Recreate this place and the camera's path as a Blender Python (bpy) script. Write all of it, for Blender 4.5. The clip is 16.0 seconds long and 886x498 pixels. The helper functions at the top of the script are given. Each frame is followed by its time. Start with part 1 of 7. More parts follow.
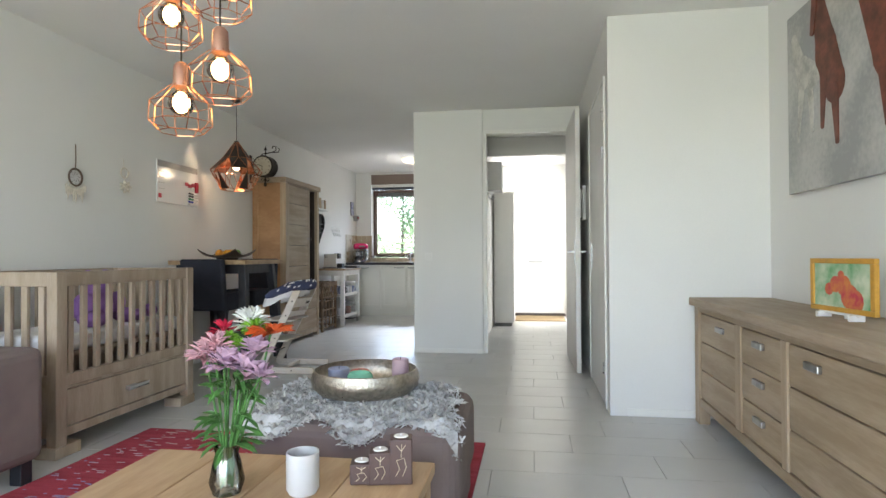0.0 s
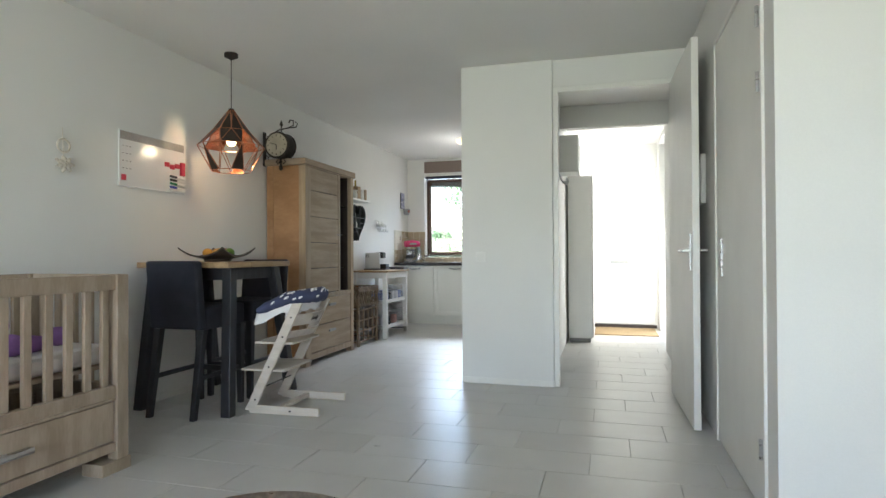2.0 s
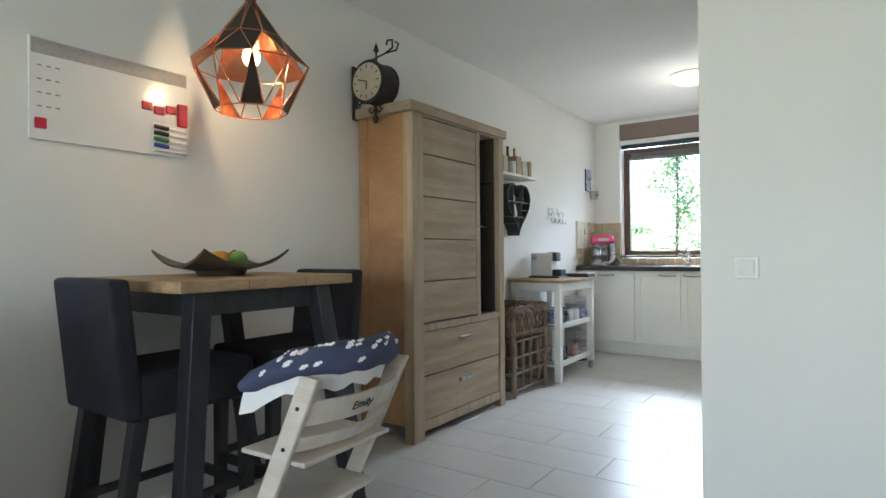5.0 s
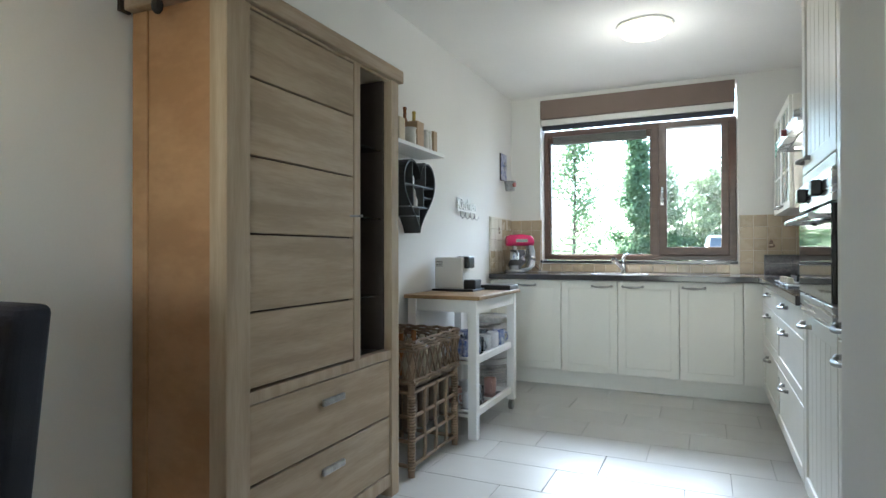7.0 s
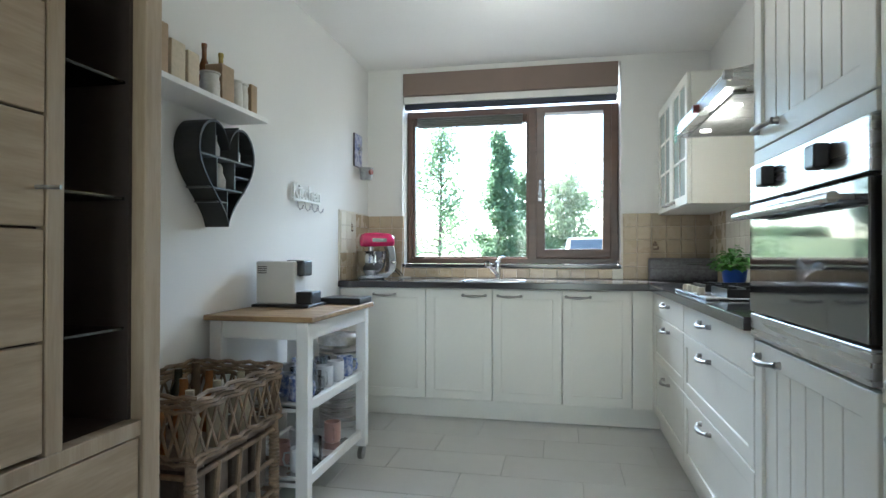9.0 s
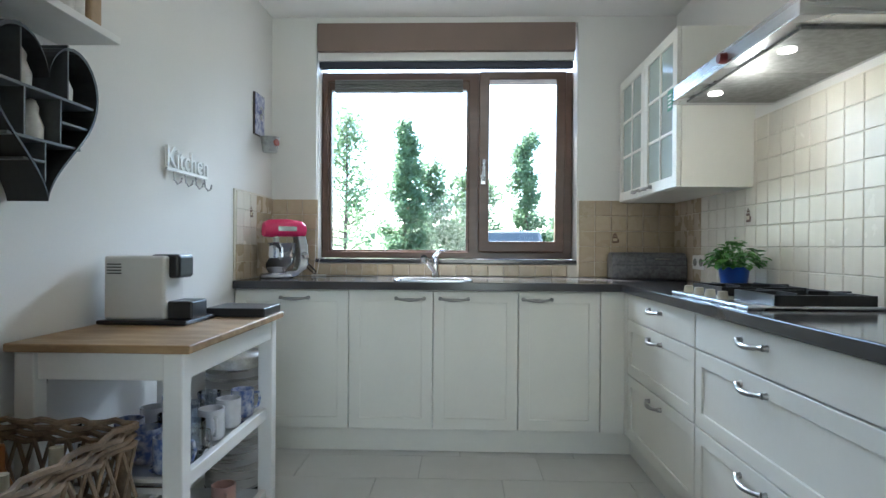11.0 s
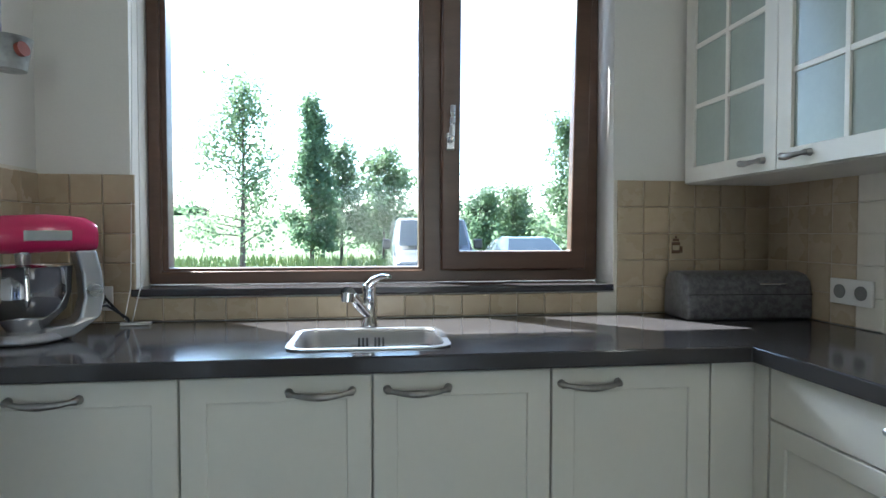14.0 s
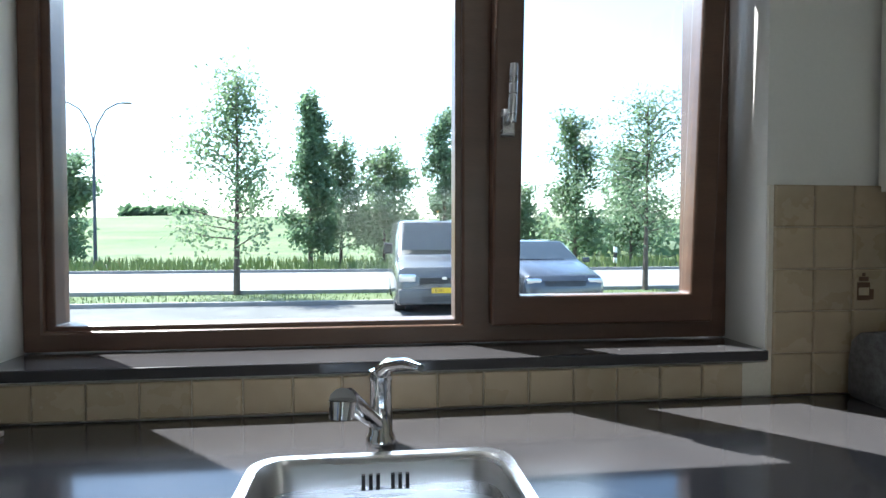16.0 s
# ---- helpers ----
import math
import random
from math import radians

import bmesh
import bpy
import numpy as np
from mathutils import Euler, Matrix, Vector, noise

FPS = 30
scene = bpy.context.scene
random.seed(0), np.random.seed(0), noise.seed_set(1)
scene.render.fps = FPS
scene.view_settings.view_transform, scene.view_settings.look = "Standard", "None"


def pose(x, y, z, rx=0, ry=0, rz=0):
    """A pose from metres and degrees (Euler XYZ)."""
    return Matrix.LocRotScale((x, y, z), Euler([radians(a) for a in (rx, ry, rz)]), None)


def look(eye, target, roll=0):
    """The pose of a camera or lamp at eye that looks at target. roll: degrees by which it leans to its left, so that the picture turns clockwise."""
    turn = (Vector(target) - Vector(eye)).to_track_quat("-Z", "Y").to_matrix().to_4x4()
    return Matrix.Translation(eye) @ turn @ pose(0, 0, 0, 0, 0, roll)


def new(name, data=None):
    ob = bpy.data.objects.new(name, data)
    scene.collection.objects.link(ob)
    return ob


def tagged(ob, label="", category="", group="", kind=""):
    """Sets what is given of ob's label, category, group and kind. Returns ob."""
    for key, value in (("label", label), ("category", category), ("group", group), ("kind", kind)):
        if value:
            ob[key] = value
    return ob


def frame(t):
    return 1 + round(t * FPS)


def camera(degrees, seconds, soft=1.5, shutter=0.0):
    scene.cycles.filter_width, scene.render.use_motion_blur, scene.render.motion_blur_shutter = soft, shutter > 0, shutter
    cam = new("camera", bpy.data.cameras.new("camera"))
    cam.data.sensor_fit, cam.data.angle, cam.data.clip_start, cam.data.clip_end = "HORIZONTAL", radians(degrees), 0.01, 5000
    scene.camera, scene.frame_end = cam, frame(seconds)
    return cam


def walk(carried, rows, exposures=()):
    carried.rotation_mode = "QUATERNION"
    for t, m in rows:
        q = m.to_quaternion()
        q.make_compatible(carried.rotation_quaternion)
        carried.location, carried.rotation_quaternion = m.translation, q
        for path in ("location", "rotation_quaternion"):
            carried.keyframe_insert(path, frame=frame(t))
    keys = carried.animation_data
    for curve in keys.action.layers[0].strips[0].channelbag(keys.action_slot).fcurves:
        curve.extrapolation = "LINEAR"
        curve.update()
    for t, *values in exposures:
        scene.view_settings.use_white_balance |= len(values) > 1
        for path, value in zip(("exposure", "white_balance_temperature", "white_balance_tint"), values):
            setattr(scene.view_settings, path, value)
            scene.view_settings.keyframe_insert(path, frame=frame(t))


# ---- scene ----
cam = camera(75.0, 16.0)
PATH = [
    (0, (0.154, -0.185, 1.028), (-0.152, 1.791, 1.052), -0.3),
    (0.5, (0.129, 0.124, 1.028), (-0.164, 2.103, 1.048), -0.3),
    (1, (0.107, 0.489, 1.031), (-0.242, 2.459, 1.051), -0.4),
    (1.5, (0.078, 0.88, 1.041), (-0.326, 2.839, 1.062), -0.3),
    (2, (0.048, 1.288, 1.045), (-0.5, 3.211, 1.063), -0.3),
    (2.5, (0.005, 1.68, 1.052), (-0.735, 3.538, 1.069), -0.4),
    (3, (-0.033, 2.05, 1.057), (-0.896, 3.854, 1.076), -0.4),
    (3.2, (-0.056, 2.212, 1.063), (-0.988, 3.982, 1.081), -0.4),
    (5.3, (-0.767, 3.705, 1.094), (-1.916, 5.342, 1.105), -0.5),
    (5.5, (-0.853, 3.827, 1.1), (-1.975, 5.483, 1.11), -0.5),
    (6, (-1.055, 4.141, 1.088), (-2.101, 5.846, 1.098), -0.4),
    (6.5, (-1.189, 4.442, 1.077), (-2.138, 6.202, 1.093), -0.4),
    (7, (-1.343, 4.792, 1.103), (-2.177, 6.61, 1.115), -0.1),
    (7.5, (-1.415, 5.122, 1.11), (-2.168, 6.975, 1.123), -0.2),
    (8, (-1.451, 5.376, 1.123), (-2.128, 7.258, 1.135), -0.1),
    (8.5, (-1.498, 5.57, 1.117), (-2.052, 7.491, 1.131), 0.1),
    (9, (-1.551, 5.712, 1.109), (-1.95, 7.672, 1.125), 0.1),
    (11.5, (-1.869, 6.724, 1.106), (-1.906, 8.723, 1.085), 0.2),
    (12, (-1.835, 7.03, 1.149), (-1.844, 9.029, 1.104), -0.1),
    (12.5, (-1.92, 7.313, 1.153), (-1.831, 9.31, 1.103), -0.1),
    (13, (-2.006, 7.581, 1.163), (-1.768, 9.566, 1.11), 0.1),
    (13.5, (-2.017, 7.863, 1.21), (-1.746, 9.844, 1.138), 0.1),
    (14, (-1.994, 8.107, 1.216), (-1.746, 10.091, 1.158), -0.0),
    (14.5, (-2.006, 8.351, 1.244), (-1.758, 10.335, 1.185), 0.0),
    (15, (-2.035, 8.552, 1.261), (-1.76, 10.532, 1.208), -0.0),
    (15.5, (-2.05, 8.77, 1.262), (-1.75, 10.747, 1.226), 0.0),
    (16, (-2.017, 8.902, 1.297), (-1.768, 10.886, 1.238), -0.0),
]
EXPOSURES = [(0, 3.13, 6300, 13), (3, 3.3, 6150, 9), (5.5, 3.42, 6050, 8), (7, 3.38, 5950, 7), (9, 3.3, 5830, 6), (12.5, 2.9, 5730, 7), (14.5, 2.42, 5800, 6), (16, 1.95, 5850, 6)]
walk(cam, [(t, look(eye, target, roll)) for t, eye, target, roll in PATH], EXPOSURES)

# ---- world, sun, window light and an added kitchen fill ----
SUN_DIR = Vector((-0.37, 0.40, 0.84))
world = bpy.data.worlds.new("sky")
scene.world = world
world.use_nodes = True
sky = world.node_tree.nodes.new("ShaderNodeTexSky")
sky.sky_type, sky.sun_disc = "NISHITA", False
sky.sun_elevation, sky.sun_rotation = radians(57), radians(-43)
world.node_tree.links.new(sky.outputs[0], world.node_tree.nodes["Background"].inputs[0])
world.node_tree.nodes["Background"].inputs[1].default_value = 0.15
sun = new("sun", bpy.data.lights.new("sun", "SUN"))
sun.data.energy, sun.data.angle, sun.data.color = 5.0, radians(0.5), (1.0, 0.95, 0.87)
sun.matrix_world = look(SUN_DIR * 60, (0, 0, 0))


def area_lamp(name, eye, target, w, h, watts, col):
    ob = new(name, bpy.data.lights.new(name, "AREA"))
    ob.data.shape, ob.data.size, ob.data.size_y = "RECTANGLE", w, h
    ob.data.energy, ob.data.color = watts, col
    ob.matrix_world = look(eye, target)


# daylight of the garden windows behind the walk, an added fill for the kitchen, and the hall's side light
area_lamp("garden_window_light", (-1.15, -2.15, 1.25), (-1.85, 0, 1.9), 3.4, 2.2, 12.5, (1.0, 0.98, 0.95))
# added lamp, unseen above the street, adds to the sky's light into the kitchen
area_lamp("kitchen_window_light", (-1.95, 16.0, 5.0), (-1.95, 10.2, 1.65), 6.0, 1.4, 170, (0.84, 0.92, 1.0))
area_lamp("hall_window_light", (0.68, 9.0, 1.3), (-0.3, 9.3, 1.2), 0.6, 2.2, 4, (1.0, 1.0, 0.93))


def glow(name, at, watts, size=0.03, col=(1.0, 0.78, 0.5)):
    ob = new(name, bpy.data.lights.new(name, "POINT"))
    ob.location, ob.data.energy, ob.data.shadow_soft_size, ob.data.color = at, watts, size, col


# ---- materials ----
def mat(name, col, rough=0.5, metal=0.0, var=0.12, scale=3.0, fine=60.0, bump=0.1, stretch=(1, 1, 1), alt=None, rnd=0.0, coat=0.0, spec=0.5, fac2=0.4):
    """Base colour broken up by broad and fine noise, with fine relief."""
    m = bpy.data.materials.new(name)
    m.use_nodes = True
    nt = m.node_tree
    N, L = nt.nodes, nt.links
    b = N["Principled BSDF"]
    tc, mp = N.new("ShaderNodeTexCoord"), N.new("ShaderNodeMapping")
    L.new(tc.outputs["Object"], mp.inputs[0])
    mp.inputs["Scale"].default_value = stretch
    n1, n2 = N.new("ShaderNodeTexNoise"), N.new("ShaderNodeTexNoise")
    n1.inputs["Scale"].default_value, n1.inputs["Detail"].default_value = scale, 5
    n2.inputs["Scale"].default_value, n2.inputs["Detail"].default_value = fine, 4
    vec = mp.outputs[0]
    if rnd:
        oi, add = N.new("ShaderNodeObjectInfo"), N.new("ShaderNodeVectorMath")
        add.operation = "MULTIPLY_ADD"
        L.new(oi.outputs["Random"], add.inputs[0])
        add.inputs[1].default_value = (37, 53, 29)
        L.new(vec, add.inputs[2])
        vec = add.outputs[0]
    L.new(vec, n1.inputs[0]), L.new(vec, n2.inputs[0])
    mix = N.new("ShaderNodeMix")
    mix.data_type = "RGBA"
    alt = alt or tuple(c * (1 - 2.2 * var) for c in col)
    mix.inputs[6].default_value, mix.inputs[7].default_value = (*col, 1), (*alt, 1)
    ma = N.new("ShaderNodeMath")
    ma.operation = "MULTIPLY_ADD"
    L.new(n2.outputs[0], ma.inputs[0])
    ma.inputs[1].default_value = fac2
    L.new(n1.outputs[0], ma.inputs[2])
    rg = N.new("ShaderNodeMapRange")
    rg.inputs[1].default_value, rg.inputs[2].default_value = 0.35 + fac2 / 2, 0.65 + fac2 / 2
    L.new(ma.outputs[0], rg.inputs[0])
    L.new(rg.outputs[0], mix.inputs[0])
    out = mix.outputs[2]
    if rnd:
        hs, mr = N.new("ShaderNodeHueSaturation"), N.new("ShaderNodeMapRange")
        L.new(oi.outputs["Random"], mr.inputs[0])
        mr.inputs[3].default_value, mr.inputs[4].default_value = 1 - rnd, 1 + rnd
        L.new(mr.outputs[0], hs.inputs["Value"])
        L.new(out, hs.inputs["Color"])
        out = hs.outputs[0]
    L.new(out, b.inputs["Base Color"])
    rr = N.new("ShaderNodeMapRange")
    L.new(n1.outputs[0], rr.inputs[0])
    rr.inputs[3].default_value, rr.inputs[4].default_value = max(rough - 0.07, 0.02), min(rough + 0.07, 1)
    L.new(rr.outputs[0], b.inputs["Roughness"])
    b.inputs["Metallic"].default_value = metal
    b.inputs["Specular IOR Level"].default_value = spec
    b.inputs["Coat Weight"].default_value = coat
    if bump:
        bp = N.new("ShaderNodeBump")
        bp.inputs["Strength"].default_value, bp.inputs["Distance"].default_value = bump, 0.004
        L.new(n2.outputs[0], bp.inputs["Height"])
        L.new(bp.outputs[0], b.inputs["Normal"])
    return m


def leafy(m, share=0.65):
    """Adds light passing through the leaves."""
    N, L = m.node_tree.nodes, m.node_tree.links
    b, o = N["Principled BSDF"], N["Material Output"]
    t, mx = N.new("ShaderNodeBsdfTranslucent"), N.new("ShaderNodeMixShader")
    mx.inputs[0].default_value = share
    L.new(b.inputs["Base Color"].links[0].from_socket, t.inputs[0])
    L.new(b.outputs[0], mx.inputs[1]), L.new(t.outputs[0], mx.inputs[2]), L.new(mx.outputs[0], o.inputs[0])
    return m


def glass(name, tint=(1, 1, 1), gloss=0.08):
    m = bpy.data.materials.new(name)
    m.use_nodes = True
    nt = m.node_tree
    nt.nodes.clear()
    N, L = nt.nodes, nt.links
    o, mx, t, g = N.new("ShaderNodeOutputMaterial"), N.new("ShaderNodeMixShader"), N.new("ShaderNodeBsdfTransparent"), N.new("ShaderNodeBsdfGlossy")
    t.inputs[0].default_value = (*tint, 1)
    g.inputs["Roughness"].default_value = 0.01
    fr, ml = N.new("ShaderNodeFresnel"), N.new("ShaderNodeMath")
    ml.operation = "ADD"
    ml.inputs[1].default_value = gloss - 0.04
    L.new(fr.outputs[0], ml.inputs[0]), L.new(ml.outputs[0], mx.inputs[0])
    L.new(t.outputs[0], mx.inputs[1]), L.new(g.outputs[0], mx.inputs[2]), L.new(mx.outputs[0], o.inputs[0])
    return m


def emit(name, col, power):
    m = bpy.data.materials.new(name)
    m.use_nodes = True
    b = m.node_tree.nodes["Principled BSDF"]
    b.inputs["Base Color"].default_value = (*col, 1)
    b.inputs["Emission Color"].default_value, b.inputs["Emission Strength"].default_value = (*col, 1), power
    return m


WALL = mat("wall_paint", (0.76, 0.75, 0.72), 0.85, var=0.02, scale=1.2, fine=140, bump=0.12)
CEIL = mat("ceiling_paint", (0.84, 0.83, 0.80), 0.9, var=0.02, scale=1.0, fine=90, bump=0.12)
TRIM = mat("white_trim", (0.78, 0.77, 0.73), 0.4, var=0.02, scale=4, fine=80, bump=0.03)
TILE = mat("floor_tile", (0.56, 0.55, 0.525), 0.31, scale=2.2, fine=9, bump=0.015, rnd=0.012, alt=(0.52, 0.51, 0.485), fac2=0.25)
GROUT = mat("grout", (0.36, 0.355, 0.34), 0.9, var=0.1, fine=200)
OAK = mat("limed_oak", (0.40, 0.31, 0.22), 0.55, var=0.16, scale=2.0, fine=14, bump=0.12, stretch=(5, 1, 14), alt=(0.30, 0.22, 0.145), rnd=0.06)
OAKH = mat("limed_oak_boards", (0.39, 0.295, 0.195), 0.55, scale=1.6, fine=12, bump=0.12, stretch=(10, 1.2, 12), alt=(0.29, 0.21, 0.13), rnd=0.06)
OAKV = mat("limed_oak_posts", (0.41, 0.315, 0.215), 0.55, scale=2.0, fine=14, bump=0.12, stretch=(12, 12, 1.0), alt=(0.32, 0.235, 0.15), rnd=0.06)
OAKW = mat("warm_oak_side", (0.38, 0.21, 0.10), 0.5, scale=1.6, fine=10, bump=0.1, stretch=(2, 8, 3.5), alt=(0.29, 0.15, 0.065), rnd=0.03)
BUTCHER = mat("oiled_wood_top", (0.40, 0.26, 0.13), 0.45, scale=3, fine=20, bump=0.08, stretch=(2, 8, 8), alt=(0.27, 0.165, 0.075), rnd=0.08)
CREAM = mat("cream_lacquer", (0.77, 0.755, 0.69), 0.38, var=0.015, scale=3, fine=50, bump=0.02)
WHITE = mat("white_lacquer", (0.80, 0.79, 0.76), 0.35, var=0.02, scale=4, fine=60, bump=0.03)
GRANITE = mat("black_granite", (0.046, 0.044, 0.047), 0.12, var=0.1, scale=5, fine=500, bump=0.0, alt=(0.054, 0.051, 0.053))
STEEL = mat("brushed_steel", (0.56, 0.56, 0.57), 0.28, 1.0, var=0.05, scale=3, fine=60, bump=0.03, stretch=(1, 1, 20))
CHROME = mat("chrome", (0.75, 0.75, 0.76), 0.06, 1.0, var=0.01, bump=0)
NICKEL = mat("aged_nickel", (0.42, 0.41, 0.39), 0.33, 1.0, var=0.15, scale=20, fine=120, bump=0.05)
BLACKP = mat("black_plastic", (0.016, 0.016, 0.018), 0.35, var=0.2, scale=10, bump=0.03)
OVENG = mat("oven_glass", (0.012, 0.012, 0.014), 0.04, var=0.1, bump=0, coat=0.5)
NAVY = mat("dark_cloth", (0.020, 0.022, 0.034), 0.9, var=0.2, scale=5, fine=400, bump=0.35)
BLACKW = mat("black_wood", (0.022, 0.023, 0.028), 0.45, var=0.2, scale=6, fine=60, bump=0.05, stretch=(4, 4, 1))
BROWNF = mat("brown_window_frame", (0.105, 0.055, 0.035), 0.32, var=0.1, scale=4, fine=60, bump=0.04, stretch=(1, 1, 6))
TAUPE = mat("taupe_blind", (0.23, 0.17, 0.14), 0.8, var=0.05, fine=200, bump=0.1)
WTILE = mat("glazed_wall_tile", (0.46, 0.375, 0.26), 0.28, var=0.06, scale=6, fine=30, bump=0.08, rnd=0.05, alt=(0.41, 0.325, 0.22))
WTILEP = mat("pale_wall_tile", (0.73, 0.69, 0.60), 0.25, var=0.03, scale=6, fine=30, bump=0.08, rnd=0.03)
WGROUT = mat("tile_joint", (0.71, 0.67, 0.58), 0.9, var=0.05, fine=150)
COPPER = mat("copper", (0.72, 0.33, 0.19), 0.25, 1.0, var=0.08, scale=10, bump=0.03)
IRON = mat("wrought_iron", (0.045, 0.035, 0.028), 0.6, 0.4, var=0.2, scale=15, bump=0.2)
RATTAN = mat("rattan", (0.27, 0.185, 0.115), 0.7, var=0.2, scale=14, fine=120, bump=0.3, rnd=0.1)
RATTAND = mat("dark_rattan", (0.13, 0.09, 0.06), 0.75, var=0.2, scale=14, fine=120, bump=0.3)
PAPER = mat("paper_white", (0.78, 0.77, 0.74), 0.7, var=0.02, bump=0.02)
PINK = mat("pink_enamel", (0.62, 0.03, 0.13), 0.15, var=0.03, bump=0, coat=0.5)
SUEDE = mat("taupe_suede", (0.20, 0.155, 0.14), 0.95, var=0.14, scale=4, fine=300, bump=0.3, alt=(0.15, 0.115, 0.108))
GREYFUR = mat("grey_fur", (0.58, 0.58, 0.57), 0.95, var=0.16, scale=16, fine=150, bump=0.3)
RUG = mat("red_rag_rug", (0.30, 0.022, 0.04), 0.95, scale=3.2, fine=70, bump=0.6, stretch=(1.0, 9, 1), alt=(0.42, 0.05, 0.075), fac2=1.2)
PURPLE = mat("purple_plush", (0.30, 0.15, 0.42), 0.95, var=0.1, scale=12, fine=200, bump=0.5)
SHEET = mat("white_bedding", (0.78, 0.77, 0.77), 0.9, var=0.03, scale=7, fine=90, bump=0.3)
GLASS = glass("clear_pane", (0.96, 0.98, 0.97), 0.018)
GLASSD = glass("cabinet_pane", (0.62, 0.68, 0.64), 0.10)
# near-black: shade inside cabinet and sideboard put into the colour; also dark trim
DARK = mat("inside_shade_dark_trim", (0.05, 0.035, 0.028), 0.6, var=0.1, bump=0.02)
LEAF = leafy(mat("leaves", (0.18, 0.27, 0.15), 0.55, var=0.3, scale=1.2, fine=9, bump=0, alt=(0.12, 0.19, 0.105)))
LEAFY = leafy(mat("young_leaves", (0.21, 0.29, 0.155), 0.55, var=0.3, scale=1.2, fine=9, bump=0, alt=(0.14, 0.21, 0.11)))
BARK = mat("bark", (0.13, 0.10, 0.08), 0.9, var=0.2, scale=8, fine=60, bump=0.5)
GRASS = mat("meadow", (0.125, 0.15, 0.06), 0.95, var=0.2, scale=0.25, fine=3, bump=0.6, alt=(0.065, 0.10, 0.035), fac2=0.9, stretch=(0.5, 2.5, 1))
ASPHALT = mat("road_asphalt", (0.20, 0.20, 0.20), 0.85, var=0.06, scale=0.8, fine=60, bump=0.2)
PAVING = mat("grey_paving", (0.13, 0.128, 0.125), 0.9, var=0.12, scale=1.2, fine=30, bump=0.2)
KERB = mat("kerb_concrete", (0.24, 0.235, 0.225), 0.9, var=0.1, scale=4, fine=50)
VANP = mat("grey_car_paint", (0.085, 0.085, 0.088), 0.25, 0.3, var=0.03, bump=0, coat=0.6)
CARP = mat("dark_car_paint", (0.05, 0.055, 0.065), 0.22, 0.3, var=0.05, bump=0, coat=0.7)
CARGL = mat("car_glass", (0.03, 0.04, 0.05), 0.05, var=0.05, bump=0)
RUBBER = mat("rubber", (0.02, 0.02, 0.02), 0.85, var=0.1, fine=100)
BULB = emit("warm_bulb", (1.0, 0.62, 0.25), 2.2)
LAMPGL = emit("lit_frosted_glass", (1.0, 0.84, 0.45), 0.26)
SPOT = emit("hood_spot", (1.0, 0.95, 0.8), 0.7)


# ---- mesh tools ----
def bx(bm, x0, x1, y0, y1, z0, z1, m=None):
    vs = [Vector((x, y, z)) for z in (z0, z1) for y in (y0, y1) for x in (x0, x1)]
    vs = [bm.verts.new(m @ v if m else v) for v in vs]
    for f in ((0, 2, 3, 1), (4, 5, 7, 6), (0, 1, 5, 4), (2, 6, 7, 3), (0, 4, 6, 2), (1, 3, 7, 5)):
        bm.faces.new([vs[i] for i in f])


def rod(bm, p, q, r, r2=None, n=10):
    p, q = Vector(p), Vector(q)
    r2 = r if r2 is None else r2
    u = (q - p).normalized()
    a = u.orthogonal().normalized()
    b = u.cross(a)
    rings = []
    for c, rr in ((p, r), (q, r2)):
        rings.append([bm.verts.new(c + (a * math.cos(k * math.tau / n) + b * math.sin(k * math.tau / n)) * rr) for k in range(n)])
    for k in range(n):
        bm.faces.new((rings[0][k], rings[0][(k + 1) % n], rings[1][(k + 1) % n], rings[1][k]))
    bm.faces.new(rings[0][::-1]), bm.faces.new(rings[1])


def sweep(bm, pts, r, n=8):
    pts = [Vector(p) for p in pts]
    rs = r if isinstance(r, (list, tuple)) else [r] * len(pts)
    last = None
    for i, p in enumerate(pts):
        u = (pts[min(i + 1, len(pts) - 1)] - pts[max(i - 1, 0)]).normalized()
        if i == 0:
            a = u.orthogonal().normalized()
        a = (a - u * a.dot(u)).normalized()
        b = u.cross(a)
        ring = [bm.verts.new(p + (a * math.cos(k * math.tau / n) + b * math.sin(k * math.tau / n)) * rs[i]) for k in range(n)]
        if last:
            for k in range(n):
                bm.faces.new((last[k], last[(k + 1) % n], ring[(k + 1) % n], ring[k]))
        else:
            bm.faces.new(ring[::-1])
        last = ring
    bm.faces.new(last)


def lathe(bm, prof, at=(0, 0, 0), n=24, close=False):
    at, last = Vector(at), None
    for r, z in prof:
        r = max(r, 0.0004)
        ring = [bm.verts.new(at + Vector((r * math.cos(k * math.tau / n), r * math.sin(k * math.tau / n), z))) for k in range(n)]
        if last:
            for k in range(n):
                bm.faces.new((last[k], last[(k + 1) % n], ring[(k + 1) % n], ring[k]))
        last = ring


def ball(bm, c, r, n=12, sq=(1, 1, 1)):
    c, s = Vector(c), len(bm.verts)
    made = bmesh.ops.create_uvsphere(bm, u_segments=n, v_segments=max(n // 2 + 2, 6), radius=r)
    for v in made["verts"]:
        v.co = Vector((v.co.x * sq[0], v.co.y * sq[1], v.co.z * sq[2])) + c


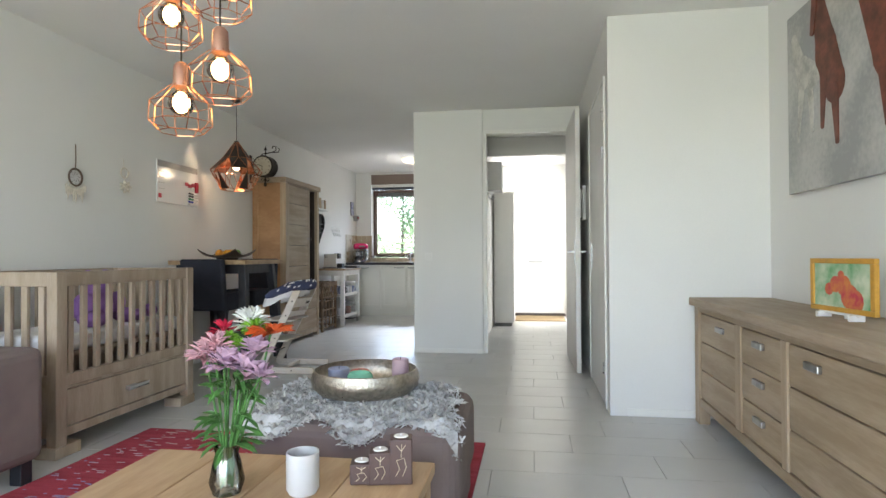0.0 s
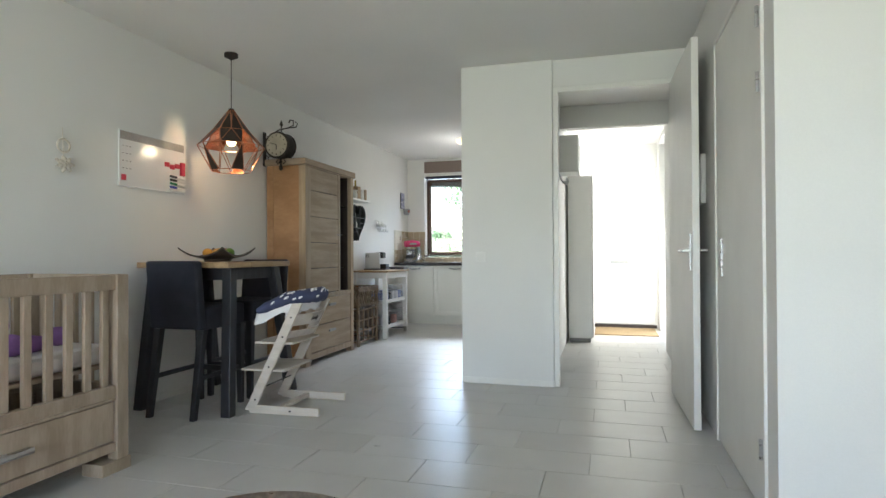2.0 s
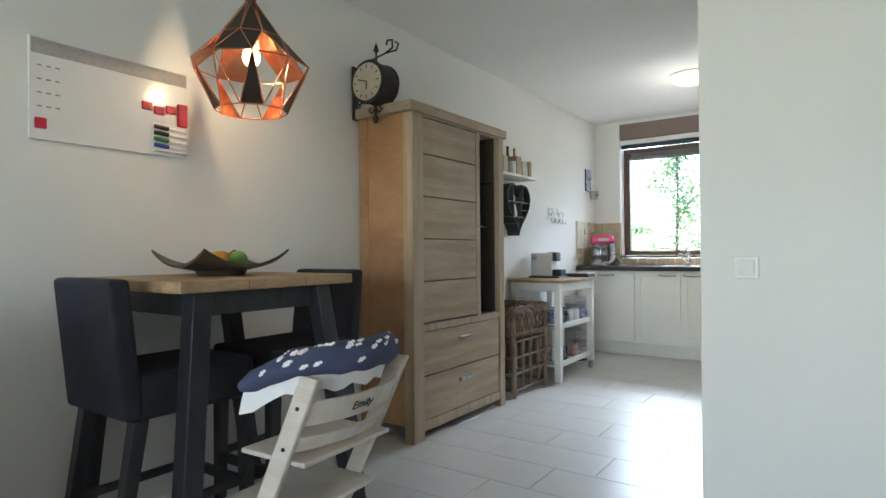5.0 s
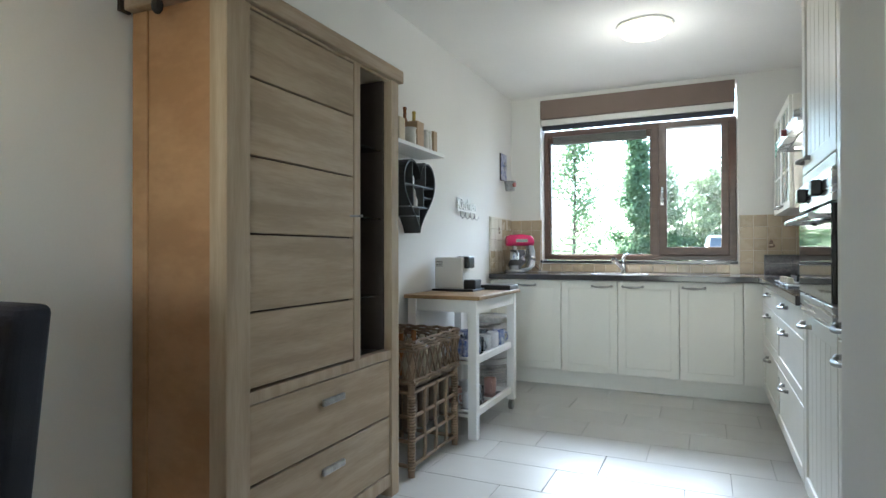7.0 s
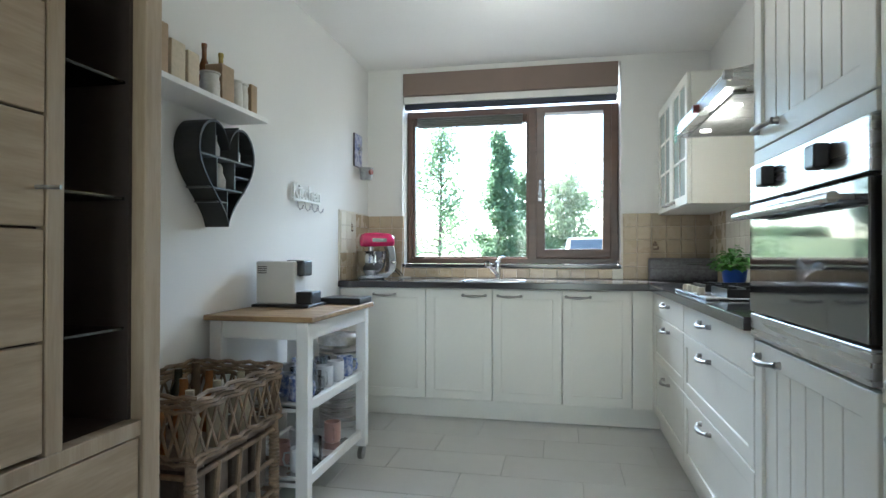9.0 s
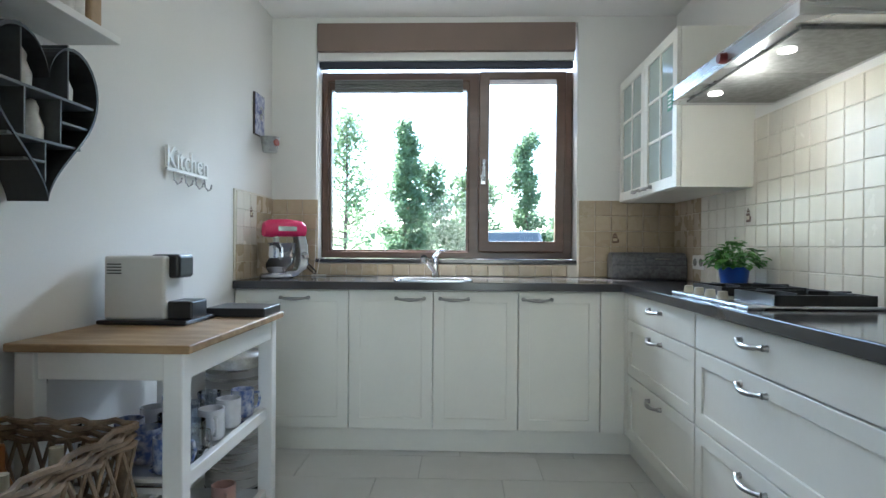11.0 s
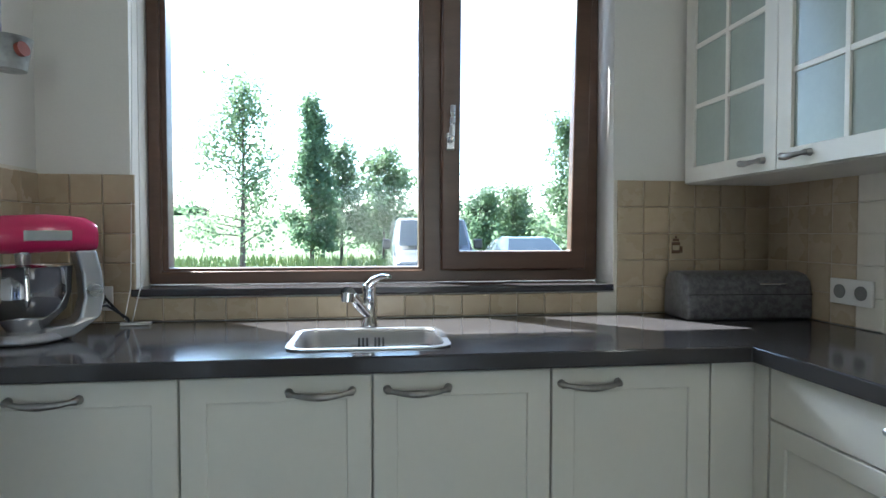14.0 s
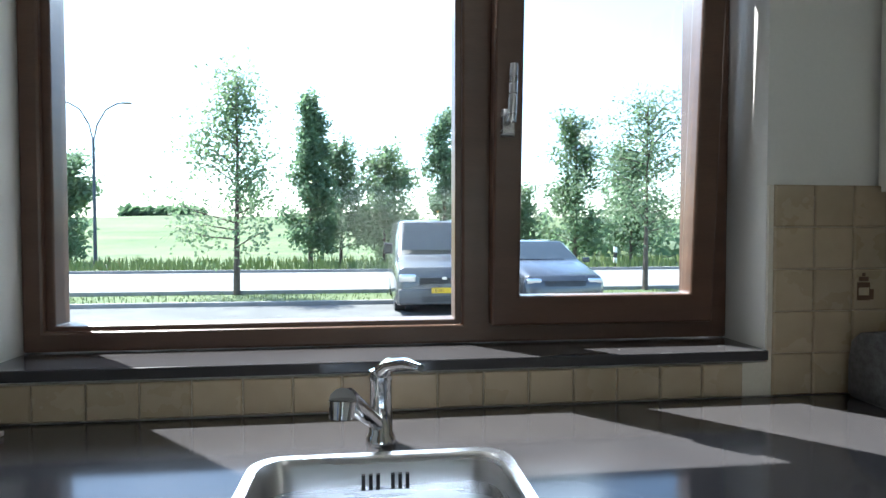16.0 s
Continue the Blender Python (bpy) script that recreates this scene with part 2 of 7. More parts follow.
def cells(bm, xs, ys, z0, z1, skip=(), m=None):
    """A slab of cells with through holes; skip names the empty cells."""
    nx, ny = len(xs) - 1, len(ys) - 1
    full = lambda i, j: 0 <= i < nx and 0 <= j < ny and (i, j) not in skip
    vv = {}

    def v(i, j, k):
        if (i, j, k) not in vv:
            c = Vector((xs[i], ys[j], (z0, z1)[k]))
            vv[i, j, k] = bm.verts.new(m @ c if m else c)
        return vv[i, j, k]

    for i in range(nx):
        for j in range(ny):
            if not full(i, j):
                continue
            bm.faces.new((v(i, j, 1), v(i + 1, j, 1), v(i + 1, j + 1, 1), v(i, j + 1, 1)))
            bm.faces.new((v(i, j, 0), v(i, j + 1, 0), v(i + 1, j + 1, 0), v(i + 1, j, 0)))
            if not full(i - 1, j):
                bm.faces.new((v(i, j, 0), v(i, j, 1), v(i, j + 1, 1), v(i, j + 1, 0)))
            if not full(i + 1, j):
                bm.faces.new((v(i + 1, j, 0), v(i + 1, j + 1, 0), v(i + 1, j + 1, 1), v(i + 1, j, 1)))
            if not full(i, j - 1):
                bm.faces.new((v(i, j, 0), v(i + 1, j, 0), v(i + 1, j, 1), v(i, j, 1)))
            if not full(i, j + 1):
                bm.faces.new((v(i, j + 1, 0), v(i, j + 1, 1), v(i + 1, j + 1, 1), v(i + 1, j + 1, 0)))


def mesh(name, build, material, parent=None, bevel=0.0, smooth=False, at=None, seg=2):
    bm = bmesh.new()
    build(bm)
    bmesh.ops.recalc_face_normals(bm, faces=bm.faces)
    me = bpy.data.meshes.new(name)
    bm.to_mesh(me)
    bm.free()
    me.materials.append(material)
    if smooth:
        me.polygons.foreach_set("use_smooth", [True] * len(me.polygons))
    ob = new(name, me)
    if parent:
        ob.parent = parent
    if at:
        ob.location = at
    if bevel:
        mod = ob.modifiers.new("bevel", "BEVEL")
        mod.width, mod.segments, mod.limit_method, mod.angle_limit = bevel, seg, "ANGLE", radians(40)
    if smooth and not bevel:
        mod = ob.modifiers.new("edges", "EDGE_SPLIT")
        mod.split_angle = radians(45)
    return ob


def boxes(name, bs, material, parent=None, bevel=0.003, **kw):
    def build(bm):
        for b in bs:
            bx(bm, *b)
    return mesh(name, build, material, parent, bevel, **kw)


def thing(name, at, label, category, group="", rz=0):
    e = new(name)
    e.matrix_world = pose(*at, 0, 0, rz)
    e.empty_display_size = 0.1
    return tagged(e, label, category, group)


def structure(ob, label=""):
    return tagged(ob, label, kind="structure")


LIFT = Matrix(((1, 0, 0, 0), (0, 0, 1, 0), (0, 1, 0, 0), (0, 0, 0, 1)))  # (x, z, y) cells to an upright wall along x
SIDE = Matrix(((0, 0, 1, 0), (1, 0, 0, 0), (0, 1, 0, 0), (0, 0, 0, 1)))  # (y, z, x) cells to an upright wall along y

# ---- the large structure ----
XL, XR, YB, YW, H = -3.065, 1.61, -2.2, 10.125, 2.57
structure(boxes("floor", [(XL - 0.2, XR + 0.2, YB - 0.2, YW + 0.3, -0.41, -0.006)], GROUT, bevel=0), "screed with grey joints under the floor tiles")
structure(boxes("ceiling", [(XL - 0.2, XR + 0.2, YB - 0.2, YW + 0.3, H, H + 0.2)], CEIL, bevel=0), "plain white plastered ceiling")
structure(boxes("wall_west", [(XL - 0.2, XL, YB - 0.2, YW + 0.3, 0, H)], WALL, bevel=0), "off-white plastered wall")
structure(boxes("wall_east", [(XR, XR + 0.2, YB - 0.2, YW + 0.3, 0, H)], WALL, bevel=0), "off-white plastered wall")


def south(bm):
    cells(bm, (XL, -2.85, 1.35, XR), (0, 0.1, 2.4, H), -2.4, -2.2, {(1, 1)}, LIFT)


structure(mesh("wall_south", south, WALL), "white wall with the wide garden window opening")


def north(bm):
    cells(bm, (XL, -2.778, -1.116, -0.42), (0, 1.0, 2.53, H), YW, YW + 0.3, {(1, 1)}, LIFT)


structure(mesh("wall_north", north, WALL), "off-white kitchen wall with a window opening")


def closet(bm):
    cells(bm, (3.647, 3.79, 4.83, 5.9, 7.75), (0, 2.23, H), 0.64, 0.74, {(1, 0)}, SIDE)
    bx(bm, 0.74, XR + 0.2, 3.647, 3.747, 0, H)


structure(mesh("wall_closet", closet, WALL), "off-white walls round a built-in closet")
structure(boxes("wall_pillar", [(-1.097, -0.361, 5.868, 6.2, 0, H)], WALL, bevel=0.004), "off-white wall end beside the hall doorway")
structure(boxes("wall_kitchen", [(-0.5, -0.42, 6.2, YW, 0, H)], WALL, bevel=0), "thin wall between kitchen and hall")
structure(boxes("wall_hall_east", [(0.72, 0.82, 7.75, 8.6, 0, H), (0.72, 0.82, 8.6, 9.5, 2.5, H), (0.72, 0.82, 9.5, 9.9, 0, H), (0.64, 0.72, 7.75, 7.85, 0, H)], WALL, bevel=0), "off-white hall wall with a tall side light")
structure(boxes("wall_hall_end", [(-0.42, -0.16, 9.8, 9.9, 0, H), (0.70, 0.82, 9.8, 9.9, 0, H)], WALL, bevel=0), "white wall beside the front door")
structure(boxes("lintel", [(-0.361, 0.64, 5.9, 6.0, 2.355, H), (-0.42, 0.64, 7.4, 7.5, 2.34, H)], WALL, bevel=0.003), "white lintels over the hall doorways")
structure(boxes("trim_doorway", [(-0.361, -0.32, 5.9, 6.0, 0, 2.355), (0.545, 0.585, 5.9, 6.0, 0, 2.355), (-0.32, 0.545, 5.9, 6.0, 2.315, 2.355), (0.585, 0.64, 5.9, 6.0, 0, 2.355)], TRIM), "white painted door frame")
structure(boxes("baseboard", [(-1.095, -0.363, 5.860, 5.868, 0.002, 0.05), (-0.361, -0.353, 5.868, 5.9, 0.002, 0.05), (0.745, XR, 3.639, 3.647, 0.002, 0.05), (XL, XL + 0.008, YB, 6.05, 0.002, 0.05), (XR - 0.008, XR, YB, 3.63, 0.002, 0.05)], TRIM, bevel=0.001), "low white skirting strip")

# front door with its letter slot, closed
d = tagged(thing("door_1", (0.27, 9.82, 0), "white front door with a dark letter slot", "door"), kind="structure")
boxes("leaf", [(-0.41, 0.40, -0.02, 0.03, 0.05, 2.22)], TRIM, d)
boxes("transom", [(-0.43, 0.43, -0.01, 0.04, 2.235, H)], TRIM, d)
boxes("frame", [(-0.43, -0.414, -0.02, 0.05, 0, 2.23), (0.404, 0.43, -0.02, 0.05, 0, 2.23)], TRIM, d)
boxes("threshold", [(-0.43, 0.43, -0.05, 0.03, 0, 0.045)], DARK, d)
boxes("letter_slot", [(-0.185, 0.055, -0.027, -0.02, 0.90, 0.945)], NICKEL, d)
boxes("lever", [(0.33, 0.35, -0.08, -0.02, 1.02, 1.05), (0.23, 0.35, -0.09, -0.07, 1.025, 1.045)], STEEL, d)
tagged(boxes("doormat", [(-0.12, 0.66, 8.95, 9.7, 0.002, 0.014)], mat("coir", (0.36, 0.25, 0.13), 0.95, fine=200, bump=0.6), bevel=0.004), "brown coir doormat lying inside the front door", "doormat")

# open inner door
d = tagged(thing("door_2", (0.545, 5.9, 0), "white flush inner door standing open", "door", rz=1.5), kind="structure")
boxes("leaf", [(-0.045, -0.005, -0.97, -0.01, 0.012, 2.31)], TRIM, d)
for sx in (-1, 1):
    x = -0.045 if sx < 0 else -0.005
    boxes("backplate", [(min(x, x + sx * 0.008), max(x, x + sx * 0.008), -0.925, -0.885, 0.94, 1.16)], STEEL, d, 0.002)
    boxes("lever", [(min(x, x + sx * 0.055), max(x, x + sx * 0.055), -0.915, -0.897, 1.05, 1.068), (min(x + sx * 0.04, x + sx * 0.056), max(x + sx * 0.04, x + sx * 0.056), -0.915, -0.78, 1.05, 1.068)], STEEL, d, 0.004)

# closed closet door
d = tagged(thing("door_3", (0.64, 3.8, 0), "white flush closet door, closed, with steel hinges", "door"), kind="structure")
boxes("leaf", [(-0.004, 0.036, 0.02, 1.0, 0.01, 2.2)], TRIM, d)
boxes("frame", [(-0.012, 0.05, -0.01, 0.016, 0, 2.23), (-0.012, 0.05, 1.004, 1.03, 0, 2.23), (-0.012, 0.05, 0.016, 1.004, 2.204, 2.23)], TRIM, d)
boxes("backplate", [(-0.014, -0.004, 0.84, 0.87, 0.92, 1.12)], STEEL, d, 0.002)


def hinges(bm):
    for z in (0.27, 1.72, 1.98):
        rod(bm, (-0.018, 0.018, z - 0.04), (-0.018, 0.018, z + 0.04), 0.008)


mesh("hinge", hinges, STEEL, d)

# ---- kitchen window ----
w = tagged(thing("window_1", (0, 10.285, 0), "brown framed kitchen window with a tilted casement", "window"), kind="structure")


def wframe(bm):
    cells(bm, (-2.775, -2.732, -1.80, -1.70, -1.20, -1.119), (1.03, 1.075, 1.12, 2.16, 2.20, 2.26), -0.02, 0.07, {(1, 1), (1, 2), (1, 3), (3, 2), (3, 3), (3, 1)}, LIFT)


mesh("frame", wframe, BROWNF, w, 0.006)


def bead(bm):
    cells(bm, (-2.736, -2.714, -1.815, -1.794), (1.07, 1.086, 2.15, 2.206), -0.005, 0.06, {(1, 1)}, LIFT)


mesh("glazing_bead", bead, BROWNF, w, 0.003)


def sashb(bm):
    cells(bm, (-1.735, -1.668, -1.238, -1.178), (1.075, 1.146, 2.185, 2.235), -0.055, -0.002, {(1, 1)}, LIFT)
    for v in bm.verts:
        v.co.y -= (v.co.z - 1.075) * 0.055


mesh("sash", sashb, BROWNF, w, 0.006)


def pane(bm):
    bx(bm, -2.72, -1.80, 0.03, 0.036, 1.08, 2.16)


def pane2(bm):
    bx(bm, -1.68, -1.228, -0.03, -0.024, 1.14, 2.19)
    for v in bm.verts:
        v.co.y -= (v.co.z - 1.075) * 0.055


for nm, fn in (("pane", pane), ("pane", pane2)):
    g = mesh(nm, fn, GLASS, w)
    g.visible_shadow = False


def whandle(bm):
    bx(bm, -1.720, -1.692, -0.100, -0.075, 1.515, 1.575)
    bx(bm, -1.715, -1.697, -0.128, -0.098, 1.545, 1.563)
    sweep(bm, [(-1.706, -0.124, 1.54), (-1.704, -0.130, 1.60), (-1.702, -0.130, 1.668)], [0.011, 0.010, 0.009])


mesh("handle", whandle, STEEL, w, 0.002)
structure(boxes("window_sill", [(-2.775, -1.119, 10.105, 10.30, 1.004, 1.028)], GRANITE, bevel=0.003), "thin black stone window sill")
b = thing("roller_blind", (-1.95, 10.15, 2.25), "rolled-up taupe roller blind in a box above the window", "blind")
boxes("box", [(-0.82, 0.815, -0.05, 0.08, 0.10, 0.275)], TAUPE, b, 0.004)
boxes("valance", [(-0.82, 0.815, -0.02, 0.06, 0.045, 0.098)], WHITE, b, 0.003)
boxes("bottom_bar", [(-0.815, 0.81, -0.012, 0.03, 0.0, 0.043)], mat("navy_blind", (0.03, 0.035, 0.06), 0.6), b, 0.006)
b = thing("venetian_blind", (-2.26, 10.235, 2.12), "raised grey slatted blind stacked at the top of the pane", "blind")
for k in range(5):
    boxes("slat", [(-0.42, 0.42, -0.02, 0.02, k * 0.017, k * 0.017 + 0.011)], KERB, b, 0.002)


def cord(bm):
    sweep(bm, [(-2.765, 10.13, 2.25), (-2.77, 10.12, 1.5), (-2.772, 10.10, 1.04), (-2.765, 10.03, 0.94), (-2.75, 10.05, 0.93), (-2.745, 10.11, 1.04), (-2.75, 10.125, 1.6), (-2.75, 10.13, 2.25)], 0.002, 6)
    bx(bm, -2.78, -2.69, 10.03, 10.05, 0.922, 0.93)


tagged(mesh("blind_cord", cord, PAPER), "white beaded blind cord hanging beside the window", "cord")

# ---- kitchen ----
def bow_handle(parent, c, along, out, width=0.15):
    """A bowed pull with flared ends: c its middle on the door's face."""
    c, along, out = Vector(c), Vector(along), Vector(out)

    def build(bm):
        pts, rs = [], []
        for k in range(13):
            s = -1 + k / 6
            pts.append(c + along * (s * width / 2) + out * (0.012 + 0.020 * (1 - abs(s) ** 2.5)) + Vector((0, 0, -0.006 * (1 - s * s))))
            rs.append(0.0055 + 0.0042 * (1 - abs(s)) + (0.005 if abs(s) > 0.95 else 0))
        sweep(bm, pts, rs, 8)
        for s in (-1, 1):
            p = c + along * (s * width / 2)
            rod(bm, p, p + out * 0.014, 0.011, 0.007, 10)
    return mesh("handle", build, NICKEL, parent, smooth=True)


def panel_door(name, parent, w, h, m, planks=0, rail=0.06):
    """A framed front in the xz plane, from the origin, its face at y = 0, looking to -y; m places it."""
    def build(bm):
        cells(bm, (0, rail, w - rail, w), (0, rail, h - rail, h), 0.0, 0.02, {(1, 1)}, m @ LIFT)
        if planks:
            n = planks
            pw = (w - 2 * rail) / n
            for k in range(n):
                bx(bm, rail + k * pw + 0.0018, rail + (k + 1) * pw - 0.0018, 0.008, 0.02, rail - 0.001, h - rail + 0.001, m)
            bx(bm, rail - 0.002, w - rail + 0.002, 0.012, 0.019, rail - 0.002, h - rail + 0.002, m)
        else:
            bx(bm, rail - 0.002, w - rail + 0.002, 0.007, 0.019, rail - 0.002, h - rail + 0.002, m)
    return mesh(name, build, CREAM, parent, 0.003)


FRONT_Y, FRONT_X = 9.515, -0.985
G = "fitted kitchen units"
for x0, x1, hx in ((-3.06, -2.443, -2.735), (-2.443, -1.992, -2.115), (-1.992, -1.541, -1.88), (-1.541, -1.108, -1.44)):
    u = thing("base_cabinet", (x0, FRONT_Y, 0), "cream framed base cabinet with one door and a nickel pull", "cabinet", G)
    wd = x1 - x0
    boxes("body", [(0.001, wd - 0.001, 0.022, 0.58, 0.13, 0.875)] if not -2.3 < x0 + wd / 2 < -1.7 else [(0.001, wd - 0.001, 0.022, 0.04, 0.13, 0.875), (0.001, wd - 0.001, 0.04, 0.58, 0.13, 0.70)], CREAM, u, 0)
    dd = panel_door("door", u, wd - 0.005, 0.735, Matrix.Translation((0.0025, 0, 0.135)))
    bow_handle(dd, (hx - x0, 0, 0.832), (1, 0, 0), (0, -1, 0))
tagged(boxes("corner_filler", [(-1.106, FRONT_X + 0.02, FRONT_Y + 0.002, FRONT_Y + 0.03, 0.13, 0.875), (FRONT_X, FRONT_X + 0.02, 9.46, FRONT_Y, 0.13, 0.875)], CREAM, bevel=0.001), "cream filler strip in the corner of the units", "filler strip")
ROT = pose(0, 0, 0, 0, 0, -90)
for y1, y0 in ((9.455, 8.60), (8.595, 7.59)):
    u = thing("drawer_cabinet", (FRONT_X, y1, 0), "cream cabinet with three framed drawers and nickel pulls", "cabinet", G)
    wd = y1 - y0
    boxes("body", [(0.022, 0.46, -wd + 0.001, -0.001, 0.13, 0.875)], CREAM, u, 0)
    for z0, z1, rail in ((0.742, 0.872, 0.0), (0.462, 0.737, 0.055), (0.135, 0.457, 0.055)):
        m = Matrix.Translation((0, -0.0025, z0)) @ ROT
        if rail:
            dr = panel_door("drawer", u, wd - 0.005, z1 - z0, m, 0, rail)
        else:
            dr = boxes("drawer", [(0, 0.02, -wd + 0.0025, -0.0025, z0, z1)], CREAM, u, 0.003)
        for hy in ((-wd * 0.5,) if wd < 0.9 else (-wd * 0.42,)):
            bow_handle(dr, (0, hy, z1 - 0.045), (0, 1, 0), (-1, 0, 0))
u = thing("oven_cabinet", (FRONT_X, 7.585, 0), "tall cream oven cabinet with boarded doors", "cabinet", G)
boxes("body", [(0.03, 0.46, -0.69, -0.001, 0.13, 2.42), (0.0, 0.03, -0.002, 0.0, 0.13, 2.42)], CREAM, u, 0)
dd = panel_door("door", u, 0.68, 0.72, Matrix.Translation((0, -0.004, 0.135)) @ ROT, 6)
bow_handle(dd, (0, -0.13, 0.815), (0, 1, 0), (-1, 0, 0))
boxes("shelf_strip", [(0.0, 0.02, -0.684, -0.004, 1.372, 1.412)], CREAM, u, 0.002)
dd = panel_door("door", u, 0.68, 0.99, Matrix.Translation((0, -0.004, 1.416)) @ ROT, 6)
bow_handle(dd, (0, -0.12, 1.465), (0, 1, 0), (-1, 0, 0))
o = thing("oven", (FRONT_X, 7.581, 0.866), "built-in steel oven with a black glass door", "oven")
boxes("control_panel", [(-0.012, 0.02, -0.682, -0.002, 0.395, 0.502)], STEEL, o, 0.003)
boxes("door", [(-0.014, 0.02, -0.682, -0.002, 0.075, 0.388)], OVENG, o, 0.003)
boxes("bottom_trim", [(-0.012, 0.02, -0.682, -0.002, 0.0, 0.07)], STEEL, o, 0.003)
for ky in (-0.18, -0.50):
    boxes("knob", [(-0.045, -0.012, ky - 0.028, ky + 0.028, 0.425, 0.478)], BLACKP, o, 0.006)


def obar(bm):
    rod(bm, (-0.06, -0.65, 0.352), (-0.06, -0.03, 0.352), 0.012)
    for y in (-0.62, -0.06):
        rod(bm, (-0.06, y, 0.352), (-0.01, y, 0.352), 0.009)


mesh("handle", obar, STEEL, o, smooth=True)
u = thing("fridge_cabinet", (FRONT_X, 6.89, 0), "tall cream fridge cabinet with two boarded doors", "cabinet", G)
boxes("body", [(0.022, 0.46, -0.53, -0.001, 0.13, 2.42)], CREAM, u, 0)
dd = panel_door("door", u, 0.525, 0.70, Matrix.Translation((0, -0.0025, 0.135)) @ ROT, 6)
bow_handle(dd, (0, -0.13, 0.79), (0, 1, 0), (-1, 0, 0))
dd = panel_door("door", u, 0.525, 1.565, Matrix.Translation((0, -0.0025, 0.842)) @ ROT, 6)
bow_handle(dd, (0, -0.13, 0.885), (0, 1, 0), (-1, 0, 0))
structure(boxes("trim_plinth", [(-3.06, FRONT_X + 0.05, FRONT_Y + 0.05, FRONT_Y + 0.065, 0.003, 0.128), (FRONT_X + 0.05, FRONT_X + 0.065, 6.36, FRONT_Y + 0.05, 0.003, 0.128)], CREAM, bevel=0.002), "cream plinth under the kitchen units")
structure(boxes("trim_filler", [(FRONT_X, -0.5, 6.2, 6.355, 0.0, 2.42), (FRONT_X + 0.02, -0.5, 6.2, 7.63, 2.425, H)], CREAM, bevel=0.002), "cream panels closing the tall units")


def counter(bm):
    cells(bm, (XL + 0.004, -2.197, -1.797, -1.012, -0.503), (7.592, 9.485, 9.572, 9.862, YW - 0.012), 0.878, 0.92, {(0, 0), (1, 0), (2, 0), (1, 2)})


tagged(mesh("countertop", counter, GRANITE, bevel=0.004), "polished black stone countertop in an L shape", "countertop")
s = thing("sink", (-1.998, 9.717, 0.92), "inset stainless steel sink bowl", "sink")


def basin(bm):
    def ring(hx, hy, z, r):
        pts = []
        for cx, cy, a0 in ((1, 1, 0), (-1, 1, 90), (-1, -1, 180), (1, -1, 270)):
            for k in range(6):
                a = radians(a0 + k * 18)
                pts.append(bm.verts.new((cx * (hx - r) + r * math.cos(a), cy * (hy - r) + r * math.sin(a), z)))
        return pts
    rs = [ring(0.213, 0.158, 0.001, 0.05), ring(0.213, 0.158, 0.005, 0.05), ring(0.196, 0.142, 0.005, 0.045), ring(0.190, 0.136, -0.004, 0.045), ring(0.182, 0.128, -0.14, 0.05), ring(0.15, 0.1, -0.155, 0.05)]
    for a, b in zip(rs, rs[1:]):
        for k in range(24):
            bm.faces.new((a[k], a[(k + 1) % 24], b[(k + 1) % 24], b[k]))
    bm.faces.new(rs[-1])


mesh("bowl", basin, STEEL, s, smooth=True)
boxes("overflow", [(-0.035 + k * 0.012, -0.029 + k * 0.012, 0.123, 0.130, -0.045, -0.02) for k in (0, 1, 2, 4, 5, 6)], BLACKP, s, 0)
t = thing("tap", (-2.0, 9.93, 0.92), "chrome single-lever kitchen tap", "tap")


def tapb(bm):
    lathe(bm, [(0.0, 0), (0.027, 0), (0.027, 0.012), (0.021, 0.02), (0.020, 0.11), (0.023, 0.118), (0.021, 0.132), (0.0, 0.14)], n=20)
    sweep(bm, [(0, 0, 0.03), (-0.03, -0.06, 0.075), (-0.055, -0.12, 0.115), (-0.06, -0.145, 0.118)], [0.012, 0.015, 0.019, 0.022], 14)
    rod(bm, (-0.06, -0.145, 0.12), (-0.062, -0.15, 0.094), 0.021, 0.019, 14)
    sweep(bm, [(0, 0, 0.125), (0.015, -0.04, 0.15), (0.04, -0.10, 0.165), (0.06, -0.14, 0.166)], [0.016, 0.013, 0.009, 0.006], 10)


mesh("body", tapb, CHROME, t, smooth=True)

h = thing("gas_hob", (-0.75, 8.56, 0.92), "steel gas hob with black pan supports", "hob")
boxes("plate", [(-0.22, 0.20, -0.32, 0.32, 0.001, 0.012)], STEEL, h, 0.004)


def burners(bm):
    for x, y, r in ((-0.06, 0.18, 0.04), (0.11, 0.18, 0.05), (-0.06, -0.18, 0.05), (0.11, -0.18, 0.04)):
        lathe(bm, [(0, 0.03), (r, 0.03), (r, 0.012)], (x, y, 0), 16)
    for y in (0.18, -0.18):
        for dx in (-0.13, 0.17):
            bx(bm, dx - 0.005, dx + 0.005, y - 0.13, y + 0.13, 0.012, 0.045)
        for dy in (-0.125, 0.125):
            bx(bm, -0.13, 0.17, y + dy - 0.005, y + dy + 0.005, 0.012, 0.045)
        for x in (-0.06, 0.11):
            bx(bm, x - 0.07, x + 0.07, y - 0.004, y + 0.004, 0.034, 0.05)
            bx(bm, x - 0.004, x + 0.004, y - 0.12, y + 0.12, 0.034, 0.05)


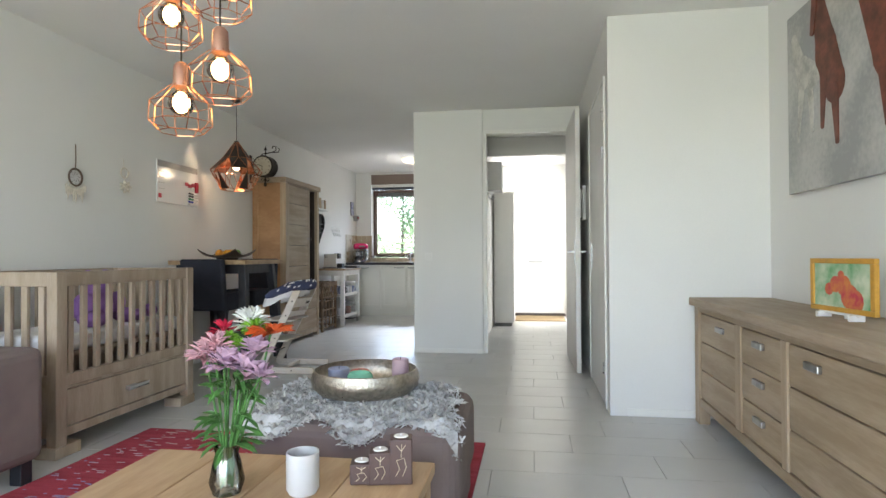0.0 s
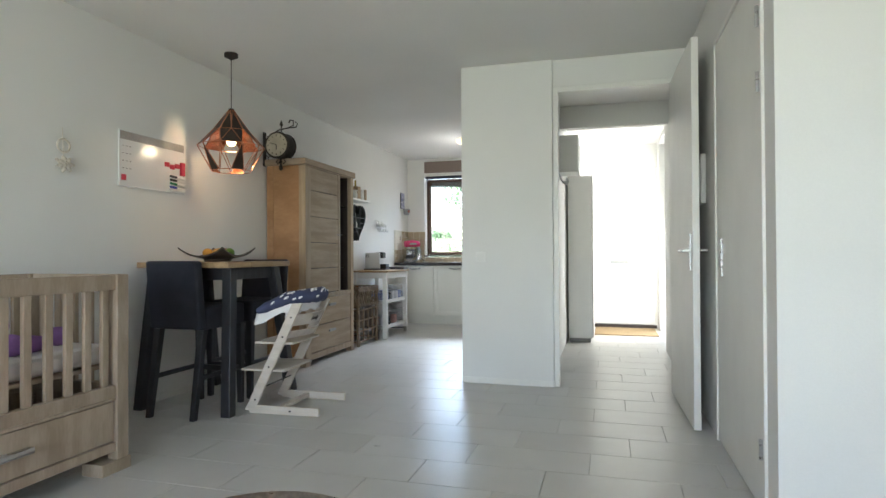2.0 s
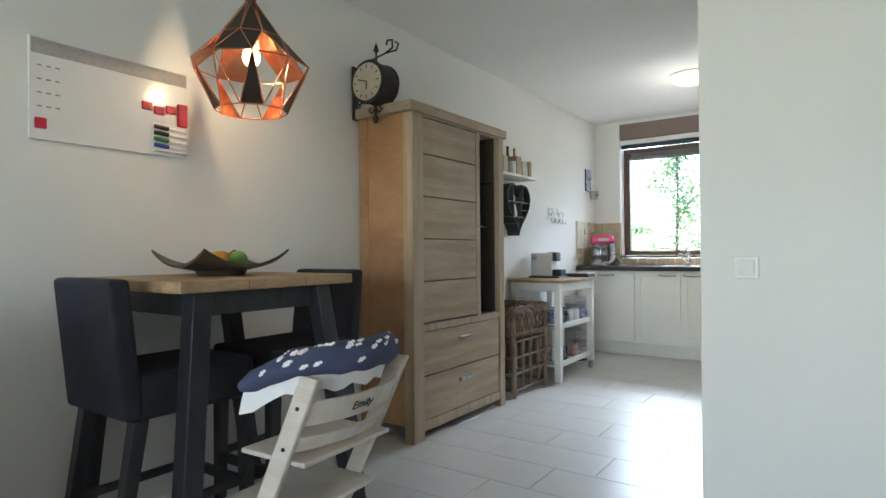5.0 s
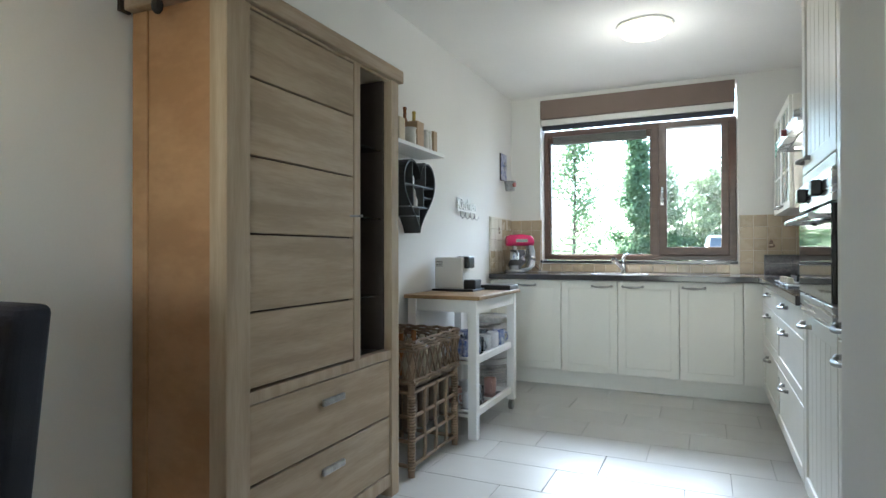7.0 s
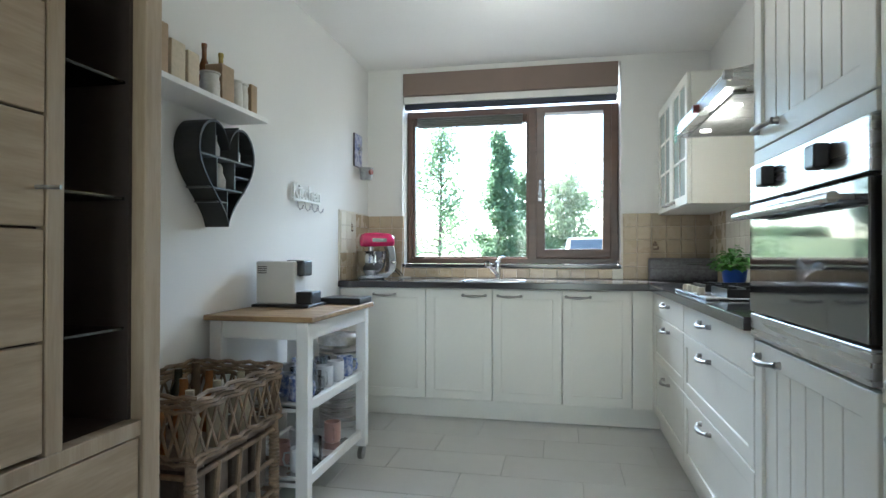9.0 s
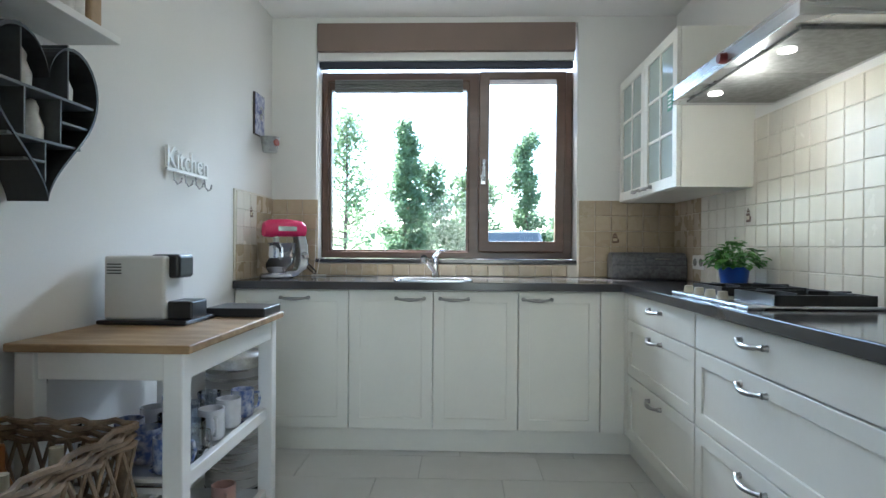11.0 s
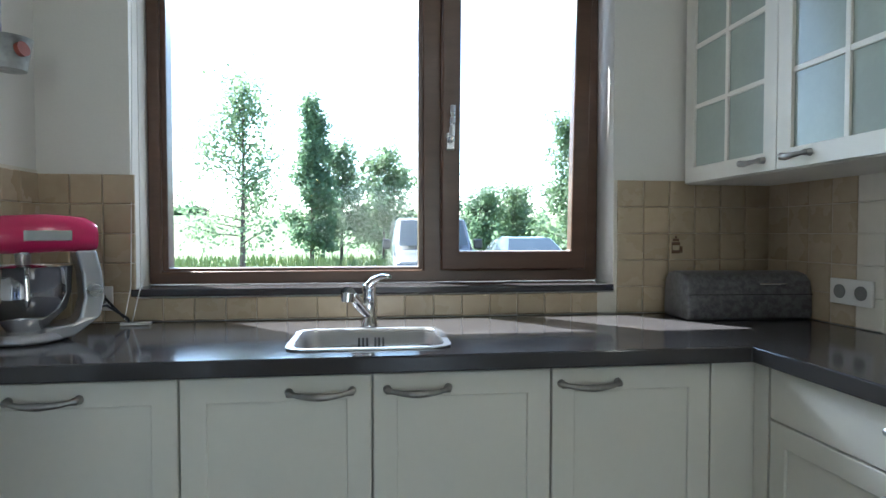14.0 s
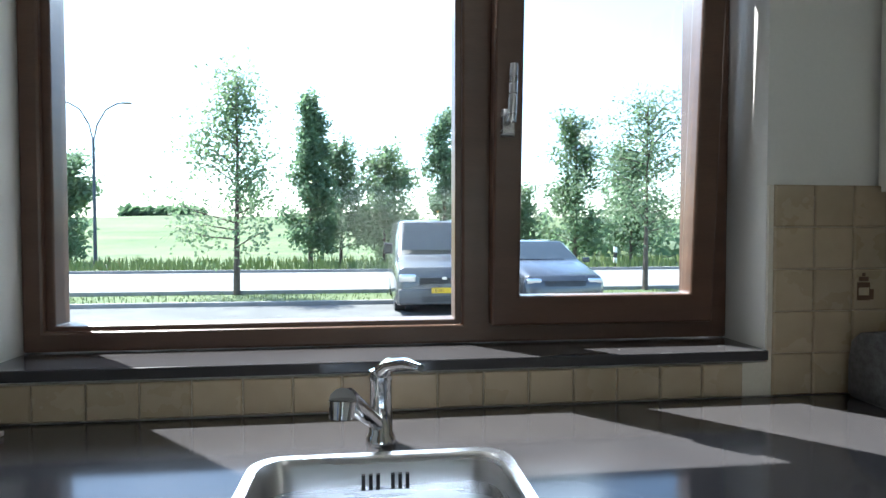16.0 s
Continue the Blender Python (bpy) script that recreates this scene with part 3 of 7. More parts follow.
mesh("pan_support", burners, BLACKP, h)
KNOB = mat("ivory_knob", (0.62, 0.58, 0.48), 0.35)
for k in range(4):
    def knob(bm, k=k):
        lathe(bm, [(0, 0.038), (0.016, 0.038), (0.019, 0.012)], (-0.18, 0.24 - k * 0.10, 0), 14)
    mesh("knob", knob, KNOB, h, smooth=True)
h = thing("cooker_hood", (-0.5, 8.505, 1.70), "stainless steel cooker hood with two lit spots", "cooker hood")


def hood(bm):
    vs = [bm.verts.new((x, y, z)) for y in (-0.49, 0.49) for x, z in ((-0.45, 0.03), (-0.45, 0.09), (-0.002, 0.19), (-0.002, 0.03))]
    for f in ((0, 1, 2, 3), (4, 7, 6, 5), (0, 4, 5, 1), (1, 5, 6, 2), (2, 6, 7, 3), (0, 3, 7, 4)):
        bm.faces.new([vs[i] for i in f])


mesh("canopy", hood, STEEL, h, 0.003)
boxes("filter", [(-0.40, -0.04, y0, y0 + 0.408, 0.020, 0.03) for y0 in (-0.41, 0.002)], mat("steel_mesh_filter", (0.30, 0.30, 0.29), 0.6, 0.8, var=0.1, scale=40, fine=300, bump=0.3), h, 0.002)
for y in (0.25, -0.25):
    def sp(bm, y=y):
        rod(bm, (-0.35, y, 0.012), (-0.35, y, 0.0205), 0.026, n=16)
    mesh("spot", sp, SPOT, h)
    mesh("knob", lambda bm, y=y: rod(bm, (-0.448, y - 0.307, 0.055), (-0.475, y - 0.307, 0.055), 0.020, 0.017, 16), mat("dark_red_knob", (0.16, 0.02, 0.02), 0.35) if y > 0 else NICKEL, h, smooth=True)
glow("hood_glow", (-0.85, 8.505, 1.62), 0.5, 0.04, (1.0, 0.93, 0.8))
boxes("sticker", [(-0.4535, -0.451, 0.43, 0.485, 0.0, 0.088)], mat("green_sticker", (0.02, 0.25, 0.13), 0.5), h, 0.0005)
boxes("sticker_print", [(-0.4545, -0.4537, 0.44, 0.475, z, z + 0.007) for z in (0.012, 0.028, 0.044, 0.06)], PAPER, h, 0)

FROST = mat("frosted_pane", (0.40, 0.46, 0.42), 0.12, var=0.04, scale=4, bump=0)
u = thing("wall_cabinet", (-0.86, 10.09, 1.39), "cream wall cabinet with two glazed lattice doors", "cabinet", G)
boxes("body", [(0.022, 0.355, -0.955, -0.937, 0, 0.74), (0.022, 0.355, -0.018, 0.03, 0, 0.74), (0.022, 0.355, -0.937, -0.018, 0, 0.018), (0.022, 0.355, -0.937, -0.018, 0.722, 0.74), (0.34, 0.355, -0.937, -0.018, 0.018, 0.722), (0.05, 0.34, -0.937, -0.018, 0.36, 0.375)], CREAM, u, 0.002)
for y1, hy in ((-0.002, -0.38), (-0.479, -0.56)):
    def lattice(bm, y1=y1):
        m = Matrix.Translation((0, y1, 0.002)) @ ROT
        cells(bm, (0, 0.055, 0.420, 0.475), (0, 0.055, 0.682, 0.736), 0.0, 0.02, {(1, 1)}, m @ LIFT)
        bx(bm, 0.229, 0.245, 0.003, 0.017, 0.054, 0.683, m)
        for z in (0.265, 0.475):
            bx(bm, 0.054, 0.421, 0.004, 0.016, z - 0.008, z + 0.008, m)
    dd = mesh("door", lattice, CREAM, u, 0.002)
    boxes("pane", [(0.010, 0.0125, y1 - 0.423, y1 - 0.05, 0.055, 0.686)], FROST, dd, 0)
    bow_handle(dd, (0, hy, 0.035), (0, 1, 0), (-1, 0, 0), 0.09)


def bread(bm):
    prof = [(0.14, 0.0), (0.155, 0.012), (0.155, 0.085), (0.14, 0.13), (0.10, 0.152), (0.04, 0.16)]
    prof = prof + [(-a, z) for a, z in prof[::-1]]
    ends = [[bm.verts.new((x, y * 0.6, z)) for y, z in prof] for x in (-0.215, -0.205, 0.205, 0.215)]
    for a, b in zip(ends, ends[1:]):
        for k in range(len(prof) - 1):
            bm.faces.new((a[k], a[k + 1], b[k + 1], b[k]))
        bm.faces.new((a[-1], a[0], b[0], b[-1]))
    bm.faces.new(ends[0]), bm.faces.new(ends[-1][::-1])


t = thing("bread_bin", (-0.725, 9.985, 0.921), "grey speckled metal bread bin on the counter", "bread bin", rz=-4)
mesh("bin", bread, mat("speckled_grey", (0.07, 0.072, 0.08), 0.35, 0.0, var=0.2, scale=60, fine=180, bump=0.15, alt=(0.14, 0.14, 0.15)), t, 0.006, smooth=True)
boxes("handle", [(0.02, 0.11, -0.112, -0.090, 0.118, 0.125)], CHROME, t, 0.002)
boxes("lid_seam", [(-0.214, 0.214, -0.0945, -0.09, 0.085, 0.088)], BLACKP, t, 0)


def socket(at, rz, n=2):
    t = thing("wall_socket", at, "white double wall socket on the tiles", "socket", rz=rz)
    boxes("plate", [(-0.04 * n, 0.04 * n, -0.010, -0.0005, -0.04, 0.04)], WHITE, t, 0.003)
    for k in range(n):
        def ins(bm, k=k):
            rod(bm, (-0.04 * n + 0.04 + 0.08 * k, -0.0125, 0), (-0.04 * n + 0.04 + 0.08 * k, -0.010, 0), 0.022, n=18)
            for d in (-0.009, 0.009):
                rod(bm, (-0.04 * n + 0.04 + 0.08 * k + d, -0.0135, 0), (-0.04 * n + 0.04 + 0.08 * k + d, -0.0126, 0), 0.003, n=8)
        mesh("insert", ins, KERB, t)


socket((-0.512, 9.72, 1.03), -90)
socket((-2.87, 10.113, 1.0), 0, 1)

# basil in a blue pot
p = thing("potted_basil", (-0.645, 9.03, 0.921), "green basil plant in a blue pot beside the hob", "plant")


def pot(bm):
    lathe(bm, [(0.0, 0.0), (0.055, 0.0), (0.072, 0.115), (0.075, 0.12), (0.068, 0.12), (0.062, 0.10), (0, 0.10)], n=24)


mesh("pot", pot, mat("blue_pot", (0.02, 0.10, 0.50), 0.4, var=0.05), p, smooth=True)


def leaf(bm, at, d, up, w, l):
    at, d, up = Vector(at), Vector(d).normalized(), Vector(up)
    s = d.cross(up).normalized()
    n = s.cross(d)
    c = [bm.verts.new(at + d * l * a + s * w * b + n * l * e) for a, b, e in ((0, 0, 0), (0.35, 0.5, 0.10), (0.35, -0.5, 0.10), (0.4, 0, 0.02), (0.75, 0.38, 0.05), (0.75, -0.38, 0.05), (1, 0, -0.12))]
    for f in ((0, 1, 3), (0, 3, 2), (1, 4, 6, 3), (3, 6, 5, 2)):
        bm.faces.new([c[i] for i in f])


def basil(bm):
    rg = random.Random(3)
    for k in range(230):
        a, r = rg.uniform(0, math.tau), rg.uniform(0.0, 0.12)
        z = 0.12 + rg.uniform(0.0, 0.13) * (1.15 - r / 0.16)
        at = (r * math.cos(a), r * math.sin(a), z)
        leaf(bm, at, (math.cos(a), math.sin(a), rg.uniform(-0.5, 0.35)), (0, 0, 1), rg.uniform(0.022, 0.040), rg.uniform(0.035, 0.058))
    for k in range(14):
        a = rg.uniform(0, math.tau)
        sweep(bm, [(0.02 * math.cos(a), 0.02 * math.sin(a), 0.1), (0.08 * math.cos(a), 0.08 * math.sin(a), 0.2)], 0.002, 5)


p.scale = (0.88, 0.88, 0.88)
tagged(mesh("foliage", basil, mat("basil_leaf", (0.12, 0.33, 0.06), 0.4, var=0.2, scale=30, alt=(0.07, 0.22, 0.035)), p), kind="stuff")

# stand mixer
p = thing("stand_mixer", (-2.885, 9.83, 0.921), "pink and silver stand mixer with a steel bowl", "mixer", rz=36)
SILV = mat("silver_body", (0.55, 0.56, 0.60), 0.25, 0.7, var=0.03, bump=0.02)


def mbody(bm):
    lathe(bm, [(0, 0), (0.098, 0), (0.098, 0.016), (0.085, 0.026), (0.05, 0.03), (0, 0.03)], (-0.05, 0, 0), 28)
    spine = [(-0.02, 0.022, 0.075), (0.05, 0.028, 0.062), (0.092, 0.055, 0.052), (0.105, 0.11, 0.046), (0.100, 0.18, 0.046), (0.085, 0.245, 0.050)]
    last = None
    for x, z, w in spine:
        t = 0.026
        dx, dz = (0.0, t) if x < 0.08 and z < 0.05 else (t, 0.0)
        ring = [bm.verts.new(c) for c in ((x - dx, -w, z + dz * 0.6), (x + dx, -w, z - dz * 0.8), (x + dx, w, z - dz * 0.8), (x - dx, w, z + dz * 0.6))]
        if last:
            for k in range(4):
                bm.faces.new((last[k], last[(k + 1) % 4], ring[(k + 1) % 4], ring[k]))
        else:
            bm.faces.new(ring)
        last = ring
    bm.faces.new(last)


mesh("body", mbody, SILV, p, 0.014, seg=3)


def mhead(bm):
    rings = []
    for x, r, z in ((-0.135, 0.03, 0.275), (-0.128, 0.052, 0.278), (-0.10, 0.062, 0.282), (0.0, 0.064, 0.286), (0.09, 0.058, 0.284), (0.118, 0.045, 0.278), (0.122, 0.02, 0.275)):
        rings.append([bm.verts.new((x, r * 0.92 * math.cos(k * math.tau / 20), z + r * (0.95 if math.sin(k * math.tau / 20) > 0 else 0.75) * math.sin(k * math.tau / 20))) for k in range(20)])
    for a, b in zip(rings, rings[1:]):
        for k in range(20):
            bm.faces.new((a[k], a[(k + 1) % 20], b[(k + 1) % 20], b[k]))
    bm.faces.new(rings[0]), bm.faces.new(rings[-1])


mesh("head", mhead, PINK, p, smooth=True)
boxes("badge", [(-0.06, 0.05, -0.0625, -0.0585, 0.272, 0.30)], SILV, p, 0.002)


def mbowl(bm):
    lathe(bm, [(0.045, 0.03), (0.06, 0.05), (0.094, 0.085), (0.106, 0.13), (0.109, 0.200), (0.113, 0.204), (0.105, 0.195), (0.10, 0.13), (0.05, 0.06), (0, 0.055)], (-0.05, 0, 0), 32)
    sweep(bm, [(-0.06, -0.108, 0.18), (-0.065, -0.145, 0.175), (-0.065, -0.148, 0.125), (-0.06, -0.10, 0.105)], 0.006, 8)


mesh("bowl", mbowl, CHROME, p, smooth=True)


mesh("knob", lambda bm: rod(bm, (0.103, -0.044, 0.13), (0.103, -0.072, 0.13), 0.02, 0.017, 16), STEEL, p, smooth=True)
mesh("whisk_shaft", lambda bm: rod(bm, (-0.055, -0.005, 0.10), (-0.055, -0.005, 0.25), 0.012, 0.02, 10), STEEL, p, smooth=True)


def mcord(bm):
    sweep(bm, [(-2.80, 9.85, 1.0), (-2.77, 9.92, 1.0), (-2.74, 9.99, 0.95), (-2.76, 10.05, 0.93), (-2.81, 10.09, 0.96), (-2.85, 10.10, 1.0)], 0.004, 8)


tagged(mesh("power_cord", mcord, BLACKP, smooth=True), "black power cord looping to the wall socket", "cord")

# ceiling lamp
l = thing("ceiling_lamp", (-1.71, 8.73, H), "round frosted ceiling lamp, lit", "lamp")


def dome(bm):
    lathe(bm, [(0.17, -0.005), (0.165, -0.03), (0.14, -0.055), (0.08, -0.072), (0.0, -0.076)], n=32)


mesh("shade", dome, LAMPGL, l, smooth=True)


def rim(bm):
    lathe(bm, [(0.0, 0.0), (0.18, 0.0), (0.18, -0.012), (0.165, -0.014)], n=32)


mesh("rim", rim, WHITE, l, smooth=True)
glow("ceiling_lamp_glow", (-1.71, 8.73, 2.2), 0.8, 0.14, (1.0, 0.96, 0.90))

# ---- trolley side of the kitchen ----
t = thing("kitchen_trolley", (-3.05, 7.93, 0), "white kitchen trolley with an oiled wooden top", "trolley")
boxes("top", [(0, 0.50, 0.0, 0.80, 0.822, 0.845)], BUTCHER, t, 0.004)
boxes("apron", [(0.03, 0.47, 0.03, 0.05, 0.745, 0.821), (0.03, 0.47, 0.75, 0.77, 0.745, 0.821), (0.03, 0.05, 0.05, 0.75, 0.745, 0.821), (0.45, 0.47, 0.05, 0.75, 0.745, 0.821)], WHITE, t)
for x in (0.02, 0.42):
    for y, z in ((0.015, 0.0), (0.735, 0.075)):
        boxes("leg", [(x, x + 0.055, y, y + 0.05, z, 0.82)], WHITE, t, 0.004)
for z in (0.14, 0.455):
    boxes("shelf", [(0.05, 0.45, 0.04, 0.76, z, z + 0.012)], STEEL, t, 0.002)
    boxes("shelf_rail", [(0.43, 0.455, 0.065, 0.735, z - 0.02, z + 0.022), (0.04, 0.06, 0.065, 0.735, z - 0.02, z + 0.022), (0.06, 0.43, 0.045, 0.065, z - 0.02, z + 0.022)], WHITE, t)
for x in (0.045, 0.445):
    def wheel(bm, x=x):
        rod(bm, (x - 0.012, 0.76, 0.035), (x + 0.012, 0.76, 0.035), 0.034, n=18)
    mesh("caster", wheel, NICKEL, t)

MUGW = mat("white_mug", (0.75, 0.75, 0.77), 0.2, var=0.03, scale=30)
MUGB = mat("blue_mug", (0.10, 0.16, 0.40), 0.2, var=0.3, scale=40, alt=(0.6, 0.62, 0.7))
MUGG = glass("mug_glass", (0.82, 0.86, 0.90), 0.14)
MUGP = mat("dusty_pink_mug", (0.50, 0.30, 0.26), 0.3, var=0.05)


def mug(at, m, r=0.04, h=0.09, a=0):
    p = thing("mug", at, "glazed mug on the trolley shelf", "mug", "mugs on the trolley", rz=a)

    def cup(bm):
        lathe(bm, [(0, 0), (r * 0.85, 0), (r, 0.012), (r, h), (r - 0.004, h), (r - 0.006, 0.015), (0, 0.012)], n=18)
    mesh("cup", cup, m, p, smooth=True)

    def ear(bm):
        sweep(bm, [(r - 0.002, 0, h * 0.8), (r + 0.022, 0, h * 0.78), (r + 0.028, 0, h * 0.5), (r + 0.02, 0, h * 0.25), (r - 0.002, 0, h * 0.2)], 0.005, 8)
    mesh("handle", ear, m, p, smooth=True)


for i, (x, y) in enumerate(((0.38, 0.13), (0.38, 0.27), (0.38, 0.41), (0.28, 0.20), (0.28, 0.34), (0.18, 0.14), (0.18, 0.28), (0.28, 0.48), (0.385, 0.54), (0.385, 0.67), (0.28, 0.62), (0.18, 0.42), (0.18, 0.56), (0.10, 0.22))):
    mug((-3.05 + x, 7.93 + y, 0.4675), (MUGB, MUGG, MUGW)[i % 3], 0.042, 0.10, a=20 - 37 * i)
for i, (x, y) in enumerate(((0.37, 0.16), (0.37, 0.30), (0.36, 0.56), (0.25, 0.22), (0.24, 0.42))):
    mug((-3.05 + x, 7.93 + y, 0.1525), (MUGW, MUGG, MUGP, MUGP, MUGW)[i], 0.042, 0.10, 200 + 50 * i)

c = thing("coffee_machine", (-2.935, 8.395, 0.846), "white and black capsule coffee machine", "coffee machine")
boxes("tray", [(-0.10, 0.20, -0.10, 0.12, 0.0, 0.014)], BLACKP, c, 0.004)
boxes("body", [(-0.09, 0.115, -0.075, 0.06, 0.014, 0.225)], mat("white_plastic", (0.66, 0.65, 0.62), 0.4, var=0.02), c, 0.010, seg=3)
boxes("brew_head", [(0.05, 0.15, -0.045, 0.062, 0.15, 0.23)], BLACKP, c, 0.012, seg=3)
boxes("drip_tray", [(0.116, 0.20, -0.06, 0.055, 0.014, 0.075)], BLACKP, c, 0.006)
boxes("vent", [(-0.078, -0.03, -0.0775, -0.075, 0.165 + 0.01 * k, 0.169 + 0.01 * k) for k in range(4)], BLACKP, c, 0)
boxes("water_tank", [(-0.088, 0.05, 0.062, 0.115, 0.014, 0.15)], mat("blue_clear_plastic", (0.16, 0.24, 0.48), 0.15), c, 0.01)
tagged(boxes("capsule_box", [(-2.78, -2.56, 8.53, 8.72, 0.846, 0.878)], BLACKP, bevel=0.004), "flat black capsule drawer on the trolley top", "box")


def tcord(bm):
    sweep(bm, [(-3.0, 8.12, 0.83), (-3.045, 8.1, 0.75), (-3.05, 8.05, 0.6), (-3.055, 8.0, 0.45)], 0.004, 6)


tagged(mesh("power_cord", tcord, BLACKP), "black power cord down the wall", "cord")
b = thing("pedal_bin", (-2.88, 9.08, 0), "round stainless steel pedal bin with a dark lid rim", "bin")


def binb(bm):
    lathe(bm, [(0, 0.02), (0.13, 0.02), (0.13, 0.56), (0.135, 0.565)], n=32)


mesh("body", binb, STEEL, b, smooth=True)


def binl(bm):
    lathe(bm, [(0.137, 0.56), (0.137, 0.60), (0.125, 0.615), (0.0, 0.63)], n=32)


mesh("lid", binl, NICKEL, b, smooth=True)


def binf(bm):
    lathe(bm, [(0, 0), (0.132, 0), (0.132, 0.02), (0, 0.02)], n=32)


mesh("base", binf, BLACKP, b)

# woven wine basket
t = thing("wine_basket", (-3.04, 7.29, 0), "woven rattan bottle basket with a braided tray on top", "basket")


def weave(bm):
    for x, y in ((0.02, 0.02), (0.37, 0.02), (0.02, 0.55), (0.37, 0.55)):
        rod(bm, (x, y, 0), (x, y, 0.66), 0.018, n=10)
        for k in range(26):
            lathe(bm, [(0.018, 0.0), (0.023, 0.006), (0.018, 0.012)], (x, y, 0.03 + k * 0.0145), 8)
    for z in (0.05, 0.17, 0.29, 0.41):
        for y in (0.02, 0.55):
            rod(bm, (0.02, y, z), (0.37, y, z), 0.010)
        for x in (0.02, 0.37):
            rod(bm, (x, 0.02, z), (x, 0.55, z), 0.010)
    for k in range(1, 4):
        y = 0.02 + 0.53 * k / 4
        for z0 in (0.06,):
            sweep(bm, [(0.375, y + 0.01 * math.sin(j * 1.3), z0 + j * 0.06) for j in range(7)], 0.010, 6)
    for k in range(1, 3):
        x = 0.02 + 0.35 * k / 3
        rod(bm, (x, 0.02, 0.05), (x, 0.02, 0.43), 0.008)


mesh("frame", weave, RATTAN, t, smooth=True)


def braid(bm):
    for zz, off in ((0.46, 0), (0.475, 1.5), (0.62, 0.7), (0.635, 2.2), (0.65, 3.4), (0.665, 0.2)):
        pts = []
        loop = [(0.0, 0.0), (0.39, 0.0), (0.39, 0.57), (0.0, 0.57), (0.0, 0.0)]
        for (x0, y0), (x1, y1) in zip(loop, loop[1:]):
            for k in range(14):
                s = k / 14
                w = math.sin(off + len(pts) * 1.9) * 0.010
                pts.append((x0 + (x1 - x0) * s + (w if x0 == x1 else 0), y0 + (y1 - y0) * s + (w if y0 == y1 else 0), zz + 0.004 * math.cos(off + len(pts) * 1.9)))
        sweep(bm, pts, 0.008, 6)
    for side in range(4):
        for k in range(9):
            a, b = k / 9, (k + 1) / 9
            for p, q in ((a, b), (b, a)):
                if side < 2:
                    y = (0.0, 0.57)[side]
                    rod(bm, (0.39 * p, y, 0.48), (0.39 * q, y, 0.62), 0.005, n=6)
                else:
                    x = (0.0, 0.39)[side - 2]
                    rod(bm, (x, 0.57 * p, 0.48), (x, 0.57 * q, 0.62), 0.005, n=6)


mesh("tray_rim", braid, RATTAN, t, smooth=True)
boxes("tray_floor", [(0.01, 0.38, 0.01, 0.56, 0.435, 0.452), (0.02, 0.035, 0.04, 0.53, 0.05, 0.43)], RATTAND, t)
boxes("cloth_lining", [(0.30, 0.352, 0.045 + 0.1325 * k, 0.135 + 0.1325 * k, 0.19, 0.42) for k in range(4)], mat("sack_cloth", (0.16, 0.125, 0.095), 0.95, var=0.2, fine=150, bump=0.4), t, 0.02)
BOT = [mat("dark_bottle", (0.03, 0.035, 0.025), 0.1, bump=0), mat("amber_bottle", (0.25, 0.10, 0.03), 0.15, bump=0), mat("pale_bottle", (0.42, 0.38, 0.28), 0.2, bump=0)]
for i in range(9):
    def bottle(bm):
        lathe(bm, [(0, 0), (0.035, 0), (0.036, 0.12), (0.015, 0.17), (0.014, 0.22), (0, 0.22)], n=14)
    tagged(mesh("bottle", bottle, BOT[i % 3], smooth=True, at=(-2.97 + 0.13 * (i % 3), 7.36 + 0.15 * (i // 3), 0.452)), "small bottle standing in the basket tray", "bottle", "bottles in the basket")

# tall oak cabinet
t = thing("tall_cabinet", (-3.05, 6.08, 0), "tall limed oak cabinet with a planked door and open glass niche", "cabinet")
boxes("post", [(0.34, 0.41, 0.0, 0.10, 0, 1.885), (0.34, 0.41, 0.985, 1.05, 0, 1.885)], OAKV, t, 0.004)
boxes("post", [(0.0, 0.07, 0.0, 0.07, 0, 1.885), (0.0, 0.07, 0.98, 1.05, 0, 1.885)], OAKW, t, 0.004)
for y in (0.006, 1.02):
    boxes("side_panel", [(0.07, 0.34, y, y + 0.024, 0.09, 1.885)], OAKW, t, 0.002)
boxes("top", [(-0.005, 0.425, -0.03, 1.075, 1.886, 1.945)], OAK, t, 0.006)
# back, partitions and door backing coloured dark to stand for the recess's shade
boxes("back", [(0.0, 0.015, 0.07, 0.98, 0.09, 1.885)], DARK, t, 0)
boxes("rail", [(0.36, 0.405, 0.10, 0.985, 0.625, 0.665), (0.36, 0.405, 0.10, 0.985, 0.05, 0.108), (0.08, 0.36, 0.03, 1.02, 0.09, 0.105), (0.38, 0.402, 0.10, 0.985, 1.875, 1.886), (0.375, 0.405, 0.69, 0.735, 0.665, 1.875)], OAKV, t, 0.003)
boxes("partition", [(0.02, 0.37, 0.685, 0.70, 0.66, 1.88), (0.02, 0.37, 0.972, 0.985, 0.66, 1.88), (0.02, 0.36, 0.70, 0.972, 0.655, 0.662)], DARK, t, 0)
dz = [0.672, 0.915, 1.163, 1.410, 1.657, 1.872]
for z0, z1 in zip(dz, dz[1:]):
    boxes("plank", [(0.382, 0.402, 0.104, 0.686, z0 + 0.003, z1 - 0.003)], OAKH, t, 0.003)
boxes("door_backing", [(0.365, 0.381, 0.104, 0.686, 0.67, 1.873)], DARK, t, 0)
for z in (0.905, 1.25, 1.56):
    boxes("glass_shelf", [(0.03, 0.36, 0.702, 0.970, z, z + 0.008)], GLASSD, t, 0.001)
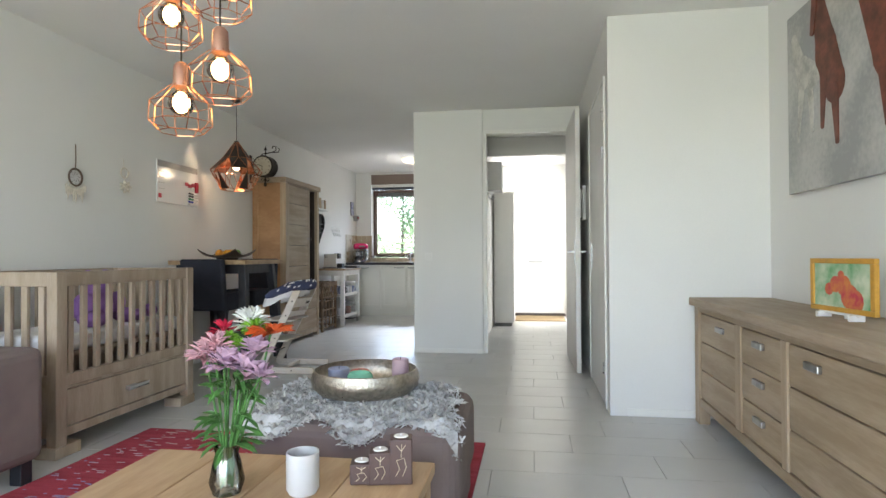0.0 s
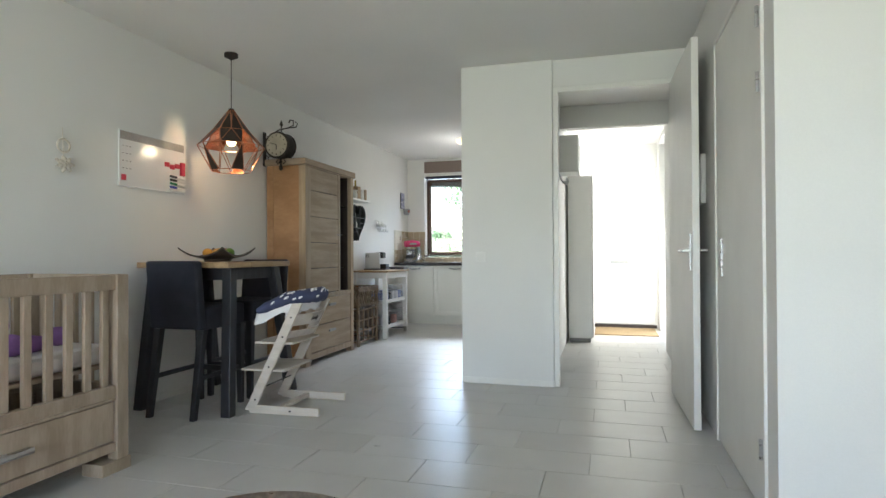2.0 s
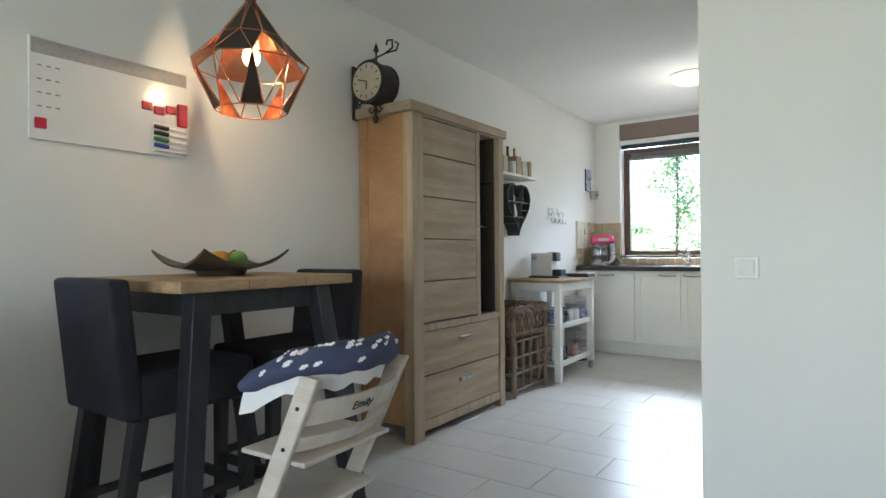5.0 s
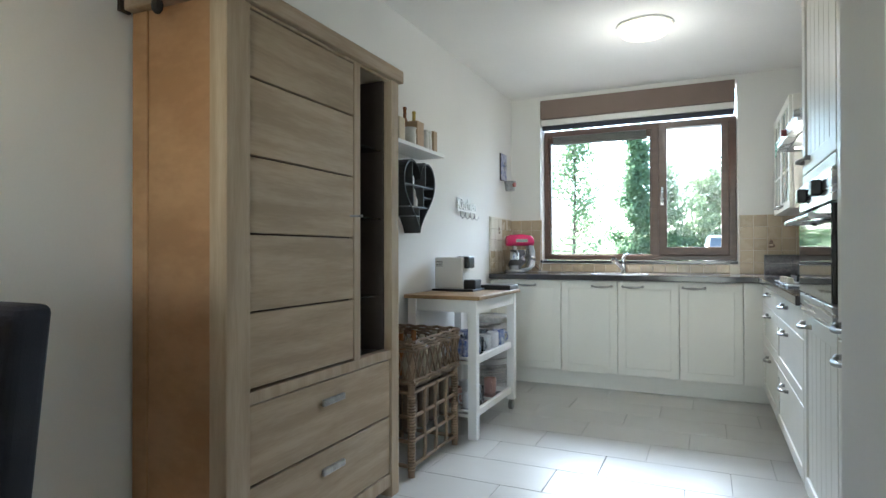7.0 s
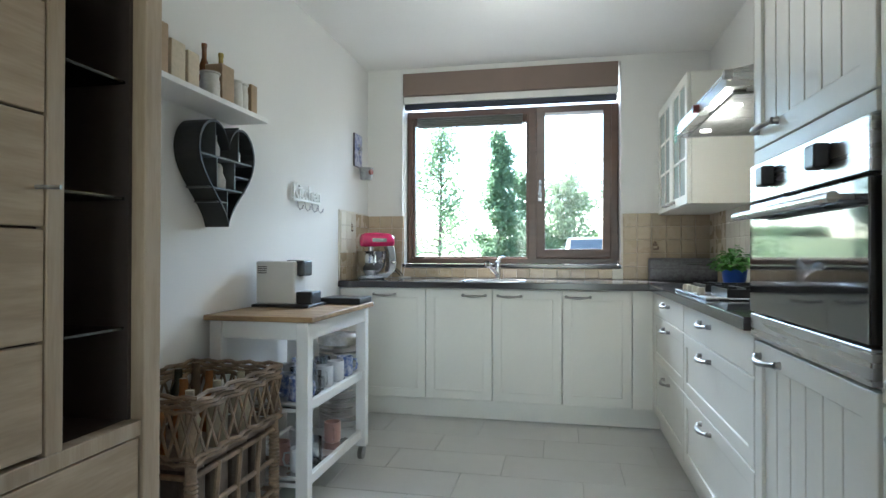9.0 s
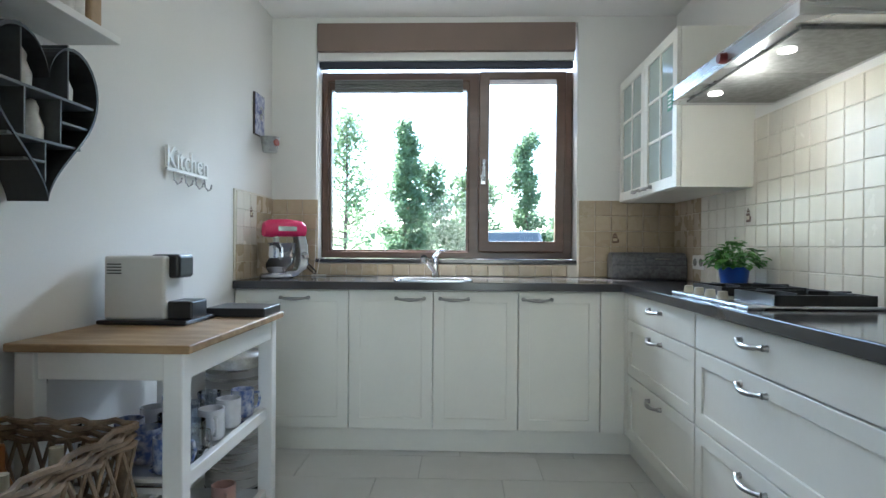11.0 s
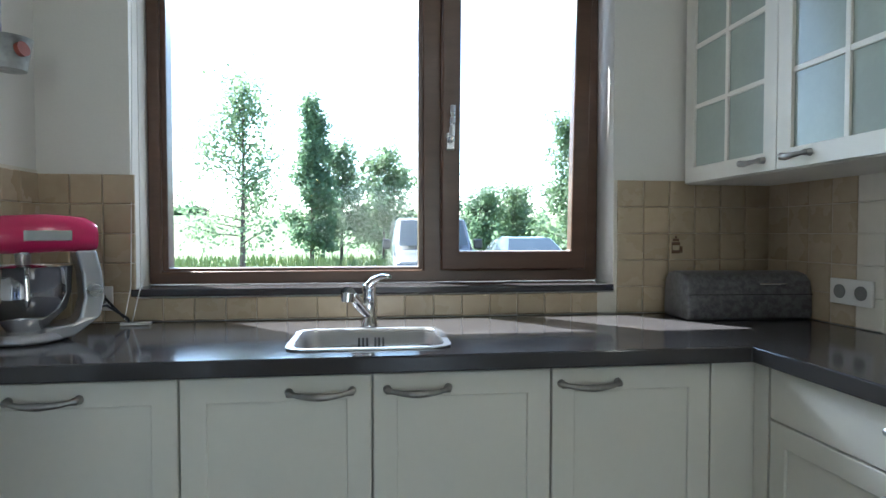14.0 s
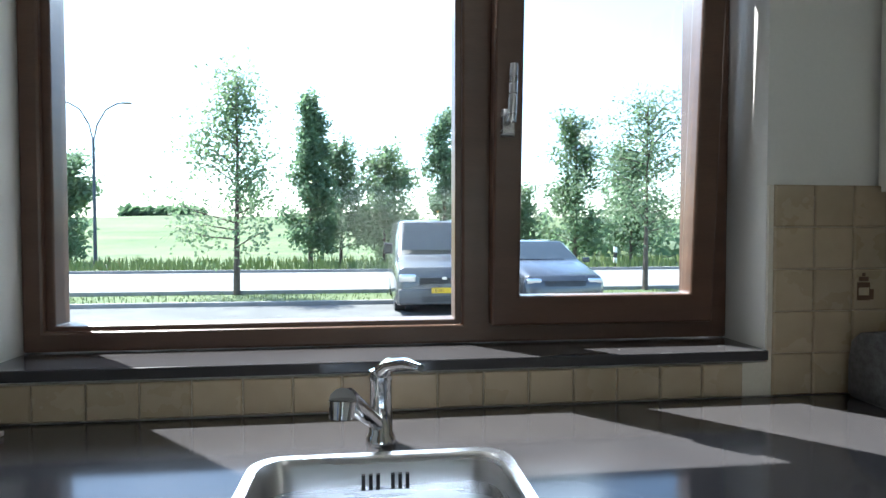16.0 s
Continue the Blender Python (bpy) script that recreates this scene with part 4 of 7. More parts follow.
for z0, z1 in ((0.113, 0.362), (0.370, 0.62)):
    dr = boxes("drawer", [(0.37, 0.402, 0.105, 0.978, z0, z1)], OAKH, t, 0.004)
    boxes("handle", [(0.402, 0.418, 0.47, 0.61, (z0 + z1) / 2 + 0.035, (z0 + z1) / 2 + 0.062)], NICKEL, dr, 0.006)


def peg(bm):
    rod(bm, (0.40, 0.665, 1.25), (0.45, 0.68, 1.25), 0.005)


mesh("key", peg, NICKEL, t)

# wall shelf with jars
sh = thing("wall_shelf", (-3.063, 7.40, 1.725), "white floating wall shelf", "shelf")
boxes("board", [(0.0, 0.19, 0.0, 0.76, -0.018, 0.004)], WHITE, sh, 0.002)
JAR = [mat("jar_cream", (0.62, 0.53, 0.37), 0.5), mat("jar_wood", (0.40, 0.27, 0.15), 0.5), mat("jar_white", (0.70, 0.68, 0.63), 0.3), mat("jar_blue", (0.30, 0.33, 0.48), 0.3), mat("sauce_brown", (0.20, 0.07, 0.02), 0.2), mat("oil_yellow", (0.45, 0.34, 0.08), 0.2)]
for i, (y, w, hh, k, cat) in enumerate(((0.08, 0.07, 0.19, 1, "box"), (0.17, 0.08, 0.15, 0, "box"), (0.26, 0.07, 0.14, 0, "box"), (0.49, 0.09, 0.16, 1, "box"), (0.70, 0.05, 0.14, 1, "box"))):
    tagged(boxes("storage_box", [(-0.05, 0.05, -w / 2, w / 2, 0, hh)], JAR[k], bevel=0.004, at=(-2.96, 7.40 + y, 1.730)), "small wooden box standing on the wall shelf", "box", "boxes on the wall shelf")
for i, (x, y, r, hh, k) in enumerate(((0.07, 0.35, 0.035, 0.12, 3), (0.12, 0.41, 0.04, 0.11, 2), (0.06, 0.46, 0.022, 0.25, 4), (0.06, 0.58, 0.022, 0.25, 5), (0.12, 0.60, 0.03, 0.13, 2), (0.12, 0.645, 0.03, 0.13, 2))):
    def jar(bm, r=r, hh=hh):
        nr = r * (0.45 if hh > 0.2 else 0.9)
        lathe(bm, [(0, 0), (r, 0), (r, hh * 0.6), (nr, hh * 0.75), (nr, hh * 0.93), (nr * 1.15, hh * 0.94), (nr * 1.15, hh), (0, hh)], n=16)
    tagged(mesh("jar", jar, JAR[k], smooth=True, at=(-3.063 + x, 7.40 + y, 1.730)), "jar or bottle standing on the wall shelf", "jar", "jars on the wall shelf")

# heart-shaped shelf
hs = thing("heart_shelf", (-3.063, 7.96, 1.222), "black heart-shaped display shelf on the wall", "shelf")
HB = mat("black_shelf", (0.022, 0.024, 0.024), 0.5, var=0.15)


def heart_pt(a, k=1.0):
    x = 16 * math.sin(a) ** 3
    z = 13 * math.cos(a) - 5 * math.cos(2 * a) - 2 * math.cos(3 * a) - math.cos(4 * a)
    return x * 0.0132 * k, (z + 17) * 0.0152 * k + (1 - k) * 0.24


def heart(bm):
    n = 64
    rows = []
    for k in range(n):
        a = k * math.tau / n
        (x0, z0), (x1, z1) = heart_pt(a), heart_pt(a, 0.955)
        rows.append([bm.verts.new(c) for c in ((0, x0, z0), (0.115, x0, z0), (0.115, x1, z1), (0.0, x1, z1))])
    for k in range(n):
        a, b = rows[k], rows[(k + 1) % n]
        for i in range(4):
            bm.faces.new((a[i], a[(i + 1) % 4], b[(i + 1) % 4], b[i]))


mesh("rim", heart, HB, hs)
boxes("divider", [(0.002, 0.11, -0.195, 0.195, 0.285, 0.293), (0.002, 0.11, -0.137, 0.137, 0.155, 0.163), (0.002, 0.11, -0.095, -0.090, 0.293, 0.445), (0.002, 0.11, 0.079, 0.085, 0.293, 0.445), (0.002, 0.11, -0.083, -0.077, 0.163, 0.285), (0.002, 0.11, 0.050, 0.056, 0.163, 0.285), (0.002, 0.11, 0.056, 0.166, 0.22, 0.227), (0.002, 0.11, -0.008, -0.002, 0.05, 0.155), (0.002, 0.11, -0.083, -0.008, 0.10, 0.107)], mat("shelf_edge_grey", (0.12, 0.13, 0.13), 0.5), hs, 0.001)
for y, z, k in ((-0.03, 0.294, 0), (0.13, 0.294, 2), (-0.055, 0.164, 2), (0.015, 0.164, 0)):
    def orn(bm):
        lathe(bm, [(0, 0), (0.03, 0), (0.032, 0.04), (0.018, 0.075), (0.02, 0.09), (0.012, 0.11), (0, 0.115)], n=14)
    tagged(mesh("ornament", orn, (JAR[2], JAR[0], PAPER)[k], smooth=True, at=(-3.01, 7.96 + y, 1.222 + z)), "small white ornament standing in the heart shelf", "ornament", "ornaments in the heart shelf")


def words(name, body, size, depth, material, m, parent=None):
    cu = bpy.data.curves.new(name, "FONT")
    cu.body, cu.size, cu.extrude, cu.align_x, cu.align_y = body, size, depth, "CENTER", "CENTER"
    cu.materials.append(material)
    ob = new(name, cu)
    if parent:
        ob.parent = parent
    ob.matrix_basis = m
    return ob


k = thing("hook_rack", (-3.05, 8.96, 1.45), "white lettered hook rack on the wall", "hook rack")
words("lettering", "Kitchen", 0.125, 0.006, WHITE, pose(0.0, 0, 0.02, 90, 0, 90), k)
boxes("rail", [(-0.006, 0.006, -0.19, 0.19, -0.035, -0.022)], WHITE, k, 0.002)


for y in (-0.13, -0.03, 0.07, 0.16):
    mesh("hook", lambda bm: sweep(bm, [(0, y, -0.03), (0.004, y, -0.07), (0.018, y, -0.088), (0.032, y, -0.078), (0.036, y, -0.06)], 0.004, 6), STEEL, k)
o = thing("bottle_opener_sign", (-3.063, 9.86, 1.885), "blue and white wall plaque with a bottle opener and zinc bucket", "wall plaque")
boxes("plaque", [(0, 0.016, -0.075, 0.075, -0.12, 0.12)], mat("blue_print", (0.55, 0.55, 0.62), 0.4, scale=28, fine=60, alt=(0.10, 0.12, 0.30), bump=0.05), o, 0.003)
boxes("edge", [(-0.001, 0.012, -0.078, 0.078, -0.123, 0.123)], DARK, o, 0.001)
boxes("opener", [(0.016, 0.04, -0.02, 0.02, 0.0, 0.03), (0.016, 0.025, -0.016, 0.016, -0.03, 0.05)], CHROME, o, 0.006)


def bucket(bm):
    lathe(bm, [(0, -0.22), (0.042, -0.22), (0.056, -0.135), (0.059, -0.132), (0.054, -0.132), (0.04, -0.21), (0, -0.212)], (0.075, 0.0, 0), 20)


mesh("bucket", bucket, mat("zinc", (0.45, 0.46, 0.46), 0.4, 0.9, var=0.15, scale=20), o, smooth=True)


def badge(bm):
    rod(bm, (0.115, -0.022, -0.168), (0.128, -0.026, -0.166), 0.02, n=16)


mesh("badge", badge, mat("red_badge", (0.35, 0.08, 0.05), 0.5), o)


def sticker(at, rz):
    t = thing("tile_decal", at, "small printed coffee pot decal on a wall tile", "decal", rz=rz)

    def pr(bm):
        bx(bm, -0.016, 0.016, -0.0012, 0, -0.03, 0.012)
        bx(bm, -0.012, 0.012, -0.0012, 0, 0.015, 0.025)
        bx(bm, -0.004, 0.004, -0.0012, 0, 0.026, 0.034)
        bx(bm, 0.017, 0.026, -0.0012, 0, -0.028, -0.004)
    mesh("print", pr, mat("decal_brown", (0.13, 0.07, 0.04), 0.6), t)
    boxes("label", [(-0.013, 0.013, -0.0022, -0.0014, -0.018, 0.0)], JAR[0], t, 0)


sticker((-0.880, 10.1095, 1.168), 0)
sticker((-0.5165, 9.17, 1.26), -90)
sticker((-3.0475, 9.72, 1.30), 90)

# ---- dining corner ----
t = thing("bar_table", (-3.04, 4.50, 0), "black bar table with an oiled wooden top", "table")
boxes("top", [(0.0, 0.73, 0.0, 0.25, 0.962, 1.0), (0.0, 0.73, 0.2515, 0.50, 0.962, 1.0), (0.0, 0.73, 0.5015, 0.75, 0.962, 1.0)], mat("rustic_oak_top", (0.42, 0.29, 0.16), 0.5, scale=2.5, fine=16, bump=0.15, stretch=(8, 2, 8), alt=(0.24, 0.15, 0.075)), t, 0.004)
boxes("apron", [(0.06, 0.67, 0.08, 0.105, 0.88, 0.961), (0.06, 0.67, 0.645, 0.67, 0.88, 0.961), (0.06, 0.085, 0.105, 0.645, 0.88, 0.961), (0.645, 0.67, 0.105, 0.645, 0.88, 0.961)], BLACKW, t)
for x0, x1 in ((0.07, 0.03), (0.665, 0.72)):
    for y0, y1 in ((0.10, 0.005), (0.615, 0.78)):
        def leg(bm, x0=x0, x1=x1, y0=y0, y1=y1):
            vs = []
            for (x, y, z) in ((x1, y1, 0), (x0, y0, 0.96)):
                vs += [bm.verts.new((x + a * 0.034, y + b * 0.034, z)) for a, b in ((-1, -1), (1, -1), (1, 1), (-1, 1))]
            for k in range(4):
                bm.faces.new((vs[k], vs[(k + 1) % 4], vs[4 + (k + 1) % 4], vs[4 + k]))
            bm.faces.new(vs[:4][::-1]), bm.faces.new(vs[4:])
        mesh("leg", leg, BLACKW, t, 0.004)


def bar_stool(at, rz):
    s = thing("bar_stool", at, "bar stool covered in dark navy cloth with black legs", "stool", "bar stools at the table", rz)
    boxes("seat", [(-0.192, 0.192, -0.21, 0.22, 0.56, 0.71)], NAVY, s, 0.02, seg=3)

    def back(bm):
        bx(bm, -0.195, 0.195, -0.26, -0.19, 0.57, 1.01)
        for v in bm.verts:
            v.co.y -= (v.co.z - 0.57) * 0.10
    mesh("backrest", back, NAVY, s, 0.018, seg=3)
    for x in (-0.168, 0.168):
        for y, y2 in ((-0.20, -0.29), (0.19, 0.20)):
            def leg(bm, x=x, y=y, y2=y2):
                vs = []
                for yy, z, r in ((y2, 0, 0.018), (y, 0.565, 0.024)):
                    vs += [bm.verts.new((x + a * r, yy + b * r, z)) for a, b in ((-1, -1), (1, -1), (1, 1), (-1, 1))]
                for k in range(4):
                    bm.faces.new((vs[k], vs[(k + 1) % 4], vs[4 + (k + 1) % 4], vs[4 + k]))
                bm.faces.new(vs[:4][::-1]), bm.faces.new(vs[4:])
            mesh("leg", leg, BLACKW, s, 0.003)
    boxes("footrest", [(-0.168, 0.168, 0.185, 0.21, 0.22, 0.255), (-0.178, -0.158, -0.24, 0.19, 0.24, 0.27), (0.158, 0.178, -0.24, 0.19, 0.24, 0.27)], BLACKW, s, 0.003)


bar_stool((-2.64, 4.655, 0), 0)
bar_stool((-2.64, 5.165, 0), 180)

b = thing("fruit_bowl", (-2.78, 5.08, 0.991), "square black dish with turned-up corners holding fruit", "bowl")


def dish(bm):
    n, g = 14, {}
    for side in (0, 1):
        for i in range(n + 1):
            for j in range(n + 1):
                u, v = 2 * i / n - 1, 2 * j / n - 1
                z = 0.013 + 0.04 * (u * u * 0.5 + v * v * 0.5) + 0.042 * (u * v) ** 2
                g[side, i, j] = bm.verts.new((0.19 * u, 0.185 * v, z + (0.010 if side else 0)))
    for side in (0, 1):
        for i in range(n):
            for j in range(n):
                bm.faces.new([g[side, i, j], g[side, i + 1, j], g[side, i + 1, j + 1], g[side, i, j + 1]])
    for i in range(n):
        for a, b2 in (((i, 0), (i + 1, 0)), ((i, n), (i + 1, n)), ((0, i), (0, i + 1)), ((n, i), (n, i + 1))):
            bm.faces.new([g[0, a[0], a[1]], g[0, b2[0], b2[1]], g[1, b2[0], b2[1]], g[1, a[0], a[1]]])
    lathe(bm, [(0, 0), (0.09, 0), (0.10, 0.018), (0, 0.02)], n=24)


mesh("dish", dish, mat("dark_wood_dish", (0.03, 0.024, 0.02), 0.45, var=0.25, scale=8, alt=(0.06, 0.045, 0.035)), b, smooth=True)
b.matrix_world = pose(-2.70, 4.905, 1.001, 0, 0, -2)
for x, y, m in ((0.0, 0.04, (0.62, 0.26, 0.02)), (0.08, -0.03, (0.65, 0.30, 0.03)), (-0.08, 0.0, (0.60, 0.25, 0.02)), (0.05, 0.10, (0.35, 0.03, 0.03)), (0.13, 0.05, (0.16, 0.30, 0.05))):
    def fruit(bm):
        ball(bm, (0, 0, 0.036), 0.037, 16, (1, 1, 0.95))
    tagged(mesh("fruit", fruit, mat("fruit_skin", m, 0.4, var=0.08, scale=20, fine=200), smooth=True, at=(-2.71 + x * 0.75, 4.885 + y * 0.75, 1.026)), "round fruit lying in the dish", "fruit", "fruit in the dish")

# high chair: faces the table
HC = mat("whitewashed_beech", (0.62, 0.56, 0.49), 0.55, var=0.05, scale=3, fine=30, bump=0.06, stretch=(1, 6, 6), alt=(0.54, 0.48, 0.41))
c = thing("high_chair", (-2.01, 4.86, 0), "whitewashed wooden high chair with a navy print cushion", "high chair", rz=3)
for y in (-0.225, 0.205):
    def sideframe(bm, y=y):
        bx(bm, -0.25, 0.25, y, y + 0.022, 0.0, 0.06)
        for x0, z0, x1, z1, w in ((-0.245, 0.02, 0.10, 0.80, 0.036),):
            vs = [bm.verts.new((x, yy, z)) for yy in (y, y + 0.022) for x, z in ((x0 - w, z0), (x0 + w, z0), (x1 + w, z1), (x1 - w, z1))]
            for f in ((0, 1, 2, 3), (7, 6, 5, 4), (0, 4, 5, 1), (1, 5, 6, 2), (2, 6, 7, 3), (3, 7, 4, 0)):
                bm.faces.new([vs[i] for i in f])
    mesh("side_frame", sideframe, HC, c, 0.006)
boxes("footplate", [(-0.32, 0.0, -0.203, 0.205, 0.30, 0.317)], HC, c, 0.006)
boxes("seat", [(-0.22, 0.06, -0.203, 0.205, 0.50, 0.518)], HC, c, 0.006)


def backs(bm):
    for z, hh in ((0.635, 0.085), (0.545, 0.055)):
        xx = -0.245 + (z - 0.02) * 0.442 + 0.015
        n = 10
        for k in range(n):
            y0, y1 = -0.203 + 0.408 * k / n, -0.203 + 0.408 * (k + 1) / n
            b0, b1 = 0.05 * (1 - (2 * k / n - 1) ** 2), 0.05 * (1 - (2 * (k + 1) / n - 1) ** 2)
            vs = [bm.verts.new(p) for p in ((xx + b0, y0, z), (xx + b0 + 0.014, y0, z), (xx + b1 + 0.014, y1, z), (xx + b1, y1, z), (xx + b0 + 0.04, y0, z + hh), (xx + b0 + 0.054, y0, z + hh), (xx + b1 + 0.054, y1, z + hh), (xx + b1 + 0.04, y1, z + hh))]
            for f in ((0, 1, 2, 3), (4, 7, 6, 5), (0, 4, 5, 1), (1, 5, 6, 2), (2, 6, 7, 3), (3, 7, 4, 0)):
                bm.faces.new([vs[i] for i in f])


mesh("backrest", backs, HC, c)
boxes("crossbar", [(-0.06, -0.02, -0.203, 0.205, 0.02, 0.05)], HC, c, 0.004)


def steelrod(bm):
    rod(bm, (-0.17, -0.21, 0.18), (-0.17, 0.21, 0.18), 0.005)
    for y in (-0.228, 0.229):
        for x, z in ((-0.2, 0.1), (-0.1, 0.34), (0.0, 0.56), (0.06, 0.7), (0.05, 0.03)):
            rod(bm, (x, y, z), (x, y + (0.003 if y > 0 else -0.003), z), 0.007, n=8)


mesh("bolt", steelrod, BLACKP, c)
NAVYP = mat("navy_print", (0.055, 0.065, 0.13), 0.9, var=0.1, scale=6, fine=200, bump=0.2)


def cush_pt(k):
    """Middle line of the cushion: k from 0 to 1, a padded U that droops towards its open ends."""
    a = radians(-90 + 180 * k)
    ends = max(abs(2 * k - 1) - 0.72, 0) / 0.28
    return Vector((-0.06 + 0.205 * math.cos(a) - 0.12 * ends, 0.222 * math.sin(a), 0.83 + 0.02 * math.cos(a) - 0.085 * ends))


def cush(bm):
    sweep(bm, [cush_pt(k / 28) for k in range(29)], [0.022 + 0.030 * math.sin(math.pi * k / 28) ** 0.4 for k in range(29)], 14)
    for v in bm.verts:
        v.co.z += 0.004 * math.sin(v.co.y * 60) + 0.003 * math.sin(v.co.x * 75)


mesh("cushion", cush, NAVYP, c, smooth=True)


def cushw(bm):
    last = None
    for k in range(25):
        c0 = cush_pt(k / 24)
        x, y, z = c0.x, c0.y * 0.99, c0.z - 0.02
        drop = 0.085 + 0.01 * math.sin(k * 1.7)
        ring = [bm.verts.new(p) for p in ((x + 0.012, y * 1.05, z), (x - 0.02, y * 1.02, z - drop), (x - 0.04, y * 0.95, z - drop), (x - 0.02, y * 0.93, z))]
        if last:
            for i in range(4):
                bm.faces.new((last[i], last[(i + 1) % 4], ring[(i + 1) % 4], ring[i]))
        else:
            bm.faces.new(ring)
        last = ring
    bm.faces.new(last)


mesh("cushion_lining", cushw, SHEET, c, smooth=True)


def dots(bm):
    rg = random.Random(8)
    for k in range(30):
        u = rg.uniform(0.06, 0.94)
        c0, d = cush_pt(u), (cush_pt(u + 0.01) - cush_pt(u - 0.01)).normalized()
        out = d.cross(Vector((0, 0, 1))).normalized()
        e = rg.uniform(-0.3, 1.5)
        r = 0.022 + 0.030 * math.sin(math.pi * u) ** 0.4
        n0 = out * math.cos(e) + Vector((0, 0, 1)) * math.sin(e)
        for q, rr in ((Vector(), 0.0085), (d * 0.010 + Vector((0, 0, 0.004)), 0.006), (d * -0.007 - Vector((0, 0, 0.004)), 0.005)):
            p = c0 + n0 * r + q
            rod(bm, p - n0 * 0.004, p + n0 * 0.0016, rr, rr * 0.8, 8)


mesh("printed_motif", dots, SHEET, c)
c.scale = (1, 1, 0.91)
words("engraved_name", "Emily", 0.045, 0.001, IRON, pose(0.131, -0.02, 0.678, 115, 0, 90), c)

# geometric pendant
p = thing("pendant_lamp", (-2.68, 5.04, 1.68), "faceted copper and black pendant lamp, lit", "lamp")
n = 10
RINGS = [(0.02, 0.46), (0.135, 0.30), (0.24, 0.185), (0.145, 0.0)]


def facets(sel):
    def build(bm):
        def P(j, k):
            r, z = RINGS[j]
            a = (k + 0.5 * (j % 2)) * math.tau / n
            return Vector((r * math.cos(a), r * math.sin(a), z))
        for j in range(3):
            for k in range(n):
                q = (k + 1) if j % 2 else k
                up, down = (P(j, k), P(j, k + 1), P(j + 1, q)), (P(j, k + 1), P(j + 1, q), P(j + 1, q + 1))
                solid = [up] if j == 1 else [down]
                if j < 2 and (k + j) % 2 == 0:
                    solid = [up, down]
                if j == 2 and k % 2:
                    continue
                for tri in solid:
                    c0 = sum(tri, Vector()) / 3
                    out = Vector((c0.x, c0.y, 0)).normalized() * 0.0015
                    a = [bm.verts.new(v - out * (2 if sel else 0)) for v in tri]
                    b = [bm.verts.new(v - out * (3 if sel else 1)) for v in tri]
                    bm.faces.new(a), bm.faces.new(b[::-1])
                    for e in range(3):
                        bm.faces.new((a[e], a[(e + 1) % 3], b[(e + 1) % 3], b[e]))
    return build


mesh("copper_lining", facets(True), COPPER, p)
mesh("black_facet", facets(False), mat("black_facet", (0.05, 0.035, 0.026), 0.4, 0.4), p)


def edges(bm):
    def P(j, k):
        r, z = RINGS[j]
        a = (k + 0.5 * (j % 2)) * math.tau / n
        return (r * math.cos(a), r * math.sin(a), z)
    for j in range(4):
        for k in range(n):
            rod(bm, P(j, k), P(j, k + 1), 0.003, n=5)
            if j < 3:
                q = (k + 1) if j % 2 else k
                rod(bm, P(j, k), P(j + 1, q), 0.003, n=5)
                rod(bm, P(j, k), P(j + 1, q - 1), 0.003, n=5)


mesh("edge_wire", edges, COPPER, p)


def hang(bm):
    rod(bm, (0, 0, 0.46), (0, 0, 0.84), 0.003, n=6)
    lathe(bm, [(0, 0.89), (0.05, 0.89), (0.05, 0.865), (0, 0.84)], n=20)
    rod(bm, (0, 0, 0.31), (0, 0, 0.47), 0.022, n=12)


mesh("cable", hang, IRON, p)


def bulb(bm):
    ball(bm, (0, 0, 0.23), 0.036, 16, (1, 1, 1.2))


mesh("bulb", bulb, BULB, p, smooth=True)
glow("pendant_glow", (-2.68, 5.04, 1.88), 1.0)

# station clock
c = thing("station_clock", (-3.06, 6.0, 1.90), "black wrought iron station clock on a bracket", "clock")


def bracket(bm):
    bx(bm, 0, 0.012, 0.035, 0.075, -0.02, 0.30)
    sweep(bm, [(0.01, 0.055, 0.12), (0.06, 0.05, 0.24), (0.16, 0.04, 0.31), (0.28, 0.02, 0.32), (0.33, 0.02, 0.34), (0.33, 0.02, 0.385), (0.295, 0.02, 0.39), (0.285, 0.02, 0.365)], 0.006, 6)
    sweep(bm, [(0.28, 0.02, 0.32), (0.36, 0.02, 0.32), (0.375, 0.02, 0.355), (0.35, 0.02, 0.37)], 0.005, 6)
    sweep(bm, [(0.01, 0.055, 0.10), (0.05, 0.05, 0.06), (0.11, 0.04, 0.10)], 0.006, 6)
    for z in (0.03, 0.24):
        sweep(bm, [(0.012, 0.055, z), (0.04, 0.055, z - 0.02), (0.055, 0.055, z + 0.01), (0.035, 0.055, z + 0.025)], 0.005, 6)
    rod(bm, (0.20, 0.03, 0.29), (0.20, 0.03, 0.36), 0.006)
    rod(bm, (0.20, 0.03, 0.35), (0.20, 0.03, 0.40), 0.018, 0.001, 6)
    rod(bm, (0.20, 0.02, 0.04), (0.20, 0.02, -0.03), 0.008)
    ball(bm, (0.20, 0.02, -0.045), 0.018, 8, (1, 1, 1.5))
    for s in (-1, 1):
        sweep(bm, [(0.20, 0.02, 0.02), (0.20 + s * 0.03, 0.02, -0.01), (0.20 + s * 0.05, 0.02, 0.01), (0.20 + s * 0.035, 0.02, 0.025)], 0.005, 6)


mesh("bracket", bracket, IRON, c)


def drum(bm):
    rod(bm, (0.20, -0.045, 0.155), (0.20, 0.085, 0.155), 0.118, n=36)
    for y in (-0.05, 0.075):
        rod(bm, (0.20, y, 0.155), (0.20, y + 0.014, 0.155), 0.125, n=36)


